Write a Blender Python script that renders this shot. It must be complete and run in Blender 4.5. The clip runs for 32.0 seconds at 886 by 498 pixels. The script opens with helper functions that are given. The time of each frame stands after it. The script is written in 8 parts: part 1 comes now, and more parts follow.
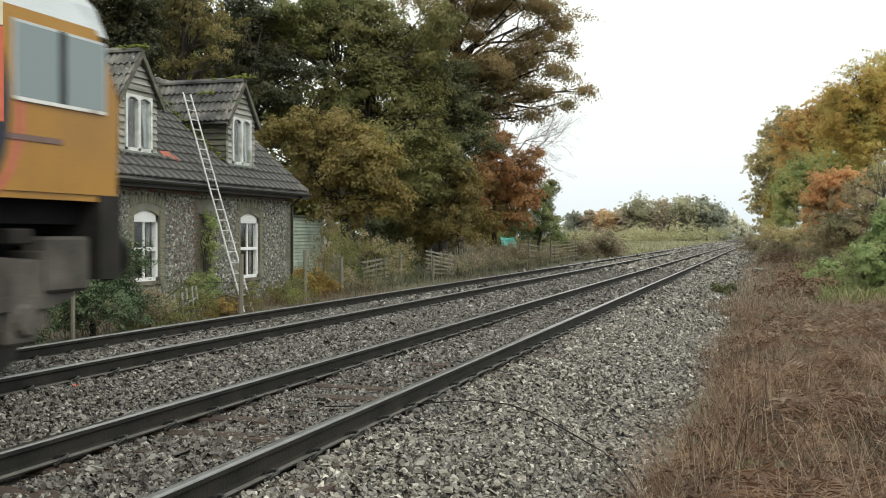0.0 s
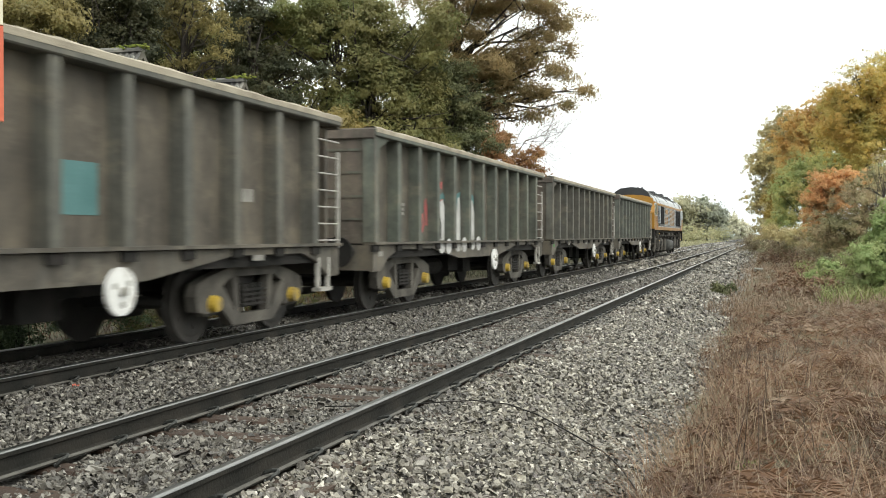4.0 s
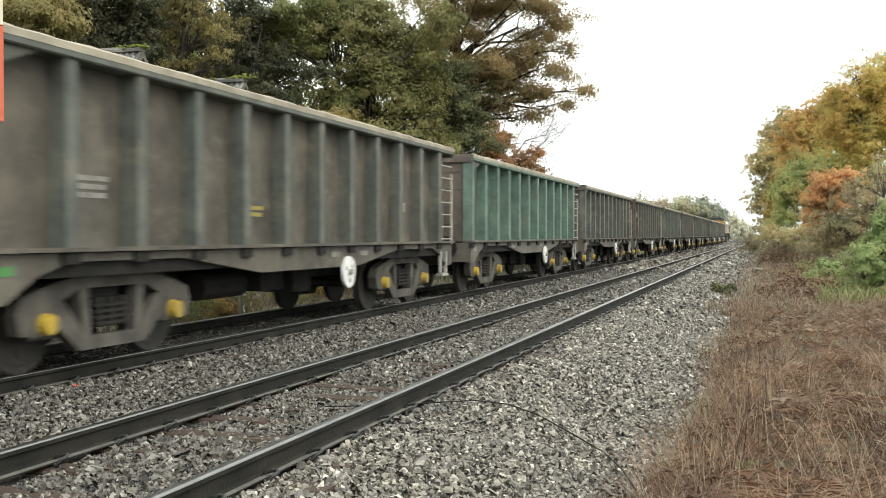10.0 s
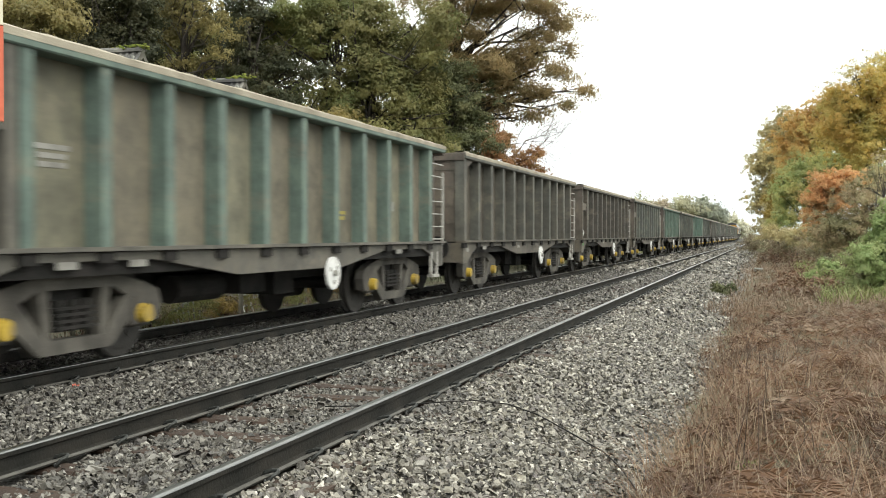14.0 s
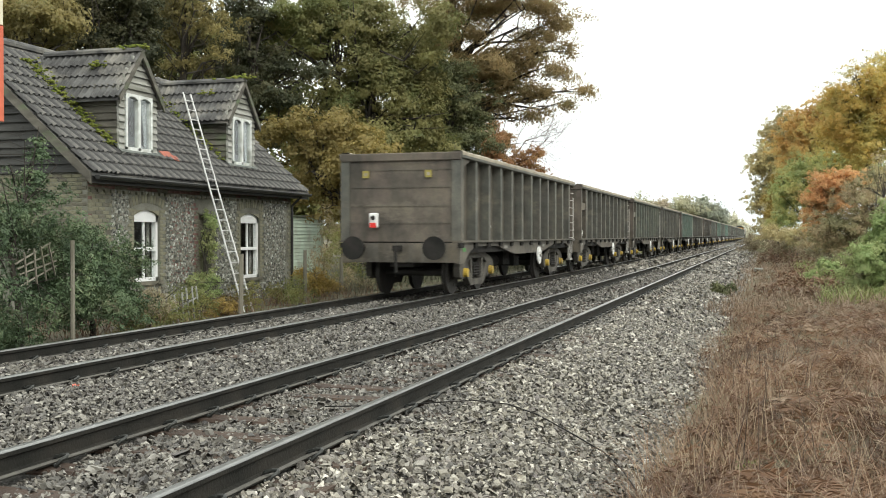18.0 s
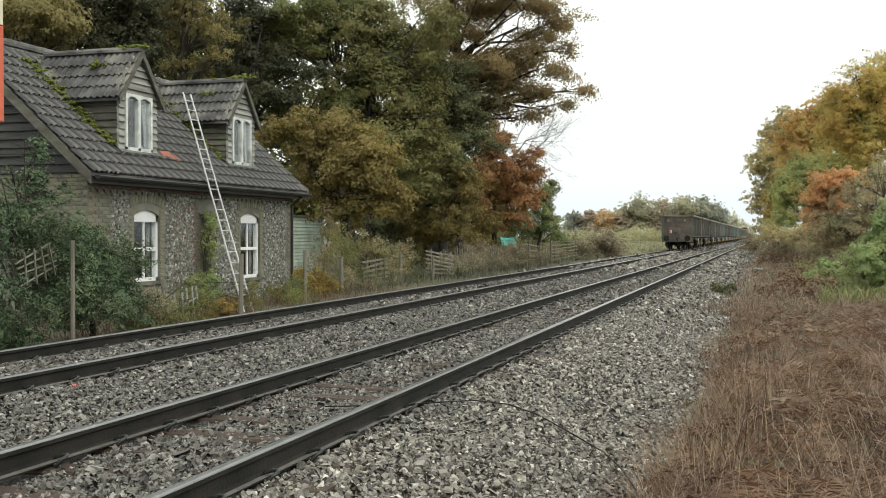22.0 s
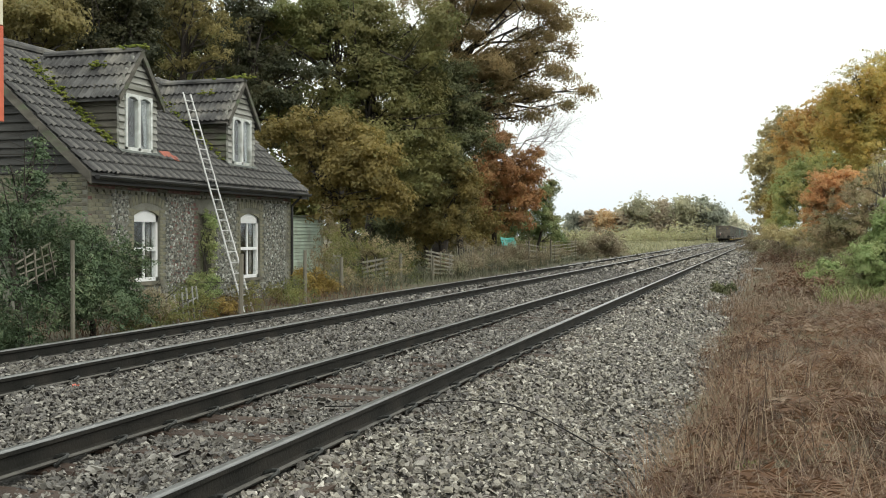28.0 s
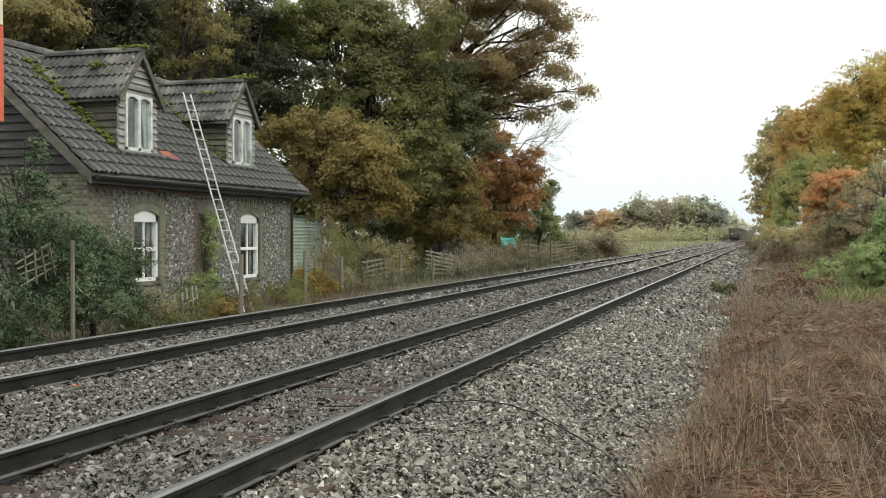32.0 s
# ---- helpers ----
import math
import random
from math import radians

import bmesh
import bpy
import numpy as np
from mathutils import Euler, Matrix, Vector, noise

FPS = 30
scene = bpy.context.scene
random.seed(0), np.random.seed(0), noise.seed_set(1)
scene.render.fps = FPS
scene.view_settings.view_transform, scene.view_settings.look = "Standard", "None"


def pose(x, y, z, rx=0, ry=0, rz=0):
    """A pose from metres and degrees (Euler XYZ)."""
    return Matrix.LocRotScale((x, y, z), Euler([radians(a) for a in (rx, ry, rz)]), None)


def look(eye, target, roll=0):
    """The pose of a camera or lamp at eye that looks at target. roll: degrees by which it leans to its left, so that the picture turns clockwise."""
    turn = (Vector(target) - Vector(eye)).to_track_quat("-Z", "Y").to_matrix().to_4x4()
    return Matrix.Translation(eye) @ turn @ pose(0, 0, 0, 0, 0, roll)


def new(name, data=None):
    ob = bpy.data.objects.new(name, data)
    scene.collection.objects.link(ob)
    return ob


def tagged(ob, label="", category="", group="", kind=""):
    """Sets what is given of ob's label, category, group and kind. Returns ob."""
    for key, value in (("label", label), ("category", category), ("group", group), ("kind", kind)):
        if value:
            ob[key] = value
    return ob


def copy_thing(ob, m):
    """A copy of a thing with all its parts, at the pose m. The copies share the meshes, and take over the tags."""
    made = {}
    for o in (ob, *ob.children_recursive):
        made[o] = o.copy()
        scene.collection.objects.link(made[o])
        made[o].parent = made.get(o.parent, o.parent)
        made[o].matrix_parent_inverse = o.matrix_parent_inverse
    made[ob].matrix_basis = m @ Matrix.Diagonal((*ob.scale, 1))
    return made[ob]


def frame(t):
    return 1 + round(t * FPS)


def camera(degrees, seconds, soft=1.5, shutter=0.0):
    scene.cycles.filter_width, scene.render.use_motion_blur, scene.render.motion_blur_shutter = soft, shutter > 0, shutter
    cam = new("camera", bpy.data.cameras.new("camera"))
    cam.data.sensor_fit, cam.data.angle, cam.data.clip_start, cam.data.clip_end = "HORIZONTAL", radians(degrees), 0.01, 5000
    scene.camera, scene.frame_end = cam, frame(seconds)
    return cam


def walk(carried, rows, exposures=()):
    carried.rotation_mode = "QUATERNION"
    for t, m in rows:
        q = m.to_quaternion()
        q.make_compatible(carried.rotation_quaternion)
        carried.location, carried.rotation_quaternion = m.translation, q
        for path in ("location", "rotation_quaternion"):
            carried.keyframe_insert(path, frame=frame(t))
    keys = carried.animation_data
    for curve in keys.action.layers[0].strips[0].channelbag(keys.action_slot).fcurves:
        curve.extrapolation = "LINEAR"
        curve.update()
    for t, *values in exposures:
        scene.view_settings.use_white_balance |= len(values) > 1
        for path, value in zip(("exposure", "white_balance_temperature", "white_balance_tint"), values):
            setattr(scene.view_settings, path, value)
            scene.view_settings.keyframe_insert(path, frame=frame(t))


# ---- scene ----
# x to the right of the line, y along the line, z up from the near track's rail tops
cam = camera(46.07, 32.0, soft=1.0, shutter=0.22)
EYE = pose(0, 0, 1.32, 90 - 0.755, 0, 17.214)
walk(cam, [(0, EYE), (32, EYE)], [(0, 0.03), (0.6, 0.05), (1.5, 0.18), (2.5, 0.35), (4, 0.47), (6, 0.53), (9, 0.54), (13, 0.54), (17, 0.5), (18, 0.46), (19.5, 0.28), (21, 0.14), (23, 0.07), (32, 0.07)])

# ---- light ----
world = bpy.data.worlds.new("overcast")
scene.world = world
world.use_nodes = True
wn = world.node_tree.nodes
wl = world.node_tree.links
sky = wn.new("ShaderNodeTexSky")
sky.sky_type, sky.sun_disc = "NISHITA", False
sky.sun_elevation, sky.sun_rotation = radians(44), radians(121)
sky.air_density, sky.dust_density = 1.0, 4.0
# cloud cover: brighter overhead, a little bluer and dimmer towards the horizon
where = wn.new("ShaderNodeTexCoord")
height = wn.new("ShaderNodeSeparateXYZ")
wl.new(where.outputs["Generated"], height.inputs[0])
tone = wn.new("ShaderNodeValToRGB")
tone.color_ramp.elements[0].position, tone.color_ramp.elements[0].color = 0.0, (0.52, 0.575, 0.6, 1)
tone.color_ramp.elements[1].position, tone.color_ramp.elements[1].color = 1.0, (0.94, 0.97, 0.91, 1)
mid = tone.color_ramp.elements.new(0.14)
mid.color = (0.69, 0.715, 0.68, 1)
low = tone.color_ramp.elements.new(0.05)
low.color = (0.6, 0.64, 0.64, 1)
wl.new(height.outputs[2], tone.inputs[0])
bright = wn.new("ShaderNodeMix")
bright.data_type, bright.blend_type = "RGBA", "MULTIPLY"
bright.inputs[0].default_value = 1.0
bright.inputs[7].default_value = (14.8, 14.8, 14.8, 1)
bright.clamp_result = False
wl.new(tone.outputs[0], bright.inputs[6])
cloud = wn.new("ShaderNodeMix")
cloud.data_type = "RGBA"
cloud.inputs[0].default_value = 0.93
wl.new(sky.outputs[0], cloud.inputs[6])
wl.new(bright.outputs[2], cloud.inputs[7])
back = wn["Background"]
back.inputs["Strength"].default_value = 0.112
wl.new(cloud.outputs[2], back.inputs["Color"])
sun = new("sun", bpy.data.lights.new("sun", "SUN"))
sun.data.energy, sun.data.angle, sun.data.color = 1.3, radians(35), (0.985, 0.975, 0.9)
sun.matrix_world = look((75, -45, 85), (0, 0, 0))

# ---- helpers ----
rng = np.random.default_rng(7)


def data_from(name, verts, faces, material=None, smooth=False):
    """A mesh from arrays of corners and of equal-sized faces."""
    verts, faces = np.asarray(verts, dtype=np.float32), np.asarray(faces, dtype=np.int32)
    me = bpy.data.meshes.new(name)
    me.vertices.add(len(verts))
    me.vertices.foreach_set("co", verts.ravel())
    k = faces.shape[1]
    me.loops.add(faces.size)
    me.loops.foreach_set("vertex_index", faces.ravel())
    me.polygons.add(len(faces))
    me.polygons.foreach_set("loop_start", np.arange(0, faces.size, k, dtype=np.int32))
    me.polygons.foreach_set("use_smooth", np.full(len(faces), smooth, dtype=bool))
    me.update(calc_edges=True)
    if material:
        me.materials.append(material)
    return me


def child(name, data, parent, label="", at=None):
    ob = new(name, data)
    ob.parent = parent
    if at is not None:
        ob.matrix_basis = at
    return tagged(ob, label) if label else ob


def part(name, bm, material, parent, label="", smooth=False):
    """Links a bmesh as one mesh object under a thing or a part."""
    me = bpy.data.meshes.new(name)
    bm.to_mesh(me)
    bm.free()
    me.materials.append(material)
    if smooth:
        me.polygons.foreach_set("use_smooth", np.ones(len(me.polygons), dtype=bool))
    return child(name, me, parent, label)


def thing(name, label, category, group="", kind="", m=None):
    ob = new(name)
    ob.empty_display_size = 0.2
    if m is not None:
        ob.matrix_basis = m
    return tagged(ob, label, category, group, kind)


def box(bm, x0, x1, y0, y1, z0, z1, bevel=0.0, m=None):
    vs = [bm.verts.new(Vector((x, y, z)) if m is None else m @ Vector((x, y, z)))
          for x in (x0, x1) for y in (y0, y1) for z in (z0, z1)]
    fs = [bm.faces.new([vs[i] for i in q]) for q in ((0, 1, 3, 2), (4, 6, 7, 5), (0, 4, 5, 1), (2, 3, 7, 6), (0, 2, 6, 4), (1, 5, 7, 3))]
    if bevel:
        es = {e for q in fs for e in q.edges}
        bmesh.ops.bevel(bm, geom=list(es), offset=bevel, segments=1, affect="EDGES")
    return bm


def boxed(*a, **k):
    return box(bmesh.new(), *a, **k)


def prism(bm, pts, axis, a0, a1):
    """A closed outline of 2D points swept along an axis: 'x' takes (y, z), 'y' takes (x, z), 'z' takes (x, y)."""
    def put(p, a):
        return Vector((a, p[0], p[1])) if axis == "x" else Vector((p[0], a, p[1])) if axis == "y" else Vector((p[0], p[1], a))
    r0 = [bm.verts.new(put(p, a0)) for p in pts]
    r1 = [bm.verts.new(put(p, a1)) for p in pts]
    n = len(pts)
    for i in range(n):
        bm.faces.new((r0[i], r0[(i + 1) % n], r1[(i + 1) % n], r1[i]))
    bm.faces.new(r0[::-1])
    bm.faces.new(r1)
    bmesh.ops.recalc_face_normals(bm, faces=bm.faces)
    return bm


def prismed(*a):
    return prism(bmesh.new(), *a)


def rod(bm, p0, p1, r0, r1=None, n=8):
    p0, p1 = Vector(p0), Vector(p1)
    r1 = r0 if r1 is None else r1
    q = (p1 - p0).to_track_quat("Z", "Y")
    rings = []
    for p, r in ((p0, r0), (p1, r1)):
        rings.append([bm.verts.new(p + q @ Vector((r * math.cos(a), r * math.sin(a), 0))) for a in (2 * math.pi * i / n for i in range(n))])
    for i in range(n):
        bm.faces.new((rings[0][i], rings[0][(i + 1) % n], rings[1][(i + 1) % n], rings[1][i]))
    bm.faces.new(rings[0][::-1])
    bm.faces.new(rings[1])
    return bm


def rodded(*a, **k):
    return rod(bmesh.new(), *a, **k)


def tube_arrays(path, radii, n=7):
    """A bent, tapering tube as arrays of corners and quads."""
    path = np.asarray(path, float)
    vs, fs = [], []
    for i, p in enumerate(path):
        d = path[min(i + 1, len(path) - 1)] - path[max(i - 1, 0)]
        d /= np.linalg.norm(d) + 1e-9
        u = np.cross(d, (0.3, 1, 0.2) if abs(d[2]) > 0.7 else (0, 0, 1))
        u /= np.linalg.norm(u) + 1e-9
        w = np.cross(d, u)
        a = np.arange(n) * 2 * np.pi / n
        vs.append(p + radii[i] * (np.cos(a)[:, None] * u + np.sin(a)[:, None] * w))
    for i in range(len(path) - 1):
        for j in range(n):
            fs.append((i * n + j, i * n + (j + 1) % n, (i + 1) * n + (j + 1) % n, (i + 1) * n + j))
    return np.concatenate(vs), np.array(fs)


def merge(pieces):
    vs, fs, k = [], [], 0
    for v, q in pieces:
        vs.append(v)
        fs.append(np.asarray(q) + k)
        k += len(v)
    return np.concatenate(vs), np.concatenate(fs)


# ---- materials ----
def nodes_of(name):
    m = bpy.data.materials.new(name)
    m.use_nodes = True
    return m, m.node_tree.nodes, m.node_tree.links, m.node_tree.nodes["Principled BSDF"]


def ramp(nd, stops, interp="LINEAR"):
    r = nd.new("ShaderNodeValToRGB")
    r.color_ramp.interpolation = interp
    el = r.color_ramp.elements
    el[0].position, el[0].color = stops[0][0], (*stops[0][1], 1)
    el[1].position, el[1].color = stops[-1][0], (*stops[-1][1], 1)
    for p, c in stops[1:-1]:
        e = el.new(p)
        e.color = (*c, 1)
    return r


def spread(colors):
    n = len(colors)
    return [(i / max(1, n - 1), c) for i, c in enumerate(colors)]


def mixed(nd, ln, a, b, fac, mode="MIX"):
    m = nd.new("ShaderNodeMix")
    m.data_type, m.blend_type = "RGBA", mode
    for sock, v in ((m.inputs[0], fac), (m.inputs[6], a), (m.inputs[7], b)):
        if hasattr(v, "links"):
            ln.new(v, sock)
        else:
            sock.default_value = v if not isinstance(v, tuple) else (*v, 1)
    return m.outputs[2]


def surface(name, colors, scale=3.0, rough=0.8, bump=0.3, fine=40.0, metal=0.0, stretch=(1, 1, 1), stain=None, island=False):
    """A surface with grain at two scales; stain: a colour that lies on it in patches."""
    m, nd, ln, bs = nodes_of(name)
    co = nd.new("ShaderNodeTexCoord")
    mp = nd.new("ShaderNodeMapping")
    mp.inputs["Scale"].default_value = stretch
    ln.new(co.outputs["Object"], mp.inputs[0])
    big, small = nd.new("ShaderNodeTexNoise"), nd.new("ShaderNodeTexNoise")
    big.inputs["Scale"].default_value, big.inputs["Detail"].default_value = scale, 5
    small.inputs["Scale"].default_value, small.inputs["Detail"].default_value = fine, 3
    ln.new(mp.outputs[0], big.inputs["Vector"])
    ln.new(mp.outputs[0], small.inputs["Vector"])
    r = ramp(nd, spread(colors))
    if island:
        g = nd.new("ShaderNodeNewGeometry")
        ln.new(g.outputs["Random Per Island"], r.inputs[0])
    else:
        k = nd.new("ShaderNodeMapRange")
        k.inputs[1].default_value, k.inputs[2].default_value = 0.3, 0.7
        ln.new(big.outputs[0], k.inputs[0])
        ln.new(k.outputs[0], r.inputs[0])
    col = mixed(nd, ln, r.outputs[0], small.outputs[0], 0.25, "OVERLAY")
    if stain:
        st = nd.new("ShaderNodeTexNoise")
        st.inputs["Scale"].default_value, st.inputs["Detail"].default_value = scale * 0.6, 6
        ln.new(mp.outputs[0], st.inputs["Vector"])
        sr = nd.new("ShaderNodeMapRange")
        sr.inputs[1].default_value, sr.inputs[2].default_value = 0.5, 0.68
        ln.new(st.outputs[0], sr.inputs[0])
        col = mixed(nd, ln, col, stain, sr.outputs[0])
    ln.new(col, bs.inputs["Base Color"])
    bs.inputs["Roughness"].default_value, bs.inputs["Metallic"].default_value = rough, metal
    if bump:
        b = nd.new("ShaderNodeBump")
        b.inputs["Strength"].default_value, b.inputs["Distance"].default_value = bump, 0.02
        ln.new(small.outputs[0], b.inputs["Height"])
        ln.new(b.outputs[0], bs.inputs["Normal"])
    return m


def leaf_material(name, colors, through_light=0.25, patch=1.1):
    """Leaf tints that change from spray to spray and a little from leaf to leaf."""
    m, nd, ln, bs = nodes_of(name)
    g = nd.new("ShaderNodeNewGeometry")
    co = nd.new("ShaderNodeTexCoord")
    big = nd.new("ShaderNodeTexNoise")
    big.inputs["Scale"].default_value, big.inputs["Detail"].default_value = patch, 2
    ln.new(co.outputs["Object"], big.inputs["Vector"])
    k = nd.new("ShaderNodeMapRange")
    k.inputs[1].default_value, k.inputs[2].default_value = 0.32, 0.68
    ln.new(big.outputs[0], k.inputs[0])
    mx0 = nd.new("ShaderNodeMath")
    mx0.operation = "MULTIPLY_ADD"
    mx0.inputs[1].default_value = 0.3
    ln.new(g.outputs["Random Per Island"], mx0.inputs[0])
    sc = nd.new("ShaderNodeMath")
    sc.operation = "MULTIPLY"
    sc.inputs[1].default_value = 0.7
    ln.new(k.outputs[0], sc.inputs[0])
    ln.new(sc.outputs[0], mx0.inputs[2])
    r = ramp(nd, spread(colors))
    ln.new(mx0.outputs[0], r.inputs[0])
    wide = nd.new("ShaderNodeTexNoise")
    wide.inputs["Scale"].default_value, wide.inputs["Detail"].default_value = patch * 0.35, 2
    ln.new(co.outputs["Object"], wide.inputs["Vector"])
    col = mixed(nd, ln, r.outputs[0], wide.outputs[0], 0.5, "OVERLAY")
    ln.new(col, bs.inputs["Base Color"])
    bs.inputs["Roughness"].default_value = 0.6
    tr = nd.new("ShaderNodeBsdfTranslucent")
    ln.new(col, tr.inputs["Color"])
    mx = nd.new("ShaderNodeMixShader")
    mx.inputs[0].default_value = through_light
    ln.new(bs.outputs[0], mx.inputs[1])
    ln.new(tr.outputs[0], mx.inputs[2])
    ln.new(mx.outputs[0], nd["Material Output"].inputs["Surface"])
    return m


def wagon_paint(name, dust=0.5):
    """Paint in the object's own colour under brown dust and rain streaks."""
    m, nd, ln, bs = nodes_of(name)
    oi = nd.new("ShaderNodeObjectInfo")
    co = nd.new("ShaderNodeTexCoord")
    off = nd.new("ShaderNodeVectorMath")
    off.operation = "ADD"
    ln.new(co.outputs["Object"], off.inputs[0])
    ln.new(oi.outputs["Color"], off.inputs[1])
    mp = nd.new("ShaderNodeMapping")
    mp.inputs["Scale"].default_value = (5, 5, 0.7)
    ln.new(off.outputs[0], mp.inputs[0])
    streak, cloudy, grit = (nd.new("ShaderNodeTexNoise") for _ in range(3))
    streak.inputs["Scale"].default_value, streak.inputs["Detail"].default_value = 1.2, 5
    cloudy.inputs["Scale"].default_value, cloudy.inputs["Detail"].default_value = 0.9, 6
    grit.inputs["Scale"].default_value, grit.inputs["Detail"].default_value = 60, 3
    ln.new(mp.outputs[0], streak.inputs["Vector"])
    ln.new(off.outputs[0], cloudy.inputs["Vector"])
    ln.new(co.outputs["Object"], grit.inputs["Vector"])
    k = nd.new("ShaderNodeMapRange")
    k.inputs[1].default_value, k.inputs[2].default_value = 0.38, 0.66
    k.inputs[3].default_value, k.inputs[4].default_value = dust * 0.7, dust * 1.5
    ln.new(streak.outputs[0], k.inputs[0])
    dirt = ramp(nd, [(0.3, (0.045, 0.039, 0.031)), (0.5, (0.08, 0.069, 0.054)), (0.72, (0.138, 0.12, 0.092))])
    ln.new(cloudy.outputs[0], dirt.inputs[0])
    amount = nd.new("ShaderNodeMath")
    amount.operation, amount.use_clamp = "MULTIPLY", True
    ln.new(k.outputs[0], amount.inputs[0])
    ln.new(oi.outputs["Alpha"], amount.inputs[1])
    col = mixed(nd, ln, oi.outputs["Color"], dirt.outputs[0], amount.outputs[0])
    col = mixed(nd, ln, col, grit.outputs[0], 0.2, "OVERLAY")
    patch = nd.new("ShaderNodeTexNoise")
    patch.inputs["Scale"].default_value, patch.inputs["Detail"].default_value, patch.inputs["Roughness"].default_value = 2.3, 8, 0.7
    ln.new(off.outputs[0], patch.inputs["Vector"])
    pr = ramp(nd, [(0.3, (0.24, 0.24, 0.24)), (0.5, (0.5, 0.5, 0.5)), (0.68, (0.76, 0.74, 0.69))])
    ln.new(patch.outputs[0], pr.inputs[0])
    col = mixed(nd, ln, col, pr.outputs[0], 0.85, "OVERLAY")
    scuff = nd.new("ShaderNodeTexNoise")
    scuff.inputs["Scale"].default_value, scuff.inputs["Detail"].default_value, scuff.inputs["Roughness"].default_value = 1.1, 9, 0.75
    wide = nd.new("ShaderNodeMapping")
    wide.inputs["Scale"].default_value, wide.inputs["Location"].default_value = (1, 1, 2.2), (7, 3, 5)
    ln.new(off.outputs[0], wide.inputs[0])
    ln.new(wide.outputs[0], scuff.inputs["Vector"])
    sr = ramp(nd, [(0.54, (0, 0, 0)), (0.66, (0.45, 0.45, 0.45))])
    ln.new(scuff.outputs[0], sr.inputs[0])
    pale = nd.new("ShaderNodeRGB")
    pale.outputs[0].default_value = (0.2, 0.172, 0.13, 1)
    col = mixed(nd, ln, col, pale.outputs[0], sr.outputs[0])
    ln.new(col, bs.inputs["Base Color"])
    bs.inputs["Roughness"].default_value = 0.7
    b = nd.new("ShaderNodeBump")
    b.inputs["Strength"].default_value, b.inputs["Distance"].default_value = 0.25, 0.02
    ln.new(cloudy.outputs[0], b.inputs["Height"])
    ln.new(b.outputs[0], bs.inputs["Normal"])
    return m


def glass_material(name, tint):
    m, nd, ln, bs = nodes_of(name)
    bs.inputs["Base Color"].default_value = (*tint, 1)
    bs.inputs["Roughness"].default_value = 0.06
    bs.inputs["IOR"].default_value = 1.5
    n = nd.new("ShaderNodeTexNoise")
    n.inputs["Scale"].default_value = 2.0
    b = nd.new("ShaderNodeBump")
    b.inputs["Strength"].default_value = 0.05
    ln.new(n.outputs[0], b.inputs["Height"])
    ln.new(b.outputs[0], bs.inputs["Normal"])
    return m


M = {}
# bed colour darkened to stand for shade in gaps between the stones
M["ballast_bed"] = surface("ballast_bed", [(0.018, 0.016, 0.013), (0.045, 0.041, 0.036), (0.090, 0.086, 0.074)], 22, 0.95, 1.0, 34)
M["stone"] = surface("stone", [(0.026, 0.023, 0.021), (0.185, 0.17, 0.138), (0.075, 0.068, 0.06), (0.36, 0.335, 0.275), (0.115, 0.1, 0.094), (0.24, 0.22, 0.175), (0.05, 0.045, 0.038), (0.57, 0.54, 0.47)], 5, 0.48, 0.4, 60, island=True)
M["stone_dark"] = surface("stone_dark", [(0.016, 0.014, 0.013), (0.131, 0.122, 0.104), (0.045, 0.041, 0.037), (0.225, 0.211, 0.18), (0.068, 0.06, 0.056), (0.167, 0.154, 0.128), (0.027, 0.024, 0.021), (0.387, 0.369, 0.324)], 5, 0.46, 0.4, 60, island=True)
M["rail_side"] = surface("rail_side", [(0.014, 0.014, 0.012), (0.022, 0.021, 0.018), (0.034, 0.03, 0.025)], 3, 0.7, 0.3, 50)
M["rail_top"] = surface("rail_top", [(0.216, 0.216, 0.209), (0.302, 0.302, 0.295)], 4, 0.3, 0.08, 60, metal=1.0)
M["rail_foot"] = surface("rail_foot", [(0.07, 0.066, 0.058), (0.12, 0.114, 0.1)], 5, 0.8, 0.3, 50)
M["sleeper"] = surface("sleeper", [(0.026, 0.017, 0.013), (0.046, 0.027, 0.017), (0.063, 0.043, 0.029)], 3, 0.85, 0.5, 45)
M["clip"] = surface("clip", [(0.03, 0.032, 0.03), (0.06, 0.062, 0.057)], 6, 0.5, 0.2, 60, metal=0.3)
M["soil"] = surface("soil", [(0.06, 0.05, 0.035), (0.09, 0.08, 0.045), (0.07, 0.09, 0.04)], 0.8, 0.95, 0.8, 9)
M["straw"] = leaf_material("straw", [(0.24, 0.17, 0.11), (0.33, 0.25, 0.165), (0.44, 0.35, 0.24)], 0.2, 2.5)
M["bracken"] = leaf_material("bracken", [(0.059, 0.03, 0.017), (0.113, 0.06, 0.032), (0.176, 0.097, 0.053), (0.253, 0.155, 0.089)], 0.2, 1.6)
# bracken for the far verge, paled so its colour carries distance haze
M["hazed_bracken"] = leaf_material("hazed_bracken", [(0.12, 0.078, 0.05), (0.19, 0.13, 0.085), (0.25, 0.18, 0.125), (0.32, 0.25, 0.18)], 0.25, 1.2)
M["bramble_leaf"] = leaf_material("bramble_leaf", [(0.21, 0.172, 0.115), (0.286, 0.229, 0.15), (0.325, 0.286, 0.184), (0.258, 0.286, 0.161)], 0.4)
M["pale_bracken"] = leaf_material("pale_bracken", [(0.171, 0.109, 0.073), (0.239, 0.167, 0.113), (0.342, 0.259, 0.186)], 0.2, 2.2)
M["weed"] = leaf_material("weed", [(0.051, 0.063, 0.03), (0.081, 0.091, 0.05), (0.127, 0.125, 0.077), (0.066, 0.071, 0.044)], 0.2)
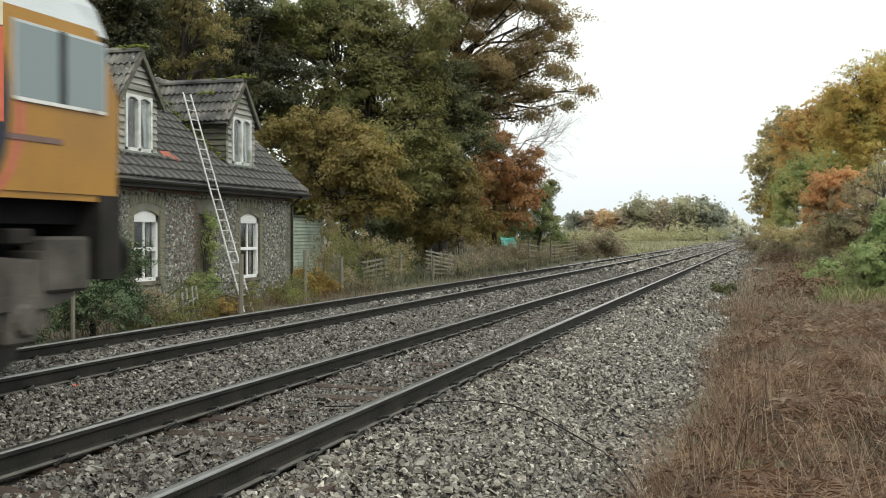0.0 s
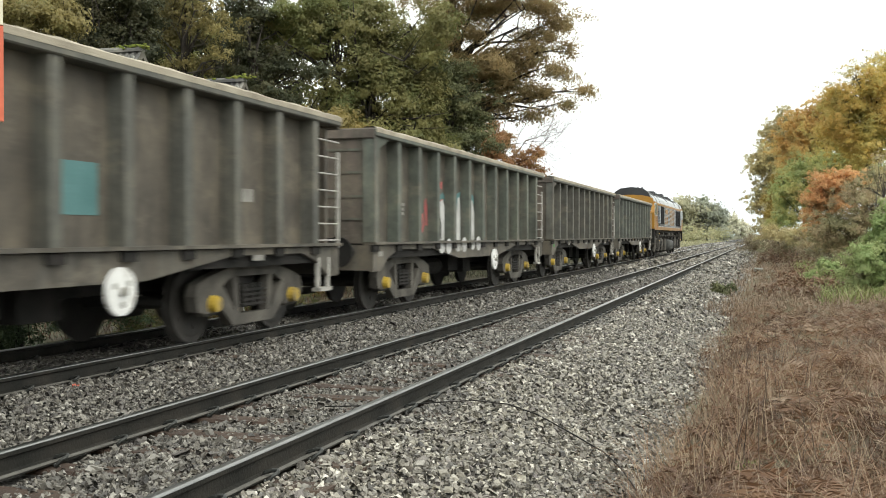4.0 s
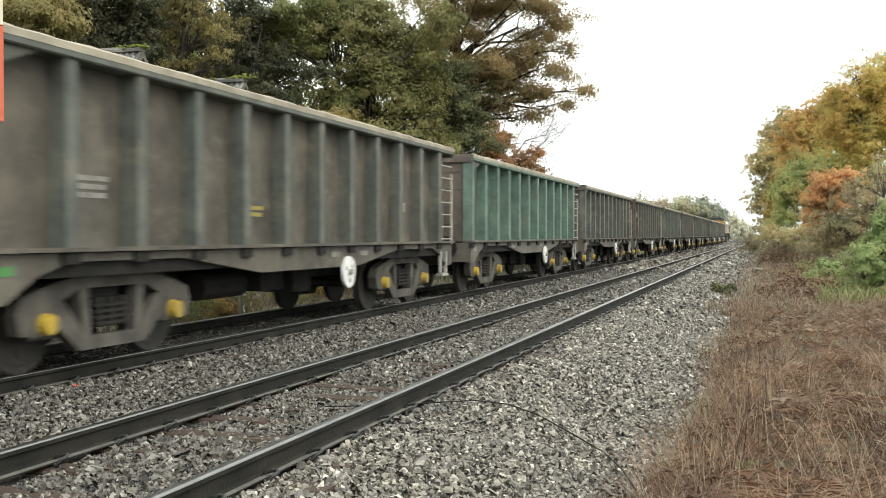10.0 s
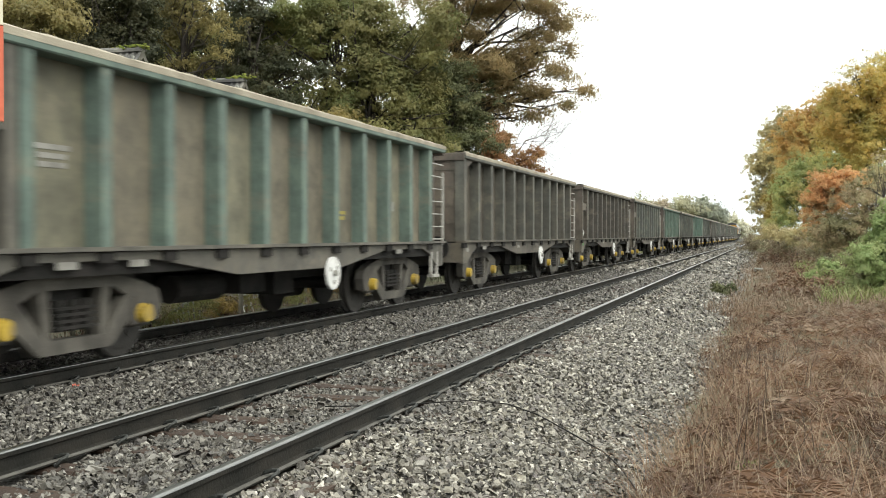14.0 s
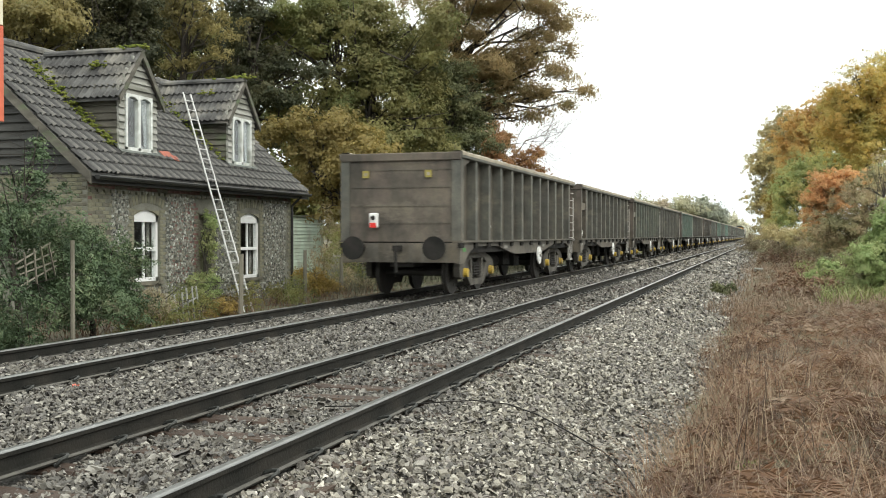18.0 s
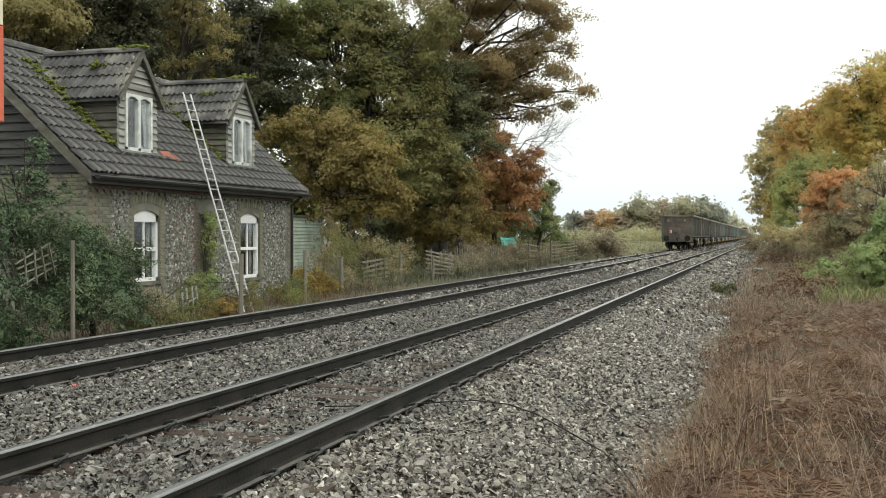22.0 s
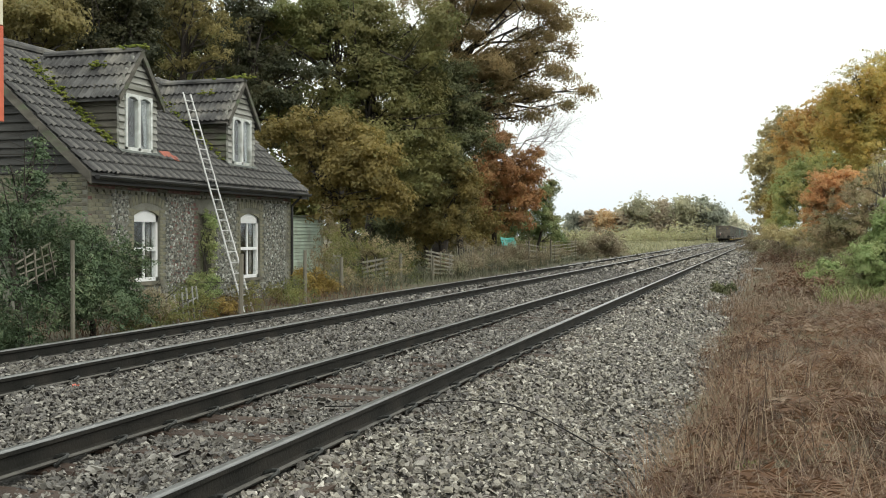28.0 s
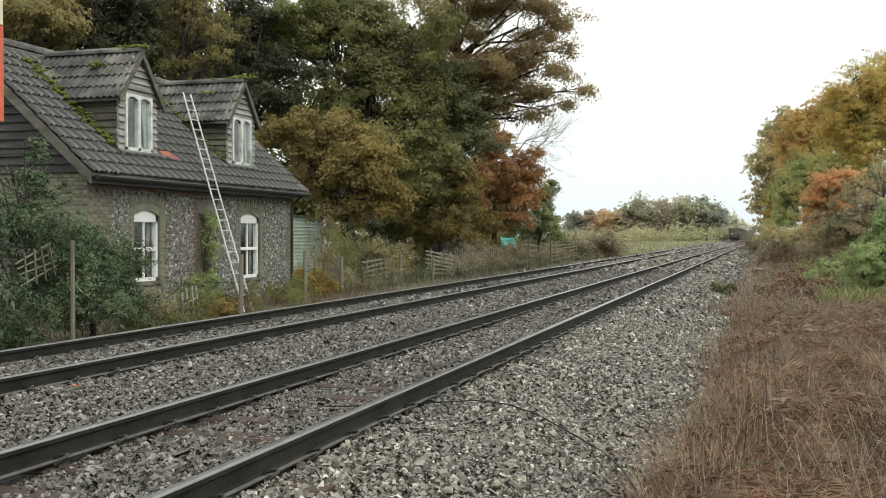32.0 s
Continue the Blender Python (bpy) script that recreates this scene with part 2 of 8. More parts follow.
M["verge_grass"] = leaf_material("verge_grass", [(0.141, 0.187, 0.065), (0.212, 0.246, 0.086), (0.318, 0.276, 0.119)], 0.3)
M["field_blade"] = leaf_material("field_blade", [(0.24, 0.25, 0.13), (0.33, 0.32, 0.18), (0.4, 0.37, 0.22)], 0.3)
M["dark_leaf"] = leaf_material("dark_leaf", [(0.056, 0.071, 0.029), (0.084, 0.097, 0.038), (0.123, 0.128, 0.051), (0.179, 0.168, 0.072)], 0.25, 1.4)
M["yellow_leaf"] = leaf_material("yellow_leaf", [(0.228, 0.168, 0.042), (0.312, 0.222, 0.054), (0.408, 0.288, 0.072), (0.264, 0.222, 0.066)], 0.35)
M["olive_leaf"] = leaf_material("olive_leaf", [(0.124, 0.149, 0.055), (0.174, 0.194, 0.066), (0.232, 0.23, 0.078), (0.249, 0.207, 0.078)], 0.5)
M["lime_leaf"] = leaf_material("lime_leaf", [(0.128, 0.149, 0.057), (0.187, 0.189, 0.069), (0.247, 0.225, 0.083), (0.199, 0.211, 0.083)], 0.5, 0.7)
M["gold_leaf"] = leaf_material("gold_leaf", [(0.381, 0.369, 0.137), (0.508, 0.43, 0.148), (0.635, 0.465, 0.148), (0.533, 0.395, 0.148)], 0.6, 0.6)
M["oak_leaf"] = leaf_material("oak_leaf", [(0.146, 0.14, 0.05), (0.221, 0.177, 0.058), (0.29, 0.223, 0.07), (0.19, 0.19, 0.067)], 0.5, 0.8)
M["dull_leaf"] = leaf_material("dull_leaf", [(0.381, 0.368, 0.204), (0.482, 0.437, 0.24), (0.526, 0.437, 0.24), (0.403, 0.425, 0.24)], 0.6, 0.5)
M["green_leaf"] = leaf_material("green_leaf", [(0.251, 0.31, 0.133), (0.326, 0.368, 0.153), (0.451, 0.437, 0.173), (0.526, 0.437, 0.173)], 0.55, 0.6)
M["fresh_leaf"] = leaf_material("fresh_leaf", [(0.18, 0.25, 0.1), (0.26, 0.34, 0.13), (0.34, 0.38, 0.17), (0.36, 0.34, 0.18)], 0.45)
M["laurel_leaf"] = leaf_material("laurel_leaf", [(0.03, 0.055, 0.025), (0.051, 0.085, 0.038), (0.076, 0.12, 0.053), (0.128, 0.17, 0.083), (0.102, 0.085, 0.045)], 0.2, 2.4)
M["rust_leaf"] = leaf_material("rust_leaf", [(0.454, 0.307, 0.14), (0.594, 0.339, 0.15), (0.648, 0.392, 0.19), (0.454, 0.382, 0.18)], 0.55, 0.8)
M["brown_leaf"] = leaf_material("brown_leaf", [(0.159, 0.153, 0.074), (0.231, 0.198, 0.078), (0.295, 0.243, 0.092), (0.207, 0.225, 0.092)], 0.5, 0.8)
M["red_leaf"] = leaf_material("red_leaf", [(0.238, 0.167, 0.07), (0.347, 0.183, 0.075), (0.401, 0.209, 0.085), (0.293, 0.23, 0.085)], 0.45, 0.7)
M["pine_leaf"] = leaf_material("pine_leaf", [(0.038, 0.048, 0.025), (0.055, 0.063, 0.028), (0.085, 0.084, 0.038), (0.128, 0.109, 0.049)], 0.4, 0.9)
M["bush_leaf"] = leaf_material("bush_leaf", [(0.125, 0.178, 0.069), (0.178, 0.234, 0.089), (0.24, 0.271, 0.109), (0.282, 0.243, 0.109)], 0.3)
# distance haze is put into the leaf colours of far trees and hedge
M["hazed_leaf"] = leaf_material("hazed_leaf", [(0.44, 0.437, 0.31), (0.52, 0.51, 0.36), (0.58, 0.541, 0.39)], 0.6, 0.3)
M["hazed_orange"] = leaf_material("hazed_orange", [(0.62, 0.47, 0.29), (0.7, 0.52, 0.31), (0.66, 0.54, 0.35)], 0.6, 0.3)
M["hazed_dull"] = leaf_material("hazed_dull", [(0.38, 0.41, 0.34), (0.45, 0.47, 0.38), (0.52, 0.51, 0.41)], 0.6, 0.3)
M["hazed_pale"] = leaf_material("hazed_pale", [(0.708, 0.708, 0.586), (0.781, 0.756, 0.634)], 0.6, 0.3)
M["hazed_hedge"] = leaf_material("hazed_hedge", [(0.42, 0.42, 0.25), (0.52, 0.51, 0.31), (0.56, 0.5, 0.33)], 0.6, 0.6)
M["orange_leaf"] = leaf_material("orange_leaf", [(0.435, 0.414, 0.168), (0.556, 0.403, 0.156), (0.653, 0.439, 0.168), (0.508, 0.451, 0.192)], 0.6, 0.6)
M["hazed_brown"] = leaf_material("hazed_brown", [(0.5, 0.46, 0.36), (0.57, 0.5, 0.38), (0.6, 0.53, 0.41)], 0.6, 0.3)
M["scrub_leaf"] = leaf_material("scrub_leaf", [(0.224, 0.23, 0.12), (0.336, 0.31, 0.168), (0.403, 0.31, 0.192), (0.302, 0.333, 0.168)], 0.5, 0.9)
M["bronze_leaf"] = leaf_material("bronze_leaf", [(0.226, 0.18, 0.09), (0.301, 0.23, 0.11), (0.357, 0.265, 0.13), (0.263, 0.25, 0.12)], 0.6, 0.8)
M["bark"] = surface("bark", [(0.019, 0.016, 0.012), (0.036, 0.029, 0.023), (0.052, 0.044, 0.033)], 3, 0.95, 0.8, 18, stretch=(1, 1, 0.3))
M["twig"] = surface("twig", [(0.07, 0.045, 0.035), (0.12, 0.085, 0.06)], 3, 0.9, 0.3, 20)
M["flint"] = surface("flint", [(0.048, 0.05, 0.045), (0.123, 0.125, 0.106), (0.218, 0.222, 0.191), (0.152, 0.14, 0.106), (0.437, 0.455, 0.412)], 5, 0.6, 0.4, 40, island=True)
M["mortar"] = surface("mortar", [(0.108, 0.106, 0.086), (0.171, 0.169, 0.137), (0.225, 0.225, 0.191)], 2, 0.95, 0.6, 30, stain=(0.09, 0.085, 0.065))
M["brick"] = surface("brick", [(0.09, 0.081, 0.062), (0.149, 0.137, 0.105), (0.198, 0.186, 0.142)], 2.2, 0.9, 0.4, 40, stain=(0.09, 0.09, 0.065))
M["red_brick"] = surface("red_brick", [(0.1, 0.05, 0.045), (0.15, 0.08, 0.068), (0.2, 0.12, 0.1)], 2.2, 0.9, 0.4, 40)
M["gault_brick"] = surface("gault_brick", [(0.141, 0.135, 0.092), (0.207, 0.198, 0.136), (0.273, 0.26, 0.184)], 2.2, 0.9, 0.4, 40, stain=(0.1, 0.1, 0.07))
M["tile"] = surface("tile", [(0.029, 0.028, 0.028), (0.063, 0.062, 0.06), (0.117, 0.116, 0.112)], 2.6, 0.75, 0.7, 50, stain=(0.2, 0.19, 0.165))
M["broken_tile"] = surface("broken_tile", [(0.3, 0.09, 0.06), (0.38, 0.13, 0.09)], 3, 0.9, 0.4, 40)
M["moss"] = surface("moss", [(0.09, 0.122, 0.02), (0.16, 0.188, 0.03), (0.2, 0.206, 0.05)], 6, 1.0, 0.9, 40)
M["weatherboard"] = surface("weatherboard", [(0.06, 0.055, 0.045), (0.1, 0.092, 0.075), (0.15, 0.14, 0.115)], 2, 0.85, 0.5, 30, stretch=(1, 0.4, 3), stain=(0.1, 0.13, 0.07))
M["dark_board"] = surface("dark_board", [(0.022, 0.022, 0.02), (0.035, 0.035, 0.032), (0.055, 0.053, 0.047)], 2, 0.7, 0.4, 30, stretch=(0.4, 1, 3))
M["pale_board"] = surface("pale_board", [(0.2, 0.2, 0.175), (0.3, 0.3, 0.27), (0.38, 0.38, 0.34)], 2, 0.8, 0.4, 30, stretch=(1, 0.4, 3), stain=(0.12, 0.12, 0.09))
M["white_paint"] = surface("white_paint", [(0.7, 0.71, 0.7), (0.8, 0.81, 0.8)], 2, 0.45, 0.1, 30)
M["old_paint"] = surface("old_paint", [(0.55, 0.57, 0.54), (0.7, 0.72, 0.69)], 5, 0.6, 0.3, 30, stain=(0.36, 0.37, 0.33))
M["pane"] = glass_material("pane", (0.86, 0.9, 0.9))
M["pane"].node_tree.nodes["Principled BSDF"].inputs["Transmission Weight"].default_value = 1.0
M["net"] = surface("net", [(0.2, 0.21, 0.21), (0.3, 0.31, 0.31)], 14, 0.9, 0.3, 60, stretch=(1, 1, 0.1))
M["lead"] = surface("lead", [(0.06, 0.07, 0.065), (0.1, 0.112, 0.1), (0.15, 0.16, 0.145)], 5, 0.7, 0.4, 40)
M["gutter"] = surface("gutter", [(0.012, 0.012, 0.012), (0.025, 0.024, 0.022)], 3, 0.5, 0.2, 30)
M["aluminium"] = surface("aluminium", [(0.429, 0.429, 0.421), (0.530, 0.530, 0.515)], 3, 0.5, 0.1, 40, metal=0.4)
M["grey_wood"] = surface("grey_wood", [(0.11, 0.1, 0.074), (0.176, 0.163, 0.126), (0.242, 0.224, 0.177)], 3, 0.9, 0.5, 30, stretch=(1, 1, 0.3), stain=(0.106, 0.114, 0.053))
M["shed"] = surface("shed", [(0.468, 0.576, 0.48), (0.53, 0.636, 0.528), (0.569, 0.662, 0.56)], 1.5, 0.7, 0.2, 30, stain=(0.35, 0.37, 0.3))
M["tarp"] = surface("tarp", [(0.039, 0.281, 0.234), (0.062, 0.351, 0.296)], 2, 0.5, 0.4, 12)
M["sign_red"] = surface("sign_red", [(0.5, 0.1, 0.05), (0.6, 0.14, 0.07)], 3, 0.5, 0.05, 30)
M["sign_cream"] = surface("sign_cream", [(0.6, 0.55, 0.42), (0.7, 0.65, 0.5)], 3, 0.5, 0.05, 30)
M["wagon"] = wagon_paint("wagon", 0.75)
M["wagon_rib"] = wagon_paint("wagon_rib", 0.4)
M["rim_dust"] = surface("rim_dust", [(0.22, 0.195, 0.15), (0.32, 0.285, 0.22), (0.4, 0.36, 0.28)], 2, 0.95, 0.5, 40)
M["rail_side"].node_tree.nodes["Principled BSDF"].inputs["Specular IOR Level"].default_value = 0.15
M["load"] = surface("load", [(0.2, 0.15, 0.1), (0.3, 0.23, 0.15), (0.38, 0.3, 0.2)], 3, 0.95, 1.0, 20)
M["under"] = surface("under", [(0.011, 0.011, 0.01), (0.021, 0.02, 0.018), (0.032, 0.028, 0.026)], 3, 0.85, 0.3, 40)
M["bogie"] = surface("bogie", [(0.049, 0.045, 0.04), (0.082, 0.076, 0.066), (0.121, 0.112, 0.095)], 3, 0.85, 0.3, 40)
M["wheel"] = surface("wheel", [(0.026, 0.024, 0.021), (0.044, 0.04, 0.035)], 4, 0.7, 0.2, 40, metal=0.2)
M["axle_yellow"] = surface("axle_yellow", [(0.357, 0.238, 0.025), (0.468, 0.323, 0.038)], 6, 0.6, 0.2, 40, stain=(0.170, 0.128, 0.060))
M["disc_white"] = surface("disc_white", [(0.62, 0.62, 0.6), (0.75, 0.75, 0.73)], 6, 0.6, 0.1, 40, stain=(0.35, 0.32, 0.28))
M["rung"] = surface("rung", [(0.26, 0.25, 0.225), (0.42, 0.405, 0.37)], 5, 0.6, 0.1, 40)
M["mark_pale"] = surface("mark_pale", [(0.2, 0.195, 0.175), (0.3, 0.29, 0.26)], 5, 0.7, 0.1, 40, stain=(0.12, 0.11, 0.095))
M["mark_yellow"] = surface("mark_yellow", [(0.260, 0.215, 0.052), (0.325, 0.273, 0.065)], 5, 0.7, 0.1, 40)
M["mark_green"] = surface("mark_green", [(0.05, 0.19, 0.05), (0.08, 0.25, 0.07)], 5, 0.7, 0.1, 40)
M["mark_red"] = surface("mark_red", [(0.4, 0.1, 0.07), (0.5, 0.15, 0.1)], 5, 0.7, 0.1, 40)
M["mark_teal"] = surface("mark_teal", [(0.06, 0.15, 0.15), (0.09, 0.2, 0.2)], 3, 0.7, 0.1, 40)
M["spray_white"] = surface("spray_white", [(0.42, 0.42, 0.41), (0.56, 0.56, 0.54)], 4, 0.7, 0.1, 40, stain=(0.33, 0.32, 0.3))
M["spray_red"] = surface("spray_red", [(0.3, 0.07, 0.07), (0.38, 0.1, 0.09)], 4, 0.7, 0.1, 40, stain=(0.16, 0.08, 0.07))
M["loco_blue"] = surface("loco_blue", [(0.018, 0.023, 0.035), (0.027, 0.034, 0.05)], 1.2, 0.4, 0.05, 40)
M["loco_orange"] = surface("loco_orange", [(0.321, 0.155, 0.016), (0.384, 0.191, 0.021)], 1.0, 0.4, 0.05, 40, stain=(0.256, 0.125, 0.022))
M["loco_yellow"] = surface("loco_yellow", [(0.42, 0.28, 0.02), (0.5, 0.34, 0.03)], 1.0, 0.45, 0.05, 40)
M["loco_silver"] = surface("loco_silver", [(0.4, 0.435, 0.46), (0.5, 0.535, 0.555)], 1.0, 0.35, 0.05, 40, stain=(0.249, 0.270, 0.281))
M["tank"] = surface("tank", [(0.037, 0.038, 0.035), (0.056, 0.058, 0.053), (0.074, 0.077, 0.07)], 2, 0.7, 0.2, 40, stain=(0.02, 0.018, 0.016))
M["emblem"] = surface("emblem", [(0.13, 0.08, 0.07), (0.17, 0.1, 0.085)], 4, 0.5, 0.05, 40)
M["loco_roof"] = surface("loco_roof", [(0.02, 0.021, 0.024), (0.04, 0.042, 0.046)], 1.0, 0.6, 0.1, 40)
M["loco_grille"] = surface("loco_grille", [(0.005, 0.005, 0.006), (0.01, 0.01, 0.011)], 3, 0.7, 0.3, 60)
# pale base tint puts the sky's reflection into the opaque glass colour
M["loco_glass"] = glass_material("loco_glass", (0.19, 0.24, 0.25))
M["cab_dark"] = glass_material("cab_dark", (0.03, 0.035, 0.045))
M["tail_red"] = surface("tail_red", [(0.6, 0.02, 0.015), (0.7, 0.03, 0.02)], 3, 0.4, 0.05, 40)
green_lamp, gn, gl, gb = nodes_of("signal_green")
gb.inputs["Base Color"].default_value = (0.05, 0.6, 0.4, 1)
gb.inputs["Emission Color"].default_value = (0.15, 1.0, 0.65, 1)
gb.inputs["Emission Strength"].default_value = 6.0
M["signal_green"] = green_lamp
for key, gloss in (("loco_blue", 0.25), ("loco_grille", 0.08), ("under", 0.2), ("bogie", 0.25)):
    M[key].node_tree.nodes["Principled BSDF"].inputs["Specular IOR Level"].default_value = gloss

# ---- the ground and the line ----
RAILS = (-2.96, -4.465, -6.468, -7.973)
PITCH = 0.65


def bed_height(x):
    return np.interp(x, [-10.2, -9.4, -8.6, -6.2, -5.4, -4.8, -2.5, -1.9, -0.95, -0.4],
                     [-0.34, -0.26, -0.12, -0.12, -0.17, -0.2, -0.2, -0.24, -0.5, -0.56])


def ground_height(x, y):
    base = np.interp(x, [-60, -12, -9.2, -8.6, -2.0, -0.9, 0.6, 2.5, 6, 14, 60], [-0.3, -0.3, -0.32, -0.4, -0.45, -0.52, -0.38, -0.3, 0.0, 0.4, 0.5])
    return base


xs = np.array([-2500, -900, -300, -120, -60, -40, -30, -24, -20, -17, -15, -13.5, -12, -11, -10.2, -9.6, -9.2, -8.6, -6, -4, -2, -1.2, -0.9, -0.4, 0.1, 0.6, 1.2, 1.8, 2.5, 3.5, 4.5, 6, 8, 11, 14, 20, 30, 60, 150, 500, 2500.0])
ys = np.concatenate([[-60, -30, -15], np.arange(-8, 40, 1.0), np.arange(40, 120, 4.0), np.geomspace(120, 4500, 24)])
gx, gy = np.meshgrid(xs, ys)
gz = ground_height(gx, gy)
edge = (np.abs(gx + 5) > 5.5) & (np.abs(gx) < 80)
gz = gz + edge * (0.06 * np.sin(gx * 1.7 + gy * 0.9) * np.cos(gy * 1.3 - gx) + 0.03 * np.sin(gx * 4.1) * np.sin(gy * 2.9))
n0, n1 = gx.shape
idx = np.arange(n0 * n1).reshape(n0, n1)
quads = np.stack([idx[:-1, :-1], idx[:-1, 1:], idx[1:, 1:], idx[1:, :-1]], -1).reshape(-1, 4)
tagged(new("ground", data_from("ground", np.stack([gx, gy, gz], -1).reshape(-1, 3), quads, M["soil"], True)), "rough brown and green earth beside the railway", "ground", "", "structure")

bx = np.array([-10.2, -9.9, -9.4, -9.0, -8.6, -8.0, -7.2, -6.5, -6.2, -5.8, -5.4, -5.0, -4.8, -4.2, -3.6, -3.0, -2.5, -2.2, -1.9, -1.5, -1.2, -0.95])
by = np.concatenate([np.arange(-8, 60, 0.5), np.arange(60, 200, 4.0), np.geomspace(200, 1500, 12)])
gx, gy = np.meshgrid(bx, by)
gz = bed_height(gx) - 0.015 + 0.012 * np.sin(gx * 5 + gy * 3) * np.cos(gy * 4.3)
n0, n1 = gx.shape
idx = np.arange(n0 * n1).reshape(n0, n1)
quads = np.stack([idx[:-1, :-1], idx[:-1, 1:], idx[1:, 1:], idx[1:, :-1]], -1).reshape(-1, 4)
tagged(new("ballast_bed", data_from("ballast_bed", np.stack([gx, gy, gz], -1).reshape(-1, 3), quads, M["ballast_bed"], True)), "ballast bed under two railway tracks, darkened as shade between stones", "ballast", "", "structure")

# rail section: foot, web and head
RAIL = [(-0.07, -0.159), (0.07, -0.159), (0.07, -0.148), (0.012, -0.128), (0.01, -0.05), (0.035, -0.036), (0.036, -0.008), (0.028, 0.0),
        (-0.028, 0.0), (-0.036, -0.008), (-0.035, -0.036), (-0.01, -0.05), (-0.012, -0.128), (-0.07, -0.148)]
for i, x in enumerate(RAILS):
    z = 0.0 if i < 2 else 0.06
    rail = tagged(new("rail", None), "long steel running rail, rusty sides and polished top", "rail", "running rails")
    rail.location = (x, 0, z)
    ob = part("rail_bar", prismed(RAIL, "y", -8, 1400), M["rail_side"], rail)
    crown = [(-0.029, 0.0005), (-0.02, 0.004), (0.02, 0.004), (0.0325, 0.0005), (0.037, -0.005), (0.038, -0.009), (0.036, -0.009), (0.03, -0.002)]
    part("rail_head_top", prismed(crown, "y", -8, 1400), M["rail_top"], rail, "bright worn running surface")
    for a in (-1, 1):
        foot = [(a * 0.0715, -0.146), (a * 0.0715, -0.15), (a * 0.05, -0.1395), (a * 0.05, -0.1365)]
        part("rail_foot", prismed(foot, "y", -8, 300), M["rail_foot"], rail, "paler edge strip of the rail foot")

# sleepers with their rail clips
bent = np.array([(0.02, -0.05, -0.01), (0.055, -0.05, 0.028), (0.075, -0.02, 0.042), (0.06, 0.02, 0.045), (0.02, 0.035, 0.04), (-0.02, 0.02, 0.03), (-0.03, -0.01, 0.012), (0.0, -0.02, -0.01)]) * (1.15, 0.8, 1.25)
clip_data = data_from("clip", *tube_arrays(bent, [0.0135] * 8, 6), M["clip"], True)
slab = bmesh.new()
prism(slab, [(-0.13, -0.16), (0.13, -0.16), (0.12, -0.02), (0.1, 0.0), (-0.1, 0.0), (-0.12, -0.02)], "x", -1.25, 1.25)
slab_data = bpy.data.meshes.new("sleeper")
slab.to_mesh(slab_data)
slab.free()
slab_data.materials.append(M["sleeper"])
for track, (x, z) in enumerate(((-3.712, 0.0), (-7.22, 0.06))):
    for k in range(70):
        y = 3.1 + PITCH * k + (0.0 if track == 0 else 0.22)
        bar = tagged(new("sleeper"), "rust-brown sleeper bedded flush in the ballast" if track == 0 else "brown sleeper half buried in ballast", "sleeper", "track sleepers")
        bar.location = (x, y, z - 0.18)
        bar.rotation_euler = (0, 0, rng.normal(0, 0.006))
        child("sleeper_bar", slab_data, bar)
        for side in (-0.7525, 0.7525):
            for s in (-1, 1):
                c = child("rail_clip", clip_data, bar, "", pose(side + s * 0.075, 0, 0.02, 0, 0, 0 if s > 0 else 180))
rest = bmesh.new()
for x, z in ((-3.712, -0.172), (-7.22, -0.112)):
    for k in range(70, 330):
        y = 3.1 + PITCH * k
        box(rest, x - 1.25, x + 1.25, y - 0.12, y + 0.12, z - 0.1, z)
far = thing("sleepers_beyond", "rows of brown sleepers running off into the distance", "sleepers", "", "stuff")
part("sleeper_rows", rest, M["sleeper"], far)


